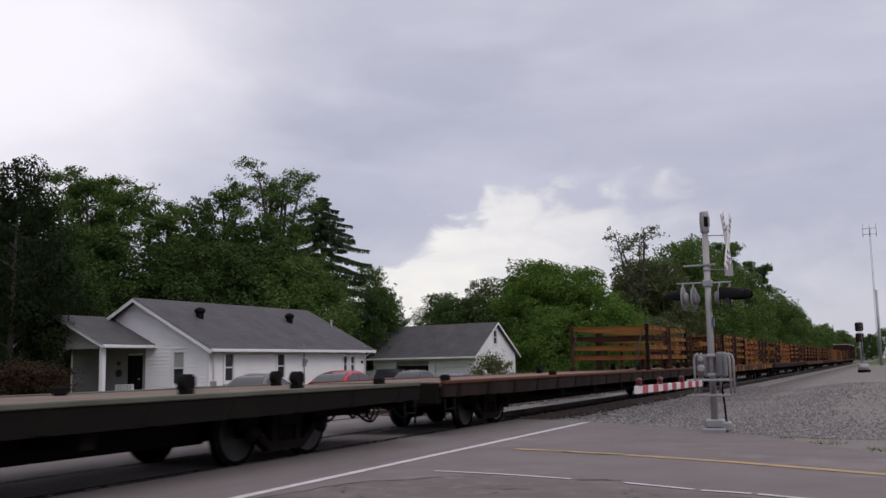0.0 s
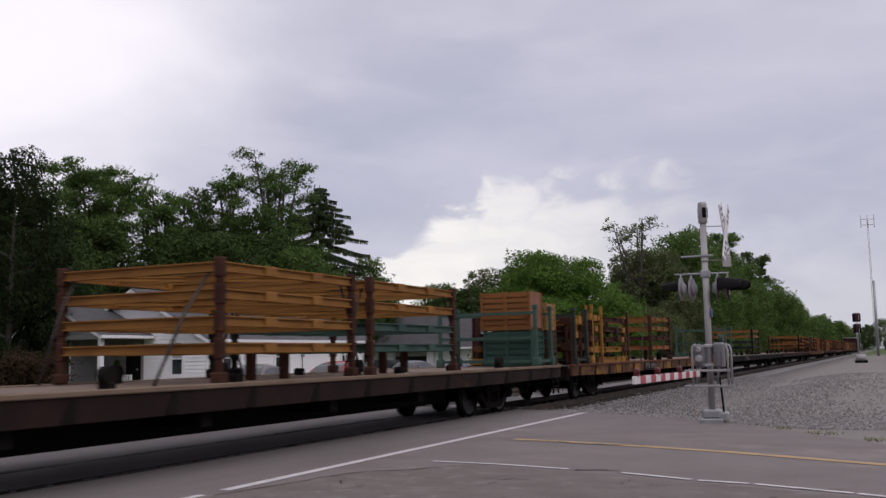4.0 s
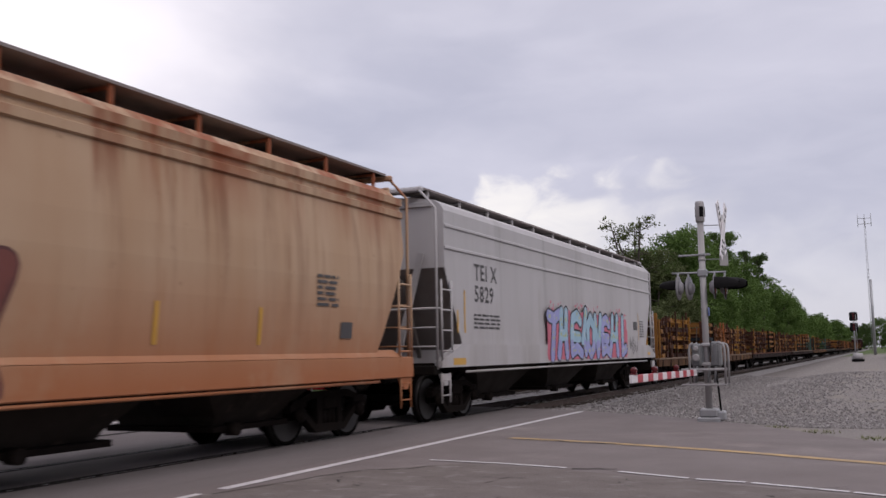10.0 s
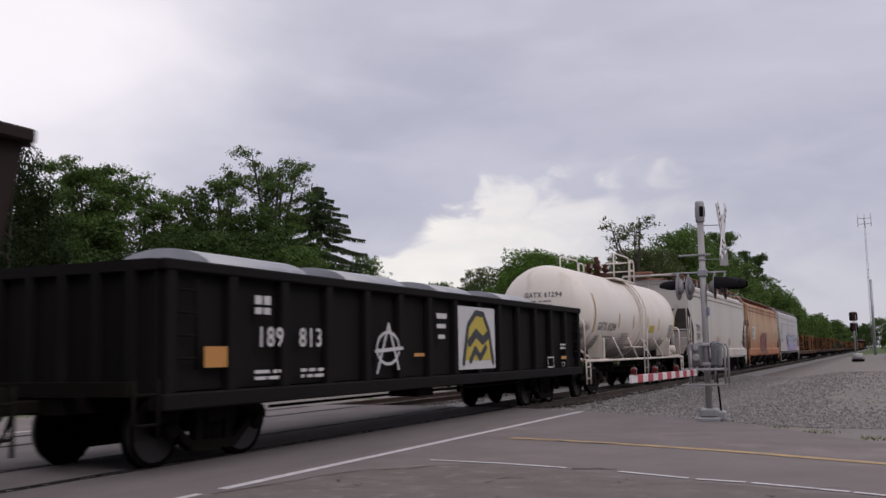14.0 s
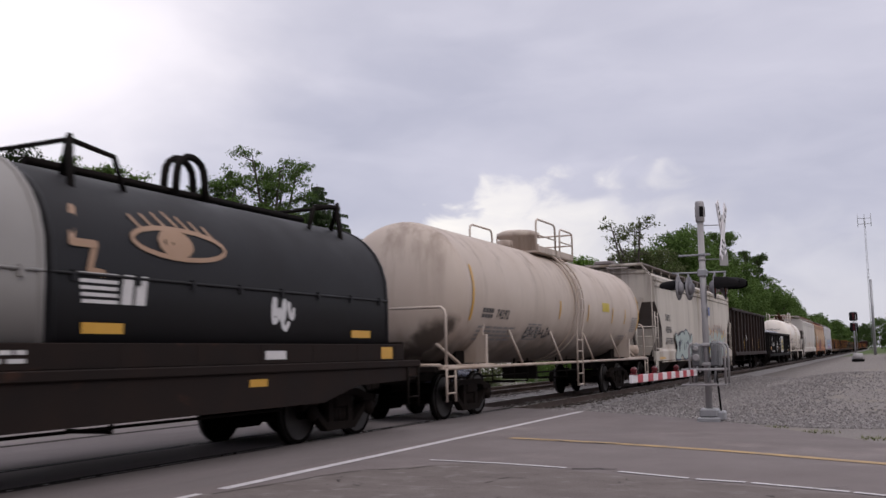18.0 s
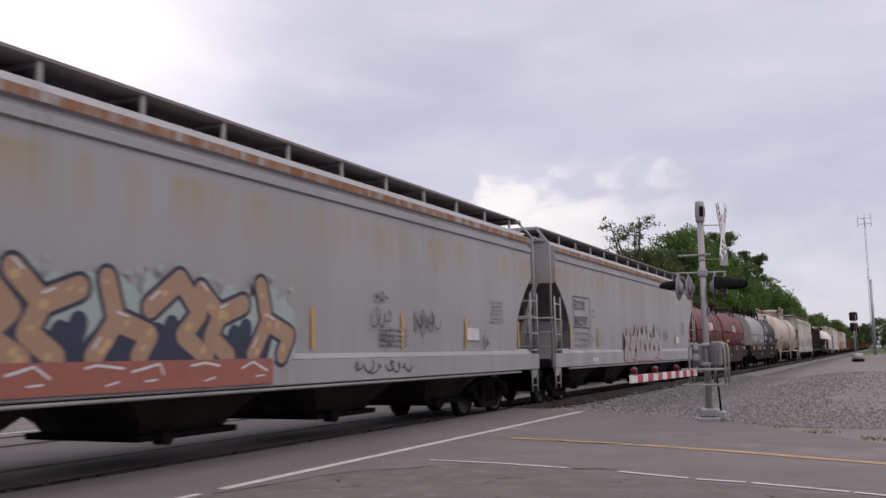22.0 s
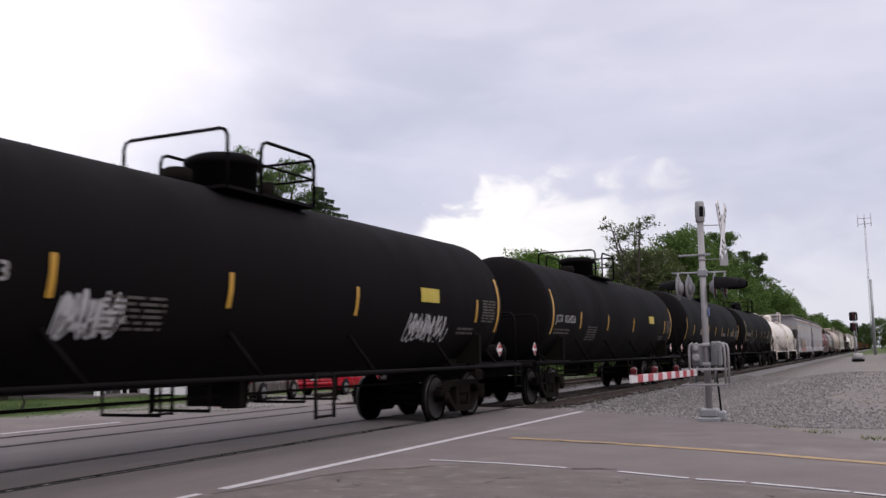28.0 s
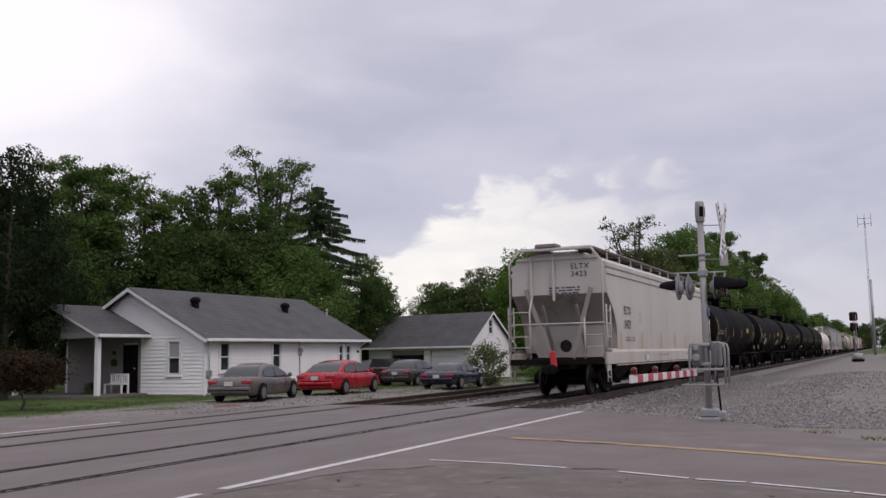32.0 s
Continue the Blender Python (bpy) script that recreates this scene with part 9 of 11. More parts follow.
    for r, z in ((0.17, 1.22), (0.09, 1.66)):
        part("wall_wreath", Mesh().lathe([(0, r), (0.06, r)], (-5.2, -0.09, z), "y", 12), "leaf_dark", ob)
    # white bench on the porch
    bn = thing("porch_bench", "white slatted wooden bench on the porch", "bench", at=pose(-17.27, 32.48, 0, 0, 0, -1.97) @ pose(-4.45, -0.62, z0 + 0.11))
    part("seat", Mesh().box(-0.55, 0.55, -0.22, 0.22, 0.38, 0.43, 0.01), "trim", bn)
    for x in (-0.5, 0.5):
        for y in (-0.19, 0.19):
            part("leg", Mesh().box(x - 0.035, x + 0.035, y - 0.035, y + 0.035, 0, 0.38 if y < 0 else 0.85), "trim", bn)
    for k in range(7):
        x = -0.42 + 0.14 * k
        part("back_slat", Mesh().box(x - 0.04, x + 0.04, 0.17, 0.20, 0.48, 0.80), "trim", bn)
    part("back_rail", Mesh().box(-0.55, 0.55, 0.16, 0.22, 0.79, 0.86, 0.01), "trim", bn)
    part("back_rail", Mesh().box(-0.55, 0.55, 0.16, 0.22, 0.44, 0.50, 0.01), "trim", bn)


house()


def garage():
    ph = 10.14
    # local x to the right along the door wall, y to the rear
    at = pose(-17.93, 62.77, 0, 0, 0, -ph)
    W, D, z0, ze, zr = 9.5, 5.6, -0.5, 2.20, 4.42
    ob = thing("garage", "white detached garage, one door half open", "garage", at=at)
    doors = [(-7.22, -4.16), (-3.54, -0.47)]
    w = Mesh()
    w.box(-W, 0, D - 0.1, D, z0, ze).box(-W, -W + 0.1, 0.1, D - 0.1, z0, ze).box(-0.1, -0.03, 0.1, D - 0.1, z0, ze)
    for a, b in ((-W, -7.22), (-4.16, -3.54), (-0.47, -0.03)):
        w.box(a, b, 0.03, 0.12, z0, ze)
    for a, b in doors:
        w.box(a, b, 0.03, 0.12, 1.62, ze)
    w.add([(-0.02, 0, ze), (-0.02, D, ze), (-0.02, D / 2, zr - 0.06), (-W, 0, ze), (-W, D, ze), (-W, D / 2, zr - 0.06)], [(0, 1, 2), (5, 4, 3)])
    part("wall", w, "siding", ob)
    s = Mesh()
    slope = (zr - ze) / (D / 2)
    lap_wall(s, (0, 0), (0, 1), D, z0 + 0.05, ze, (1, 0), 14)
    lap_wall(s, (0, 0), (0, 1), D, ze, zr - 0.3, (1, 0), 14, [(2.40, 3.10, 2.72, 3.92)], lambda z: ((z + 0.24 - ze) / slope, D - (z + 0.24 - ze) / slope))
    part("lap_siding", s, "siding", ob)
    window(ob, (0.0, 2.50), (0, 1), (1, 0), 0.5, 2.82, 3.82)
    r = Mesh()
    ym = D / 2
    for sgn, ye in ((-1, -0.35), (1, D + 0.35)):
        zo = zr - abs(ye - ym) * slope
        a = [(-W - 0.3, ym, zr), (0.3, ym, zr), (0.3, ye, zo), (-W - 0.3, ye, zo)]
        b = [(x, y, z - 0.1) for x, y, z in a]
        r.add(a + b, [(0, 1, 2, 3)[::sgn], (4, 5, 6, 7)[::-sgn], (1, 5, 6, 2)[::sgn], (2, 6, 7, 3)[::sgn], (3, 7, 4, 0)[::sgn]])
    roof = part("roof", r, "shingle", ob, "grey shingle roof")
    sh = Mesh()
    for k in range(16):
        ya, yb = -0.35 + (ym + 0.35) * k / 16, -0.35 + (ym + 0.35) * (k + 1) / 16
        za, zb = zr - (ym - ya) * slope, zr - (ym - yb) * slope
        sh.add([(-W - 0.3, ya, za + 0.02), (0.3, ya, za + 0.02), (0.3, yb, zb + 0.005), (-W - 0.3, yb, zb + 0.005), (-W - 0.3, ya, za - 0.01), (0.3, ya, za - 0.01)], [(0, 1, 2, 3), (4, 5, 1, 0)])
    part("shingle_course", sh, "shingle", roof)
    k = Mesh()
    for sgn, ye in ((-1, -0.37), (1, D + 0.37)):
        zo = zr - abs(ye - ym) * slope
        k.add([(0.31, ym, zr + 0.01), (0.31, ye, zo + 0.01), (0.31, ye, zo - 0.16), (0.31, ym, zr - 0.16)], [(0, 1, 2, 3)[::sgn]])
    zo = zr - (ym + 0.37) * slope
    k.box(-W - 0.3, 0.3, -0.46, -0.36, zo - 0.13, zo, 0.01)
    part("fascia", k, "trim", ob)
    # this sheet paints the garage's inner shade across the doorway
    part("open_doorway", Mesh().box(-7.2, -4.18, 0.4, 0.45, z0, 1.62), "opening_shade", ob, "dark sheet standing for the shade inside the doorway")
    part("raised_door", Mesh().box(-7.2, -4.18, 0.10, 0.16, 1.30, 1.62, 0.01), "porch_wall", ob, "raised garage door")
    host = part("shut_door", Mesh().box(-3.54, -0.47, 0.14, 0.18, z0, 1.62), "trim", ob, "shut white garage door")
    for i in range(4):
        part("door_panel", Mesh().box(-3.5, -0.51, 0.10, 0.14, z0 + 0.04 + 0.53 * i, z0 + 0.53 * (i + 1), 0.015), "trim", host)
    fr = Mesh()
    for a, b in doors:
        fr.box(a - 0.1, a, 0.0, 0.10, z0, 1.72).box(b, b + 0.1, 0.0, 0.10, z0, 1.72).box(a, b, 0.0, 0.10, 1.62, 1.72)
    part("door_frame", fr, "trim", ob)
    # fence between house and garage
    fn = thing("board_fence", "weathered grey board fence by the garage", "fence", at=pose(-19.3, 52.5, ground_z(-19, 52), 0, 0, 0))
    for i in range(11):
        part("board", Mesh().box(-1.7 + i * 0.3, -1.7 + i * 0.3 + 0.27, 0, 0.03, 0.05, 1.45 + 0.03 * (i % 3), 0.005), "galv", fn)
    part("rail", Mesh().box(-1.7, 1.6, 0.03, 0.08, 0.35, 0.45).box(-1.7, 1.6, 0.03, 0.08, 1.1, 1.2), "galv", fn)


garage()


def sedan(label, at, paint, length=4.8, width=1.80, height=1.43, boot=1.0, bonnet=1.15, rake=0.55, category="car"):
    """A saloon car: body shell, glasshouse, bumpers, wheels, lamps. It heads to +y."""
    ob = thing("saloon_car", label, category, "parked cars", at=at)
    h2, w = length / 2, width / 2
    belt, low = height * 0.63, 0.22
    prof = [(-h2, 0.42, 0.62, 0.80), (-h2 + 0.06, 0.30, belt - 0.03, 0.90), (-h2 + 0.30, 0.24, belt + 0.03, 0.95), (-h2 + boot, low, belt + 0.05, 1.0), (-h2 + boot + 0.9, low, belt + 0.02, 1.0),
            (0, low, belt, 1.0), (h2 - bonnet - 0.5, low, belt, 1.0), (h2 - bonnet, low, belt + 0.0, 0.99), (h2 - 0.45, 0.24, belt - 0.13, 0.95), (h2 - 0.10, 0.28, belt - 0.26, 0.86), (h2, 0.40, 0.56, 0.74)]
    rings = []
    for y, zb, zt, k in prof:
        ww = w * k
        zm = zb + (zt - zb) * 0.55
        half = [(ww * 0.86, zb), (ww * 0.97, zb + 0.08), (ww, zm), (ww * 0.985, zt - 0.10), (ww * 0.93, zt - 0.03), (ww * 0.80, zt)]
        rings.append([(x, y, z) for x, z in half] + [(-x, y, z) for x, z in reversed(half)])
    b = Mesh().rings(rings[::-1], True)
    part("body", b, paint, ob)
    # cabin: one painted shell under a curved roof line, with the panes set on it
    yr, ya, yf, yw = -h2 + boot - 0.18, -h2 + boot + rake, h2 - bonnet - 0.95, h2 - bonnet + 0.10
    gw, rw, zb = w * 0.90, w * 0.66, belt - 0.03
    line = [(yr, zb), (yr + (ya - yr) * 0.5, zb + (height - zb) * 0.60), (ya, height - 0.075), (ya + 0.35, height - 0.02), ((ya + yf) / 2, height), (yf - 0.1, height - 0.03), (yf + (yw - yf) * 0.25, height - 0.12), (yf + (yw - yf) * 0.62, zb + (height - zb) * 0.46), (yw, zb)]

    def roof_z(y):
        for i in range(len(line) - 1):
            (pa, za), (pb, zc) = line[i], line[i + 1]
            if y <= pb:
                sl = lambda j: (line[min(j + 1, len(line) - 1)][1] - line[max(j - 1, 0)][1]) / (line[min(j + 1, len(line) - 1)][0] - line[max(j - 1, 0)][0])
                t, d = (y - pa) / (pb - pa), pb - pa
                return za * (2 * t ** 3 - 3 * t * t + 1) + zc * (3 * t * t - 2 * t ** 3) + d * sl(i) * (t ** 3 - 2 * t * t + t) + d * sl(i + 1) * (t ** 3 - t * t)
        return zb

    def side_x(z):
        k = max(0.0, min(1.0, (z - zb) / (height - zb)))
        return gw + (rw - gw) * (0.55 * k + 0.45 * k ** 2)
    rings = []
    n = 28
    for i in range(n + 1):
        y = yr + (yw - yr) * i / n
        zt = max(zb + 0.004, roof_z(y))
        hz = zt - zb
        half = [(side_x(zb + hz * q), zb + hz * q) for q in (0.0, 0.3, 0.6, 0.85)]
        xs = half[-1][0]
        half += [(xs - 0.05, zt - hz * 0.05), (xs * 0.72, zt), (xs * 0.3, zt + 0.012)]
        rings.append([(x, y, z) for x, z in half] + [(-x, y, z) for x, z in reversed(half)])
    part("roof", Mesh().rings(rings[::-1], True), paint, ob)

    def across(ya_, yb_, k, name):
        """A pane that follows the shell across the car."""
        g = Mesh()
        ys = [ya_ + (yb_ - ya_) * i / 6 for i in range(7)]
        rows = [[(x * (side_x(roof_z(y)) - 0.05) * k, y, roof_z(y) + 0.010 + 0.012 * (1 - abs(x))) for x in (-1, -0.6, 0, 0.6, 1)] for y in ys]
        vs = [p for r in rows for p in r]
        g.add(vs, [(5 * i + j, 5 * i + j + 1, 5 * i + j + 6, 5 * i + j + 5) for i in range(6) for j in range(4)], True)
        part(name, g, "pane_light", ob, "tinted car window")
    across(yr + 0.10, ya - 0.02, 0.93, "rear_window")
    across(yf + 0.12, yw - 0.12, 0.95, "windscreen")
    door = (yr + yw) / 2 - 0.02
    for s in (1, -1):
        for name, wa, wb in (("rear_side_window", ya - (ya - yr) * 0.42, door - 0.05), ("front_side_window", door + 0.05, yw - 0.42)):
            top, low_ = [], []
            for i in range(7):
                y = wa + (wb - wa) * i / 6
                zt = max(zb + 0.09, min(height - 0.12, roof_z(y) - 0.085))
                top.append((s * (side_x(zt) + 0.022), y, zt))
                low_.append((s * (side_x(zb + 0.07) + 0.018), y, zb + 0.07))
            g = Mesh()
            g.add(low_ + top, [(i, i + 1, 8 + i, 7 + i)[::s] for i in range(6)], True)
            part(name, g, "pane_light", ob, "tinted car window")
    y3 = yw
    bm_ = Mesh().box(-w * 0.9, w * 0.9, -h2 - 0.05, -h2 + 0.12, 0.34, 0.56, 0.04)
    part("rear_bumper", bm_, paint, ob)
    part("front_bumper", Mesh().box(-w * 0.82, w * 0.82, h2 - 0.12, h2 + 0.04, 0.32, 0.52, 0.04), paint, ob)
    for s in (1, -1):
        x0, x1 = sorted((s * w * 0.52, s * w * 0.91))
        part("tail_lamp", Mesh().box(x0, x1, -h2 - 0.004, -h2 + 0.20, belt - 0.20, belt - 0.06, 0.03), "tail_red", ob)
        x0, x1 = sorted((s * w * 0.40, s * w * 0.74))
        part("head_lamp", Mesh().box(x0, x1, h2 - 0.16, h2 - 0.02, 0.50, 0.64, 0.02), "pane_light", ob)
        part("mirror", Mesh().box(min(s * w * 0.96, s * w * 1.12), max(s * w * 0.96, s * w * 1.12), y3 - 0.35, y3 - 0.22, belt - 0.02, belt + 0.13, 0.03), paint, ob)
        part("door_line", Mesh().box(min(s * w * 1.0, s * w * 1.003), max(s * w * 1.0, s * w * 1.003), -0.45, -0.43, 0.35, belt - 0.1).box(min(s * w * 1.0, s * w * 1.003), max(s * w * 1.0, s * w * 1.003), 0.72, 0.74, 0.35, belt - 0.1), "black_paint", ob)
    part("trunk_line", Mesh().box(-w * 0.72, w * 0.72, -h2 - 0.012, -h2 + 0.05, belt - 0.335, belt - 0.32), "black_paint", ob)
    part("rear_trim", Mesh().box(-w * 0.88, w * 0.88, -h2 - 0.058, -h2 - 0.05, 0.42, 0.46), "black_paint", ob)
    part("number_plate", Mesh().box(-0.16, 0.16, -h2 - 0.03, -h2 - 0.005, belt - 0.26, belt - 0.10), "plate", ob, "white plate")
    tyre = Mesh().lathe([(-0.10, 0.20), (-0.10, 0.29), (-0.07, 0.32), (0.07, 0.32), (0.10, 0.29), (0.10, 0.20)], (0, 0, 0), "x", 20).data("tyre")
    rim = Mesh()
    rim.lathe([(0.06, 0.20), (0.103, 0.20), (0.106, 0.185)], (0, 0, 0), "x", 20)
    rim.lathe([(0.085, 0.185), (0.095, 0.10), (0.118, 0.05), (0.12, 0.01)], (0, 0, 0), "x", 20)
    for k in range(6):
        a = math.pi * k / 3
        rim.box(0.108, 0.122, -0.022, 0.022, 0.0, 0.188, 0.0, Matrix.Rotation(a, 4, "X"))
    rim = rim.data("rim")
    well = Mesh().lathe([(-0.05, 0.345), (0.012, 0.345)], (0, 0, 0), "x", 20).data("wheel_arch")
    for y in (-h2 + length * 0.205, h2 - length * 0.195):
        for s in (1, -1):
            m = pose(s * (w - 0.07), y, 0.32, 0, 0, 0 if s > 0 else 180)
            wh = part("wheel", tyre, "tyre", ob, m=m)
            part("rim", rim, "rim", wh)
            part("wheel_arch", well, "black_paint", ob, m=pose(s * (w - 0.006), y, 0.34, 0, 0, 0 if s > 0 else 180))
    return ob


def on_ground(x, y, rz, dz=0.0):
    return pose(x, y, ground_z(x, y) + dz, 0, 0, rz)


sedan("grey brown saloon car parked on the gravel beside the house", on_ground(-12.45, 29.6, 12), "paint_grey_car", 4.78, 1.78, 1.36, 1.05, 1.2)
sedan("bright red saloon car parked on the gravel", on_ground(-12.2, 35.3, 5), "paint_red_car", 4.85, 1.85, 1.43, 0.75, 1.15, 0.85)
sedan("dark plum saloon car parked before the garage", on_ground(-15.3, 48.2, 4), "paint_dark_car", 4.85, 1.85, 1.46, 0.95, 1.2)
sedan("dark blue two door car parked in the yard", on_ground(-10.15, 42.6, 3), "paint_blue_car", 4.6, 1.80, 1.29, 1.05, 1.25, 0.75)


def pickup():
    ob = thing("pickup_truck", "dark maroon pickup parked beside the garage", "truck", "parked cars", at=on_ground(-18.2, 50.2, 6))
    part("bed", Mesh().box(-0.95, 0.95, -2.6, -0.3, 0.45, 1.05, 0.06), "paint_maroon", ob)
    part("cab", Mesh().box(-0.92, 0.92, -0.3, 1.0, 0.45, 1.05, 0.06), "paint_maroon", ob)
    g = Mesh().rings([[(0.85, -0.25, 1.05), (0.85, 1.0, 1.05), (-0.85, 1.0, 1.05), (-0.85, -0.25, 1.05)], [(0.68, -0.1, 1.55), (0.68, 0.6, 1.55), (-0.68, 0.6, 1.55), (-0.68, -0.1, 1.55)]])
    part("glass", g, "pane_light", ob)
    part("bonnet", Mesh().box(-0.92, 0.92, 1.0, 2.5, 0.45, 1.0, 0.08), "paint_maroon", ob)
    for x in (-0.85, 0.85):
        for y in (-1.7, 1.7):
            part("wheel", Mesh().lathe([(-0.12, 0.2), (-0.12, 0.36), (0.12, 0.36), (0.12, 0.2)], (x, y, 0.36), "x", 18), "tyre", ob)


pickup()
solid("clay_heap", Mesh().rings([[(0.55 * math.cos(a) * k, 0.4 * math.sin(a) * k, z) for a in (2 * math.pi * i / 12 for i in range(12))] for k, z in ((1.0, 0.0), (0.7, 0.035), (0.25, 0.06))]),
      "terracotta", "low spill of reddish earth on the gravel", "earth heap", at=on_ground(-10.7, 25.6, 20))


# ---- crossing signal ----
def crossing_signal():
    bx, by = 6.09, 18.22
    ob = thing("crossing_signal", "grey crossing signal mast with red lamps, crossbuck and lowered gate", "railway signal", at=pose(bx, by, -0.02))
    part("base", Mesh().box(-0.20, 0.22, -0.2, 0.2, 0.0, 0.10, 0.02).box(-0.16, 0.18, -0.16, 0.16, 0.10, 0.26, 0.03).box(0.02, 0.30, -0.14, 0.14, 0.04, 0.22, 0.03), "galv", ob)
    part("mast", Mesh().lathe([(0, 0.062), (3.72, 0.060)], (0, 0, 0.05), "z", 18), "alu", ob)
    cap = Mesh().lathe([(3.76, 0.075), (3.78, 0.085), (4.12, 0.085), (4.16, 0.075), (4.17, 0.02)], (0, 0, 0), "z", 18)
    part("collar", Mesh().lathe([(3.02, 0.062), (3.02, 0.070), (3.07, 0.070), (3.07, 0.062)], (0, 0, 0), "z", 18), "alu", ob)
    part("bell", cap, "alu", ob, "grey bell housing at the mast top")
    bo = Mesh()
    for a in (-60, 30, 150):
        bo.box(0.07, 0.092, -0.04, 0.04, 3.86, 4.06, 0.01, Matrix.Rotation(radians(a), 4, "Z"))
    part("bell_slot", bo, "black_paint", ob)
    # crossbuck: two boards seen almost along their plane
    turn = Matrix.Translation((0.38, 0.16, 3.58)) @ Matrix.Rotation(radians(85.5), 4, "Z")
    for a in (62, -62):
        m = turn @ Matrix.Rotation(radians(a), 4, "Y") @ Matrix.Translation((0, 0.014 if a > 0 else -0.014, 0))
        cb = Mesh().box(-0.60, 0.60, -0.010, 0.010, -0.10, 0.10, 0.004, m)
        b = part("crossbuck_board", cb, "gate_white", ob, "white crossbuck board")
        for k in (-4, -3, -2, 2, 3, 4):
            part("board_lettering", Mesh().box(k * 0.12 - 0.028, k * 0.12 + 0.028, -0.0135, -0.0105, -0.05, 0.05, 0.0, m), "black_mark", b)
    part("crossbuck_arm", Mesh().tube([(0, 0, 3.70), (0.38, 0.15, 3.70)], 0.009, 6).tube([(0.38, 0.19, 3.9), (0.38, 0.19, 2.92)], 0.014, 6).tube([(0, 0, 3.05), (0.38, 0.15, 3.05)], 0.009, 6), "galv", ob)
    part("tracks_sign", Mesh().box(-0.085, 0.085, -0.01, 0.01, -0.10, 0.10, 0.004, Matrix.Translation((0.38, 0.15, 3.02)) @ Matrix.Rotation(radians(35), 4, "Z")), "alu", ob)
    part("upper_bracket", Mesh().box(-0.44, 0.0, -0.02, 0.02, 3.12, 3.155, 0.008).box(-0.07, 0.075, -0.075, 0.075, 3.11, 3.165, 0.015).box(0.07, 0.16, -0.02, 0.02, 3.12, 3.16, 0.008), "galv", ob)
    # lamp arm with pairs of lamps facing both ways along the road
    part("lamp_arm", Mesh().tube([(-0.56, -0.09, 2.80), (0.42, 0.08, 2.80)], 0.018, 8).box(-0.085, 0.085, -0.085, 0.085, 2.72, 2.86, 0.02), "galv", ob)

    def lamp(x, y, face, lit=False, hood=0.34, r=0.15):
        """face: the way that the lens looks, in degrees."""
        m = Matrix.Translation((x, y, 2.52)) @ Matrix.Rotation(radians(face), 4, "Z")
        bg = Mesh().lathe([(-0.015, 0.02), (-0.015, 0.23), (0.0, 0.23), (0.0, 0.02)], (0, 0, 0), "x", 24)
        bg.v = [tuple(m @ Vector(p)) for p in bg.v]
        lp = part("lamp_disc", bg, "disc_grey", ob, "round grey lamp backing disc")
        fc = Mesh().lathe([(0.0015, 0.02), (0.0015, 0.225), (0.004, 0.222), (0.004, 0.02)], (0, 0, 0), "x", 24)
        fc.v = [tuple(m @ Vector(p)) for p in fc.v]
        part("disc_face", fc, "black_paint", lp, "black front of the disc")
        hs = Mesh().lathe([(-0.10, 0.02), (-0.095, 0.08), (-0.06, 0.12), (-0.016, 0.13)], (0, 0, 0), "x", 18)
        hs.v = [tuple(m @ Vector(p)) for p in hs.v]
        part("lamp_housing", hs, "disc_grey", lp)
        ln = Mesh().lathe([(0.002, 0.15), (0.02, 0.13), (0.03, 0.02)], (0, 0, 0), "x", 18)
        ln.v = [tuple(m @ Vector(p)) for p in ln.v]
        part("lens", ln, "lens_red", lp)
        hd = Mesh()
        arc = [radians(d) for d in range(-10, 191, 20)]
        for k, way in ((0.0, 1), (0.006, -1)):
            hd.rings([[(u * hood, (r + k) * w * math.cos(a), (r + k) * h * math.sin(a) + d) for a in arc[::way]] for u, w, h, d in ((0.0, 1.0, 1.0, 0.0), (0.55, 0.95, 0.92, 0.0), (0.85, 0.8, 0.7, 0.015), (1.0, 0.6, 0.42, 0.03))], True, False, False, False)
        hd.v = [tuple(m @ Vector(p)) for p in hd.v]
        part("visor", hd, "black_paint", lp)
        if lit:
            gl = Mesh().lathe([(0.0, 0.02), (0.012, 0.03), (0.02, 0.004)], (0, 0, 0), "x", 10)
            q = m @ Matrix.Translation((-0.03, 0.0, -0.02)) @ Matrix.Rotation(math.pi, 4, "Z")
            gl.v = [tuple(q @ Vector(p)) for p in gl.v]
            part("side_peep_light", gl, "lamp_lit", lp, "small lit side light")
        part("lamp_stem", Mesh().tube([(x, y, 2.66), (x, y, 2.80)], 0.018, 6), "galv", lp)
    lamp(-0.45, -0.08, 177, True, 0.34)
    lamp(-0.29, 0.12, 172, False, 0.10)
    lamp(0.21, 0.03, 3, False, 0.44, 0.19)
    lamp(0.36, 0.30, 0, False, 0.40, 0.19)
    # gate mechanism
    part("gate_motor", Mesh().box(-0.26, -0.08, -0.13, 0.15, 1.03, 1.46, 0.04).box(-0.24, -0.10, -0.15, -0.12, 1.10, 1.38, 0.01), "motor_grey", ob)
    part("gate_motor", Mesh().box(0.09, 0.27, -0.12, 0.16, 1.03, 1.50, 0.03).box(0.11, 0.25, -0.14, -0.11, 1.30, 1.44, 0.01).box(0.15, 0.21, -0.15, -0.11, 1.06, 1.46, 0.01), "motor_grey", ob)
    for z in (1.04, 1.40):
        part("mast_clamp", Mesh().box(-0.085, 0.085, -0.10, 0.10, z, z + 0.07, 0.02), "alu", ob)
    for z, r in ((1.37, 0.05), (1.20, 0.07)):
        part("round_cover", Mesh().lathe([(0, r * 0.7), (0.015, r), (0.05, r)], (-0.17, -0.20, z), "y", 14), "alu", ob)
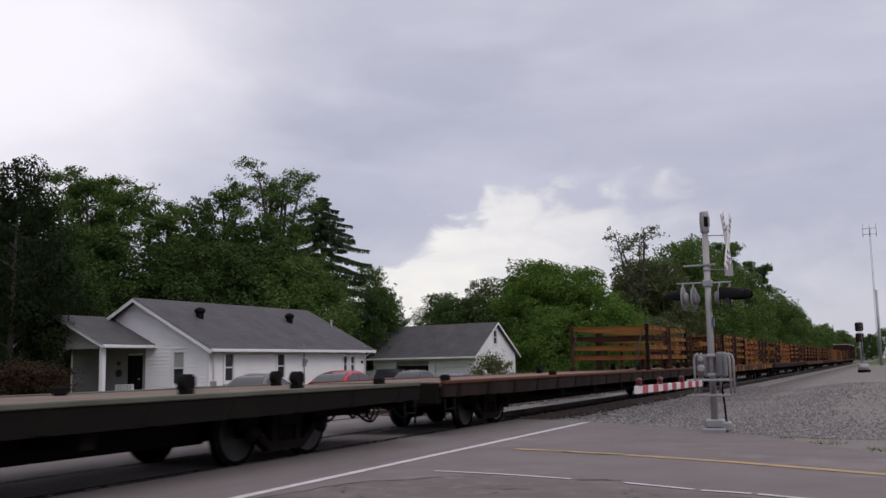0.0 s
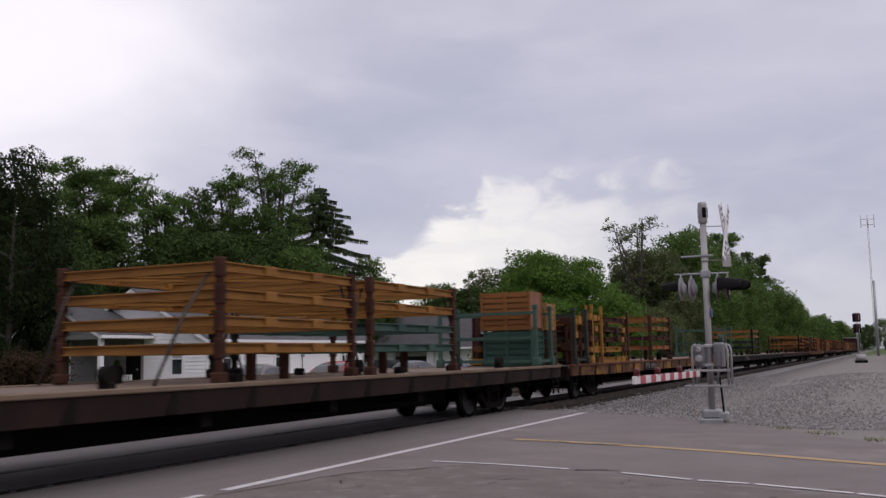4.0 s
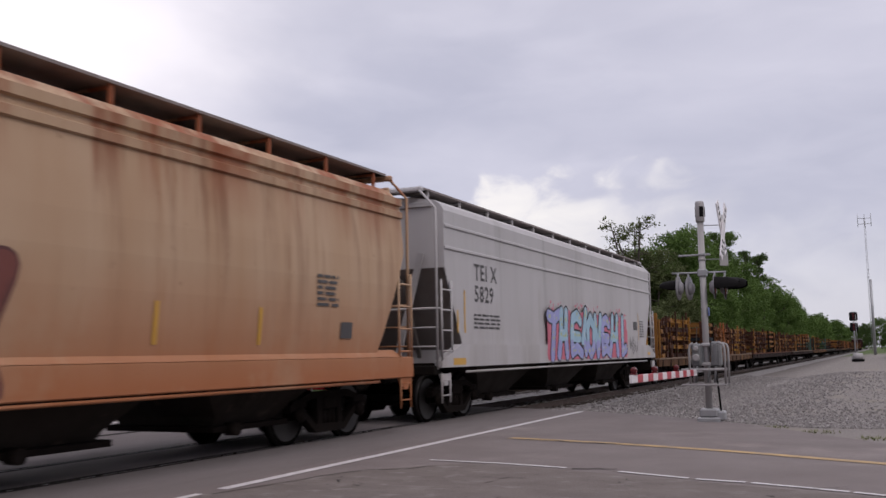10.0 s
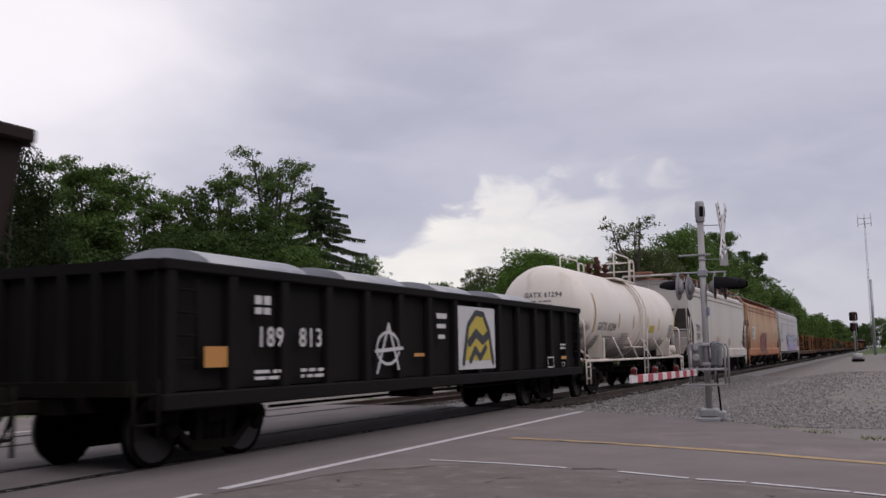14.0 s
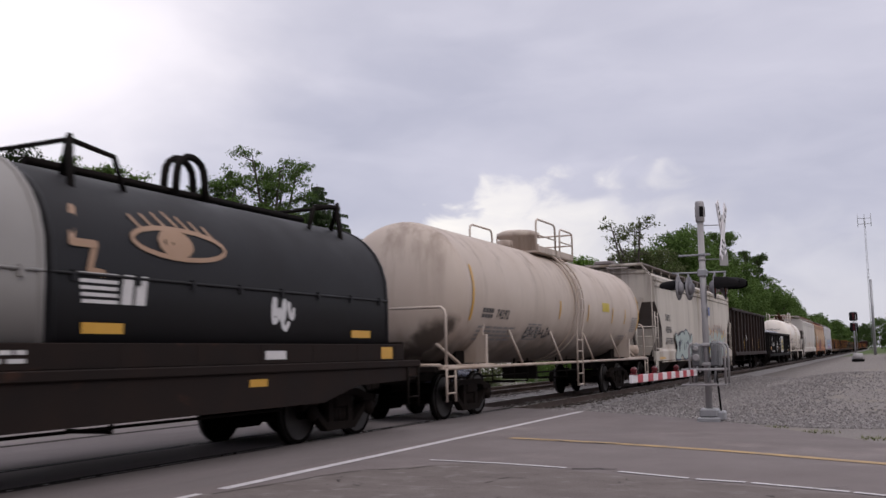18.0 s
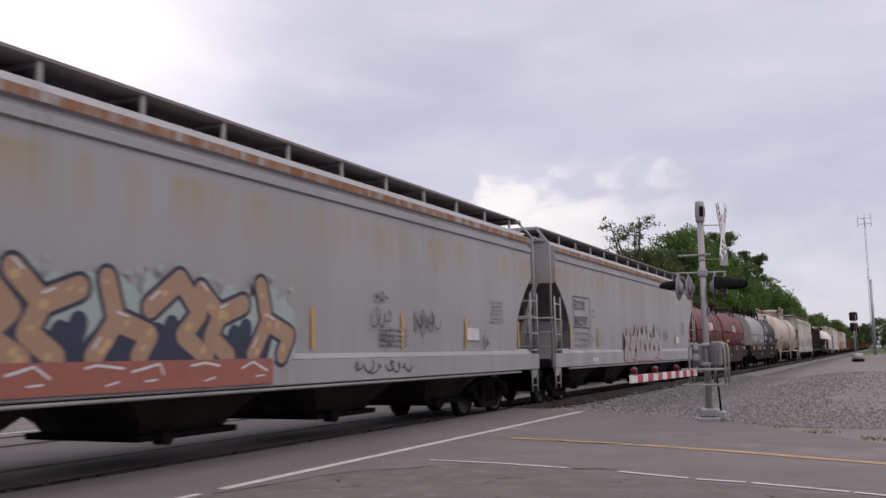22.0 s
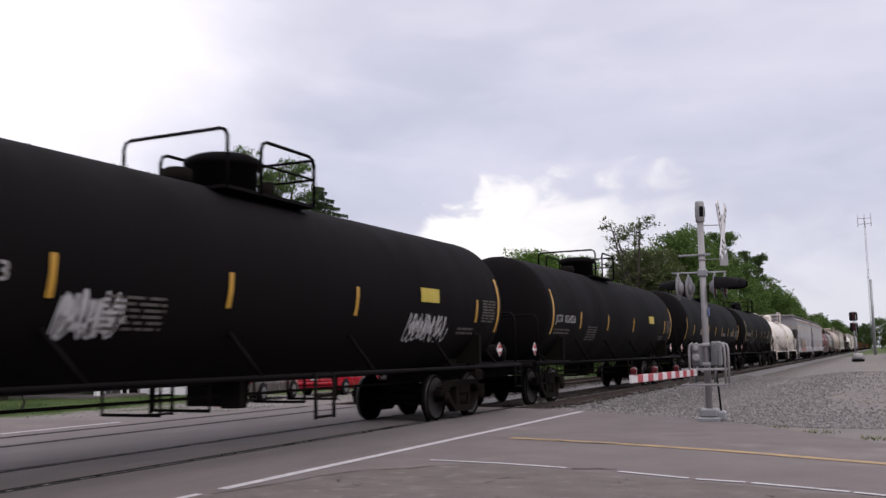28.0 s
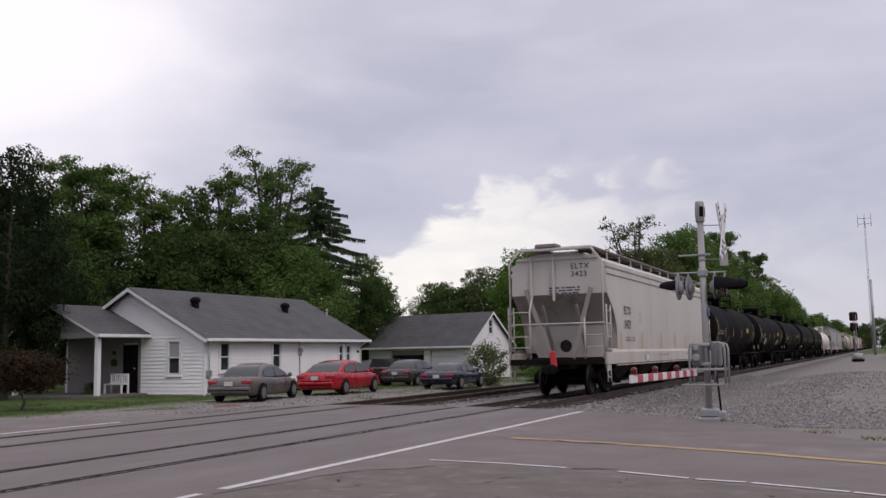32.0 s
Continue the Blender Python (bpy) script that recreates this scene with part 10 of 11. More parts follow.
    for x in (-0.20, 0.02, 0.14):
        part("drive_rod", Mesh().tube([(x, -0.10, 0.74), (x + 0.04, -0.12, 1.04)], 0.022, 6), "motor_grey", ob)
    cg = Mesh()
    for z in (0.70, 0.98):
        cg.box(-0.44, 0.38, -0.24, -0.20, z - 0.02, z + 0.02, 0.01)
        cg.box(-0.44, 0.38, 0.20, 0.24, z - 0.025, z + 0.025, 0.01)
    for x in (-0.28, 0.36):
        for y in (-0.22, 0.22):
            cg.tube([(x, y, 0.72), (x, y, 1.36), (x * 0.93, y, 1.44), (x * 0.72, y, 1.47)], 0.024, 6)
    part("counterweight_frame", cg, "alu", ob)
    part("cable", Mesh().tube([(0.16, -0.05, 0.98), (0.20, -0.06, 0.6), (0.22, -0.04, 0.2)], 0.02, 6), "black_paint", ob)
    part("blue_plate", Mesh().box(0.078, 0.084, -0.07, 0.07, 1.98, 2.14), "sign_blue", ob)
    # the lowered arm reaches over the road towards the camera
    tip = Vector((GATE_TIP[0] - bx, GATE_TIP[1] - by, 0.96))
    root = Vector((-0.16, -0.30, 0.93))
    d = (tip - root)
    n = 15
    ang = math.atan2(d.y, d.x)
    arm = None
    for k in range(n):
        a, b = root + d * (k / n), root + d * ((k + 1) / n)
        m = Matrix.Translation((a + b) / 2) @ Matrix.Rotation(ang, 4, "Z")
        ln = (b - a).length / 2
        seg = Mesh().box(-ln, ln, -0.02, 0.02, -0.055, 0.055, 0.004, m)
        piece = part("gate_stripe", seg, "gate_red" if k % 2 else "gate_white", ob)
    for k in (5, 10, 14):
        p = root + d * ((k + 0.4) / n)
        part("gate_lamp", Mesh().box(p.x - 0.04, p.x + 0.04, p.y - 0.05, p.y + 0.05, p.z + 0.055, p.z + 0.08).lathe([(-0.035, 0.02), (-0.03, 0.045), (0.03, 0.045), (0.035, 0.02)], (p.x, p.y, p.z + 0.12), "y", 10), "lens_red", ob)


GATE_TIP = (5.93, 12.95)
crossing_signal()


def wayside():
    # block signal
    ob = thing("block_signal", "black two headed railway signal on a slim mast", "railway signal", at=pose(6.3, 111.3, ground_z(6, 111)))
    part("mast", Mesh().lathe([(0, 0.09), (5.3, 0.07)], (0, 0, 0), "z", 10), "galv", ob)
    for z in (3.6, 4.75):
        h = part("signal_head", Mesh().box(-0.42, 0.42, -0.12, 0.12, z - 0.48, z + 0.48, 0.12), "black_paint", ob)
        for k in (-0.25, 0.05, 0.30):
            part("lens", Mesh().lathe([(-0.15, 0.10), (-0.12, 0.10)], (0, 0, z + k), "y", 12), "lens_red", h)
    part("ladder", (lambda m: (ladder(m, 0.22, -0.18, 0.18, 0.2, 5.0, 16, 0.015), m)[1])(Mesh()), "galv", ob)
    part("base", Mesh().box(-0.4, 0.4, -0.4, 0.4, 0, 0.5, 0.05), "galv", ob)
    sw = thing("switch_machine", "low pale rounded trackside machine case", "trackside case", at=pose(6.85, 97.0, ground_z(6.8, 97)))
    part("case", Mesh().lathe([(-0.45, 0.1), (-0.42, 0.33), (0.42, 0.33), (0.45, 0.1)], (0, 0, 0.48), "x", 16), "alu", sw)
    part("base", Mesh().box(-0.55, 0.55, -0.3, 0.3, 0.0, 0.25, 0.03), "black_paint", sw)
    # antenna mast, pole, cabinet
    tw = thing("radio_mast", "tall slim lattice radio mast with a cross antenna", "mast", at=pose(6.3, 286.5, 0))
    m = Mesh()
    for a in range(3):
        c, s_ = math.cos(a * 2.094), math.sin(a * 2.094)
        m.tube([(0.26 * c, 0.26 * s_, -0.2), (0.22 * c, 0.22 * s_, 37.0)], 0.045, 5)
    for k in range(37):
        for a in range(3):
            c0, s0, c1, s1 = math.cos(a * 2.094), math.sin(a * 2.094), math.cos((a + 1) * 2.094), math.sin((a + 1) * 2.094)
            m.tube([(0.25 * c0, 0.25 * s0, k), (0.25 * c1, 0.25 * s1, k + 1)], 0.025, 4)
    part("lattice", m, "galv", tw)
    an = Mesh().tube([(-1.7, 0, 37.0), (1.7, 0, 37.0)], 0.07, 5).tube([(-1.7, 0, 35.4), (1.7, 0, 35.4)], 0.07, 5)
    for x in (-1.7, 1.7, 0):
        an.tube([(x, 0, 34.6), (x, 0, 38.2)], 0.08, 5)
    part("antenna", an, "galv", tw)
    pl = solid("timber_pole", Mesh().lathe([(0, 0.24), (12.6, 0.20)], (0, 0, 0), "z", 10), "galv", "grey weathered pole beside the line", "pole", at=pose(7.75, 172, -0.2))
    cb = thing("relay_cabinet", "white metal trackside cabinet", "cabinet", at=pose(10.6, 92.0, ground_z(10.6, 92)))
    part("case", Mesh().box(-0.9, 0.9, -0.6, 0.6, 0.15, 2.0, 0.03), "alu", cb)
    part("roof", Mesh().box(-1.0, 1.0, -0.7, 0.7, 2.0, 2.08, 0.02), "alu", cb)
    part("plinth", Mesh().box(-0.95, 0.95, -0.65, 0.65, -0.05, 0.15, 0.02), "concrete", cb)


wayside()


# ---- trees ----
def leaf_cloud(me, rng, c, r, n, size, flat=0.8, core=0.45):
    """n leaves in a loose ball, most of them turned outwards and up; me gathers arrays of four corners a leaf."""
    if n < 1:
        return
    g = np.random.default_rng(rng.randint(0, 10 ** 9))
    d = g.normal(size=(n, 3))
    d /= np.linalg.norm(d, axis=1, keepdims=True)
    p = d * (1, 1, flat) * r * g.random((n, 1)) ** core + np.array(c)
    face = d * 0.8 + (0, 0, 0.55) + g.normal(size=(n, 3)) * 0.55
    u = np.cross(face, g.uniform(-1, 1, (n, 3)))
    u /= np.linalg.norm(u, axis=1, keepdims=True) + 1e-6
    w = np.cross(face, u)
    w /= np.linalg.norm(w, axis=1, keepdims=True) + 1e-6
    s = size * g.uniform(0.6, 1.35, (n, 1))
    me.append(np.stack((p - u * s * 0.5, p + w * s * 0.34, p + u * s * 0.5, p - w * s * 0.34), axis=1))


def leaf_mesh(leaf, name="crown"):
    co = np.concatenate([np.asarray(q, dtype=np.float32).reshape(-1, 4, 3) for q in leaf]).reshape(-1, 3)
    n = len(co) // 4
    me = bpy.data.meshes.new(name)
    me.vertices.add(4 * n)
    me.vertices.foreach_set("co", co.ravel())
    me.loops.add(4 * n)
    me.loops.foreach_set("vertex_index", np.arange(4 * n, dtype=np.int32))
    me.polygons.add(n)
    me.polygons.foreach_set("loop_start", np.arange(0, 4 * n, 4, dtype=np.int32))
    me.update(calc_edges=True)
    return me


def limb(me, rng, p, d, length, r, depth, tips, spread=0.6, rise=0.25):
    n = 3
    pts = [p]
    for i in range(n):
        d = (d + Vector((rng.uniform(-1, 1), rng.uniform(-1, 1), rng.uniform(-0.5, 1) * rise * 2)) * 0.22).normalized()
        p = p + d * (length / n)
        pts.append(p)
    me.tube(pts, r, 5 if depth else 6, r * 0.55, False)
    if depth == 0:
        tips.append(p)
        tips.append(pts[2])
        return
    for k in range(rng.randint(2, 4)):
        q = pts[rng.randint(1, n)]
        dd = (d + Vector((rng.uniform(-1, 1), rng.uniform(-1, 1), rng.uniform(-0.4, 0.8))) * spread).normalized()
        limb(me, rng, q, dd, length * rng.uniform(0.55, 0.8), r * 0.5, depth - 1, tips, spread, rise)
    limb(me, rng, p, d, length * 0.7, r * 0.55, depth - 1, tips, spread, rise)


def tree_meshes(seed, h, crown_r, crown_from=0.3, leaves=9000, size=0.22, clump=0.9):
    """A full crown of leafy lobes round a tapered trunk."""
    rng = random.Random(seed)
    wood = Mesh()
    tips = []
    base = Vector((0, 0, -0.2))
    top = Vector((rng.uniform(-0.4, 0.4), rng.uniform(-0.4, 0.4), h * 0.80))
    trunk = [base + (top - base) * t + Vector((rng.uniform(-0.12, 0.12), rng.uniform(-0.12, 0.12), 0)) * (1 if 0 < t < 1 else 0) for t in (0, 0.15, 0.3, 0.5, 0.7, 0.85, 1.0)]
    wood.tube(trunk, h * 0.022, 8, h * 0.004)
    n = 11
    for k in range(n):
        t = crown_from + (0.93 - crown_from) * k / (n - 1)
        p = base + (top - base) * t
        a = k * 2.4 + rng.uniform(-0.4, 0.4)
        reach = crown_r * (math.sin(math.pi * min(1.0, (t - crown_from) / (1.02 - crown_from) * 0.86 + 0.16)) ** 0.7)
        d = Vector((math.cos(a), math.sin(a), rng.uniform(0.25, 0.7))).normalized()
        limb(wood, rng, p, d, reach * rng.uniform(0.5, 0.8), h * 0.008 * (1.2 - t * 0.5), 1, tips, 0.75)
    tips.append(top)
    leaf = []
    for q in tips:
        leaf_cloud(leaf, rng, q, clump * rng.uniform(0.6, 1.1), int(leaves * 0.4 / len(tips) * rng.uniform(0.5, 1.5)), size)
    # lobes over the crown's outside, uneven in size and depth
    n = 64
    for k in range(n):
        t = (k + 0.5) / n
        z = h * (crown_from * 0.8 + (0.96 - crown_from * 0.8) * t)
        a = k * 2.4 + rng.uniform(-0.5, 0.5)
        rr = crown_r * math.sin(math.pi * (0.20 + 0.76 * t)) ** 0.7 * rng.choice((0.45, 0.75, 0.85, 1.0))
        q = clump * rng.choice((0.7, 1.0, 1.3, 1.7))
        leaf_cloud(leaf, rng, Vector((rr * math.cos(a), rr * math.sin(a), z)), q, int(leaves * 0.6 / n * (q / clump) ** 1.6 / 1.3), size, 0.75, 0.3)
        # a few sprays stand out of the lobe
        for _ in range(2):
            b = rng.uniform(0, 6.28)
            leaf_cloud(leaf, rng, Vector((rr * math.cos(a) + q * math.cos(b), rr * math.sin(a) + q * math.sin(b), z + q * rng.uniform(0, 0.9))), 0.3, 14, size)
    return wood.data("trunk"), leaf_mesh(leaf)


def open_tree_meshes(seed, h, crown_r, crown_from, leaves=9000, size=0.15, spray=0.45, layered=0.0, sparse=0.0, leaders=3):
    """A forked trunk with bare limbs that show through a thin crown. layered: 1 spreads the sprays in flat tiers."""
    rng = random.Random(seed)
    wood, leaf, tips = Mesh(), [], []
    fork = Vector((rng.uniform(-0.3, 0.3), rng.uniform(-0.3, 0.3), h * crown_from))
    wood.tube([Vector((0, 0, -0.2)), fork * 0.5 + Vector((0.15, 0, 0)), fork], h * 0.019, 8, h * 0.013)
    for k in range(leaders):
        a = 6.28 * k / leaders + rng.uniform(-0.4, 0.4)
        out = crown_r * rng.uniform(0.30, 0.55)
        end = Vector((out * math.cos(a), out * math.sin(a), h * rng.uniform(0.88, 0.97)))
        mid = fork.lerp(end, 0.5) + Vector((rng.uniform(-0.3, 0.3), rng.uniform(-0.3, 0.3), -0.2))
        pts = [fork, fork.lerp(mid, 0.5) + Vector((0.1 * math.cos(a), 0.1 * math.sin(a), -0.15)), mid, mid.lerp(end, 0.55), end]
        wood.tube(pts, h * 0.0105, 6, h * 0.002, False)
        tips.append(end)
        for i in range(9):
            t = 0.12 + 0.82 * i / 8
            j = min(3, int(t * 4))
            p = pts[j].lerp(pts[j + 1], t * 4 - j)
            b = a + i * 2.4 + rng.uniform(-0.5, 0.5)
            reach = crown_r * (0.85 - 0.45 * t) * rng.uniform(0.5, 1.0)
            d = Vector((math.cos(b), math.sin(b), rng.uniform(0.1, 0.6) * (1 - 0.6 * layered))).normalized()
            limb(wood, rng, p, d, reach * 0.6, h * 0.0045 * (1.15 - 0.5 * t), 1, tips, 0.8, 0.25 * (1 - layered))
    per = max(5, int(leaves / len(tips)))
    for q in tips:
        if rng.random() < sparse:
            continue
        for _ in range(2):
            c = q + Vector((rng.uniform(-1, 1), rng.uniform(-1, 1), rng.uniform(-0.4, 0.6) * (1 - 0.6 * layered))) * spray * 0.9
            leaf_cloud(leaf, rng, c, spray * rng.uniform(0.5, 1.2), int(per * rng.uniform(0.2, 0.8)), size, 0.7 - 0.35 * layered, 0.6)
    return wood.data("trunk"), leaf_mesh(leaf)


def spruce_meshes(seed, h, r):
    """Long separate boughs that sag and lift at the tip, hung with curtains of twigs."""
    rng = random.Random(seed)
    wood = Mesh().lathe([(-0.2, 0.24), (h * 0.5, 0.15), (h, 0.02)], (0, 0, 0), "z", 8)
    leaf = []
    z, k = h * 0.12, 0
    while z < h * 0.985:
        reach = min(r, 0.35 + 0.98 * (h - z)) * rng.uniform(0.75, 1.05)
        for _ in range(3 if z < h * 0.8 else 4):
            k += 1
            a = k * 2.4 + rng.uniform(-0.35, 0.35)
            ln = reach * rng.uniform(0.72, 1.08)
            way, across = Vector((math.cos(a), math.sin(a), 0)), Vector((-math.sin(a), math.cos(a), 0))

            def bough(t):
                return way * (ln * t) + Vector((0, 0, z + ln * (0.16 * t - 0.62 * t * t + 0.34 * t ** 3)))
            wood.tube([bough(t) for t in (0, 0.25, 0.5, 0.75, 1.0)], 0.045, 4, 0.012, False)
            for i in range(int(ln * 85)):
                t = rng.uniform(0.10, 1.0) ** 0.8
                c = bough(t) + across * rng.uniform(-0.45, 0.45) * (1.1 - t) * min(1.0, ln / 2)
                drop = Vector((0, 0, -rng.uniform(0.08, 0.50) * (1.15 - 0.5 * t))) + way * rng.uniform(-0.10, 0.12) + across * rng.uniform(-0.10, 0.10)
                w = (way * rng.uniform(-1, 1) + across * rng.uniform(-1, 1)).normalized() * 0.045
                leaf.append((c - w, c + w, c + drop + w * 0.5, c + drop - w * 0.5))
        z += (0.30 if z < h * 0.75 else 0.24) + rng.uniform(0, 0.16)
    return wood.data("trunk"), leaf_mesh([np.array([[tuple(p) for p in f] for f in leaf])])


def plant(kind, label, x, y, h, meshes, leaf_mat, group, wide=1.0, rz=0.0, name="tree"):
    ob = thing(name, label, kind, group)
    co = np.empty(3 * len(meshes[1].vertices), dtype=np.float32)
    meshes[1].vertices.foreach_get("co", co)
    k = h / float(np.percentile(co[2::3], 99.5))
    ob.matrix_basis = pose(x, y, ground_z(x, y) - 0.05, 0, 0, rz)
    ob.scale = (k * wide, k * wide, k)
    for nm, me, mat in (("trunk", meshes[0], "bark"), ("crown", meshes[1], leaf_mat)):
        o = new(nm, me)
        o.parent = ob
        if not me.materials:
            me.materials.append(M[mat])
        o.material_slots[0].link = "OBJECT"
        o.material_slots[0].material = M[mat]
    return ob


def wood():
    T = {"a": tree_meshes(1, 12, 3.7, 0.22, 26000, 0.20, 0.80), "b": tree_meshes(2, 12, 3.2, 0.16, 26000, 0.19, 0.75), "c": tree_meshes(3, 10, 3.6, 0.15, 26000, 0.19, 0.75),
         "tall": open_tree_meshes(4, 17, 3.5, 0.52, 21000, 0.145, 0.55, 0.0, 0.06, 5), "slim": open_tree_meshes(12, 16, 2.0, 0.52, 12000, 0.145, 0.50, 0.0, 0.06, 3),
         "tiered": open_tree_meshes(9, 15, 3.9, 0.50, 42000, 0.15, 0.72, 0.35, 0.04, 5), "tiered2": open_tree_meshes(19, 13.6, 2.1, 0.45, 20000, 0.15, 0.62, 0.3, 0.05, 4),
         "open": open_tree_meshes(14, 15, 3.2, 0.34, 22000, 0.20, 0.60, 0.1, 0.05, 4), "bare": open_tree_meshes(31, 13, 3.1, 0.40, 6500, 0.17, 0.42, 0.1, 0.35, 5),
         "low": tree_meshes(6, 6, 2.8, 0.08, 18000, 0.15, 0.6), "far": tree_meshes(7, 12, 4.2, 0.12, 7000, 0.40, 1.0)}
    G1, G2, G3 = "trees behind the house", "trees along the line", "distant wood"
    rows = [
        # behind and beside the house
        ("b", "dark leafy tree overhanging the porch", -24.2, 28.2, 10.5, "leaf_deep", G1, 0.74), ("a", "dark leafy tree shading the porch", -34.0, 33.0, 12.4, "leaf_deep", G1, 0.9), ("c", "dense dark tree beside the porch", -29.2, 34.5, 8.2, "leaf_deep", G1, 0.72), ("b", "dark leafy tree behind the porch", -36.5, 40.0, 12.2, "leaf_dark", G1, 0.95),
        ("tiered", "tall tree with an open tiered crown", -38.0, 46.5, 14.9, "leaf_mid", G1, 1.0), ("b", "dark tree under the tall ones", -36.5, 45.5, 10.4, "leaf_dark", G1, 1.35), ("tiered2", "slim open crowned tree behind the house", -36.8, 51.3, 13.7, "leaf_mid", G1, 1.05),
        ("c", "round green tree behind the roof", -35.0, 49.6, 10.2, "leaf_dark", G1, 1.05), ("b", "upright green tree behind the roof", -35.6, 54.0, 14.0, "leaf_dark", G1, 0.78), ("slim", "slim tree with bare limbs in its crown", -33.8, 55.0, 15.7, "leaf_mid", G1, 1.0), ("tall", "tall tree with gaps and bare limbs in its crown", -31.4, 57.8, 17.0, "leaf_mid", G1, 0.95),
        ("a", "green tree behind the house", -31.4, 55.0, 12.2, "leaf_dark", G1, 1.05), ("c", "bright green maple behind the roof", -27.0, 54.0, 9.2, "leaf_mid", G1, 1.1), ("c", "green maple behind the roof", -31.4, 51.0, 10.2, "leaf_dark", G1, 1.0),
        ("b", "green tree behind the roof", -30.2, 61.0, 10.4, "leaf_mid", G1, 1.0), ("low", "bright shrubby tree behind the gable", -28.4, 40.5, 5.4, "leaf_bright", G1, 1.0), ("b", "leafy tree between house and garage", -30.8, 70.5, 10.2, "leaf_mid", G1, 0.95), ("c", "leafy tree behind the garage", -28.0, 66.5, 8.0, "leaf_dark", G1, 0.85),
        ("b", "green tree far behind the yard", -31.5, 73.0, 7.6, "leaf_dark", G1, 1.1),
        # along the line, far side
        ("c", "leafy tree beyond the garage", -36.0, 100.0, 9.4, "leaf_dark", G2, 1.3), ("a", "leafy tree beyond the garage", -40.0, 104.0, 10.4, "leaf_dark", G2, 1.2), ("b", "thin tree beyond the garage", -33.0, 100.0, 11.4, "leaf_olive", G2, 1.1), ("c", "leafy tree beyond the garage", -28.0, 98.0, 11.2, "leaf_dark", G2, 1.3),
        ("c", "bright green tree beside the track", -17.3, 75.0, 10.3, "leaf_bright", G2, 1.05), ("c", "bright green tree beside the track", -13.6, 76.0, 9.6, "leaf_bright", G2, 1.05), ("a", "green tree beside the track", -18.5, 82.0, 10.6, "leaf_mid", G2, 1.0),
        ("low", "low bright green tree beside the track", -10.8, 74.0, 6.6, "leaf_bright", G2, 1.15), ("low", "low bright green tree beside the track", -14.6, 71.0, 6.2, "leaf_bright", G2, 1.1),
        ("bare", "tree with bare grey limbs", -12.8, 90.0, 14.6, "leaf_olive", G2, 1.0), ("b", "leafy olive tree under the bare limbs", -14.4, 93.0, 11.6, "leaf_olive", G2, 0.9), ("a", "green tree under the bare limbs", -12.6, 96.0, 12.2, "leaf_mid", G2, 0.9), ("b", "leafy tree beside the track", -10.8, 92.0, 11.4, "leaf_olive", G2, 1.1), ("a", "tall green tree beside the track", -10.2, 101.0, 14.2, "leaf_mid", G2, 0.95), ("a", "tall green tree beside the track", -11.0, 112.0, 15.8, "leaf_mid", G2, 0.9),
        ("b", "green tree beside the track", -8.6, 104.0, 12.6, "leaf_mid", G2, 0.95), ("open", "open green tree beside the track", -8.9, 118.0, 16.2, "leaf_mid", G2, 0.85), ("b", "green tree beside the track", -8.8, 128.0, 14.4, "leaf_mid", G2, 1.0), ("b", "green tree beside the track", -8.6, 140.0, 14.2, "leaf_mid", G2, 1.0),
        ("open", "tall green tree beside the track", -8.6, 152.0, 17.0, "leaf_dark", G2, 0.75), ("a", "green tree beside the track", -8.8, 165.0, 13.6, "leaf_mid", G2, 1.1), ("c", "green tree beside the track", -8.4, 182.0, 12.3, "leaf_mid", G2, 1.2), ("c", "green tree beside the track", -8.4, 200.0, 12.2, "leaf_mid", G2, 1.2),
        ("c", "bush beside the garage track", -8.4, 62.0, 4.2, "leaf_mid", G2, 1.1), ("low", "green bush beside the track", -8.9, 82.0, 5.6, "leaf_olive", G2, 1.2), ("low", "green bush beside the track", -8.6, 95.0, 5.8, "leaf_olive", G2, 1.2), ("low", "green bush beside the track", -8.2, 112.0, 6.2, "leaf_mid", G2, 1.2),
        # right of the line
        ("low", "bright green bush at the lot's edge", 13.2, 118.0, 6.6, "leaf_bright", G2, 1.1), ("c", "green tree at the lot's edge", 16.0, 128.0, 8.6, "leaf_bright", G2, 1.1),
    ]
    rng = random.Random(77)
    for i, (t, label, x, y, h, mat, g, wide) in enumerate(rows):
        plant("tree", label, x, y, h, T[t], mat, g, wide, rng.uniform(0, 360))
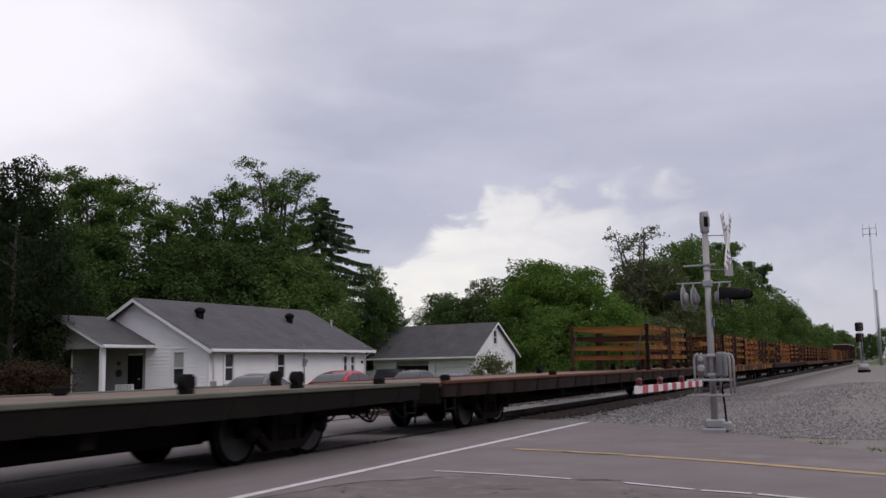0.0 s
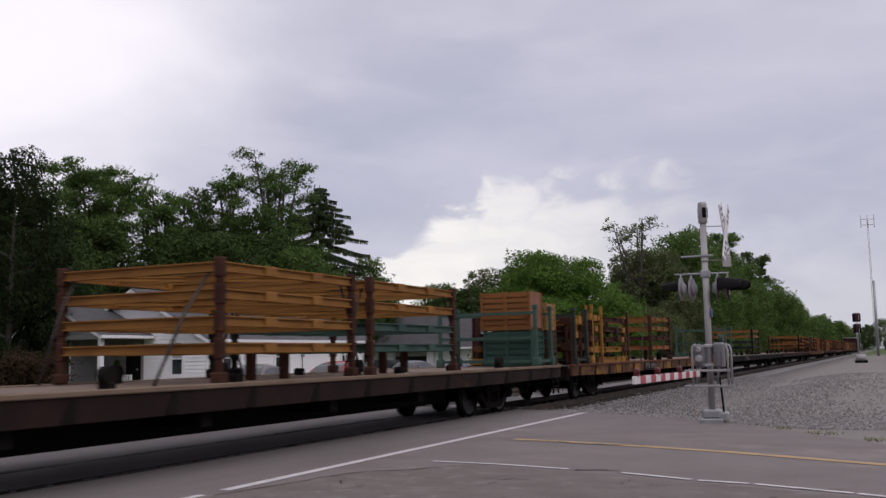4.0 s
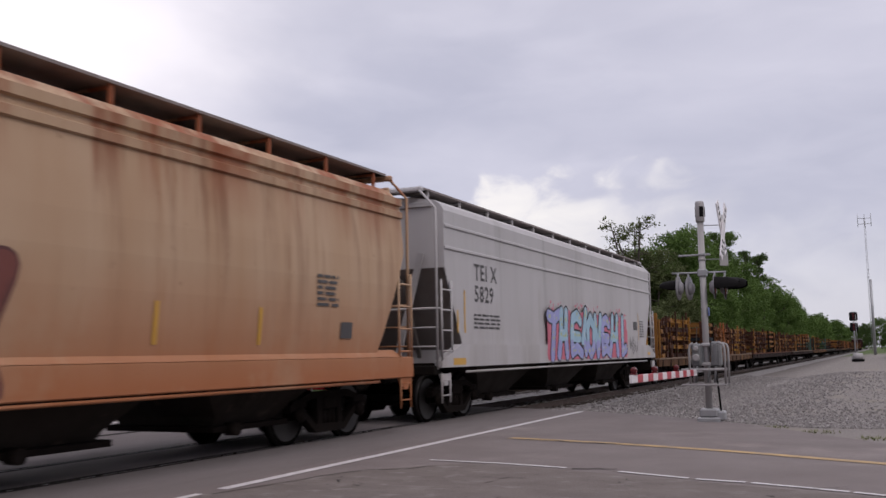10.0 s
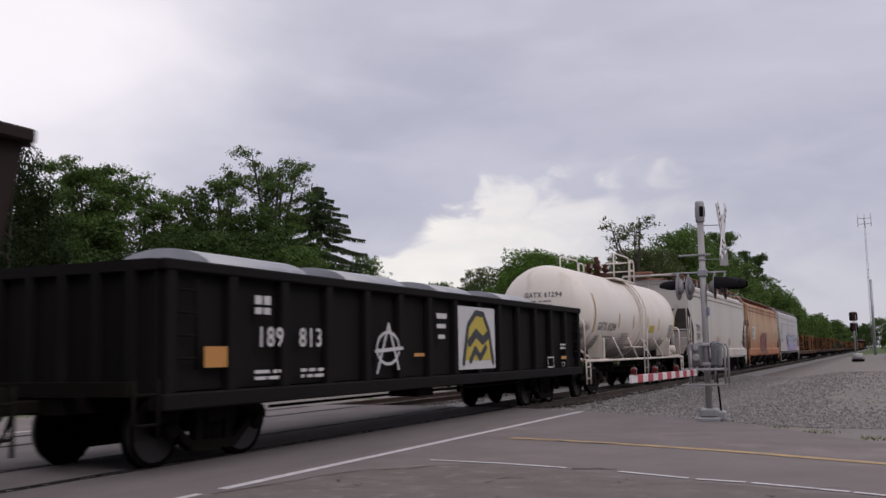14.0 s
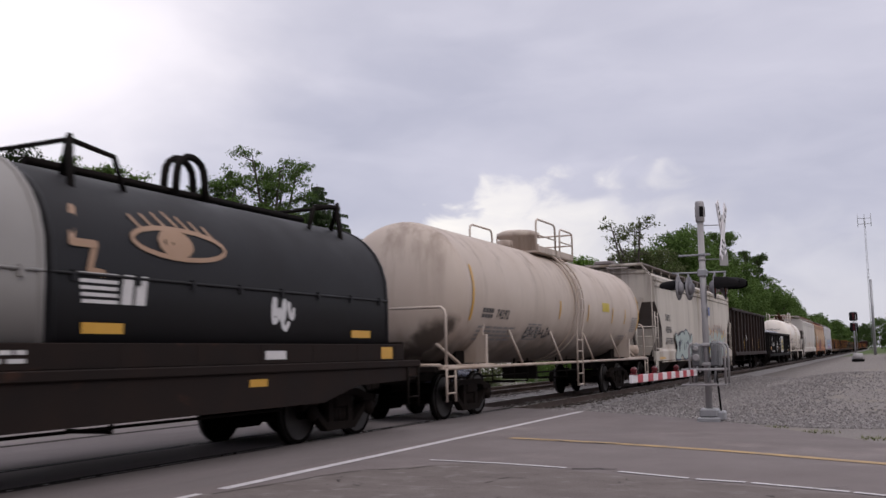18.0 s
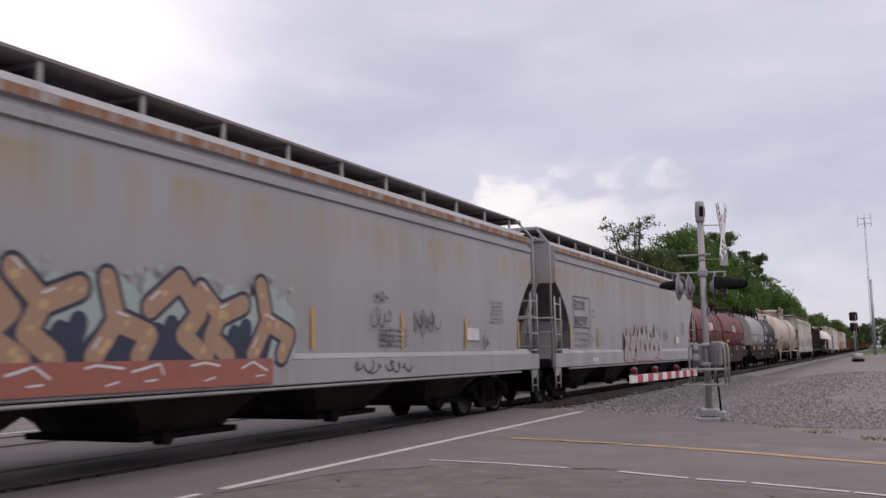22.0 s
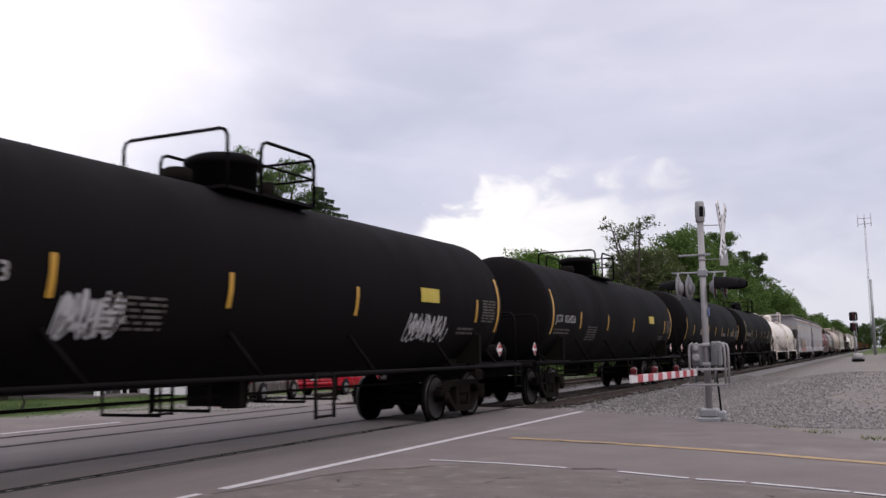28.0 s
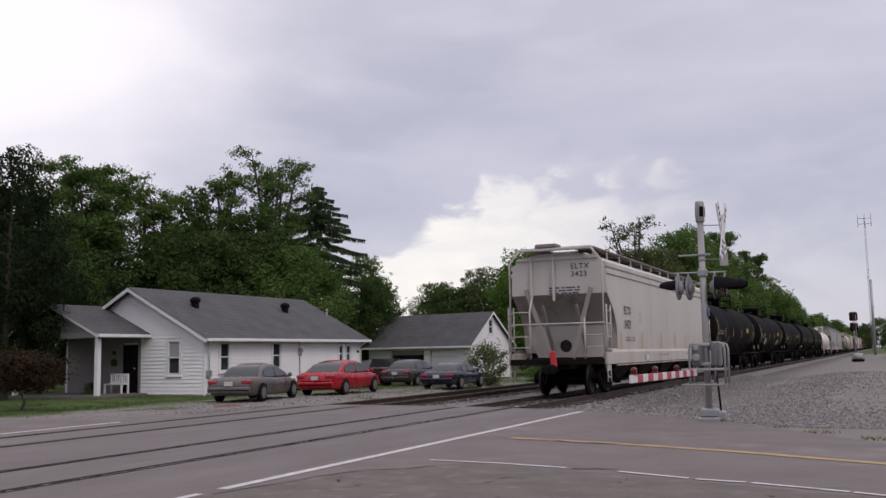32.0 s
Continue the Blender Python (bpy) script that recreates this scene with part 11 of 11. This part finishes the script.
    # unseen trees added behind the lot to cut low sky light and reflections
    for i in range(26):
        a = radians(60 + i * 9.2)
        x, y = 9 + 46 * math.sin(a) * rng.uniform(0.85, 1.15), 46 * math.cos(a) * rng.uniform(0.85, 1.15)
        if abs(x + 2) > 12 and x > 0:
            plant("tree", "unseen leafy tree added beyond the lot to block sky light", x, y, rng.uniform(10, 14), T["far"], "leaf_mid" if i % 2 else "leaf_dark", "trees round the lot", 1.25, rng.uniform(0, 360))
    me = T["far"]
    for i in range(46):
        if i < 18:
            x, y, h = -9.0 - rng.uniform(0, 10), 215 + i * 14 + rng.uniform(-4, 4), rng.uniform(10.5, 14.0)
        else:
            x, y, h = -60 + (i - 18) * 5.2 + rng.uniform(-2, 2), 560 + rng.uniform(-20, 40), rng.uniform(11, 18)
        plant("tree", "distant leafy tree beyond the line", x, y, h, me, "leaf_mid" if i % 3 else "leaf_dark", G3, 1.1, rng.uniform(0, 360))
    for i in range(22):
        plant("tree", "distant leafy tree behind the houses", -52 - i * 2.0 + rng.uniform(-2, 2), 52 + i * 4.2, rng.uniform(9, 12.5), me, "leaf_dark", G3, 1.1, rng.uniform(0, 360))
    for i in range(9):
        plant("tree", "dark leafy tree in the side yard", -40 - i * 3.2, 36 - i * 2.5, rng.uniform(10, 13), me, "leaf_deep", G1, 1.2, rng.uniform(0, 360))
    sp = spruce_meshes(5, 15.4, 5.3)
    plant("tree", "dark drooping spruce behind the house", -30.9, 62.8, 14.9, sp, "needle", G1, 1.0, 20, "spruce")
    sh = tree_meshes(21, 2.0, 1.15, 0.52, 9000, 0.09, 0.26)
    plant("shrub", "reddish brown rounded shrub on the lawn", -16.5, 22.5, 2.02, sh, "leaf_red", "shrubs", 1.12, 40, "shrub")
    sh2 = tree_meshes(23, 2.2, 1.1, 0.06, 5200, 0.09, 0.26)
    plant("shrub", "loose green shrub beside the garage", -10.3, 47.0, 2.35, sh2, "leaf_olive", "shrubs", 1.0, 10, "shrub")
    plant("shrub", "small green shrub beside the track", -8.0, 50.0, 1.5, sh2, "leaf_mid", "shrubs", 1.2, 80, "shrub")
    plant("shrub", "low green shrub before the porch", -22.6, 31.4, 0.7, sh2, "leaf_dark", "shrubs", 1.0, 30, "shrub")


wood()


def motions():
    """The train runs at one steady speed along the track."""
    for ob, q in MOVING:
        walk(ob, [(t, pose(0, q + SPEED * t, 0)) for t in (0.0, 8.0, 16.0, 24.0, 32.0)])


motions()
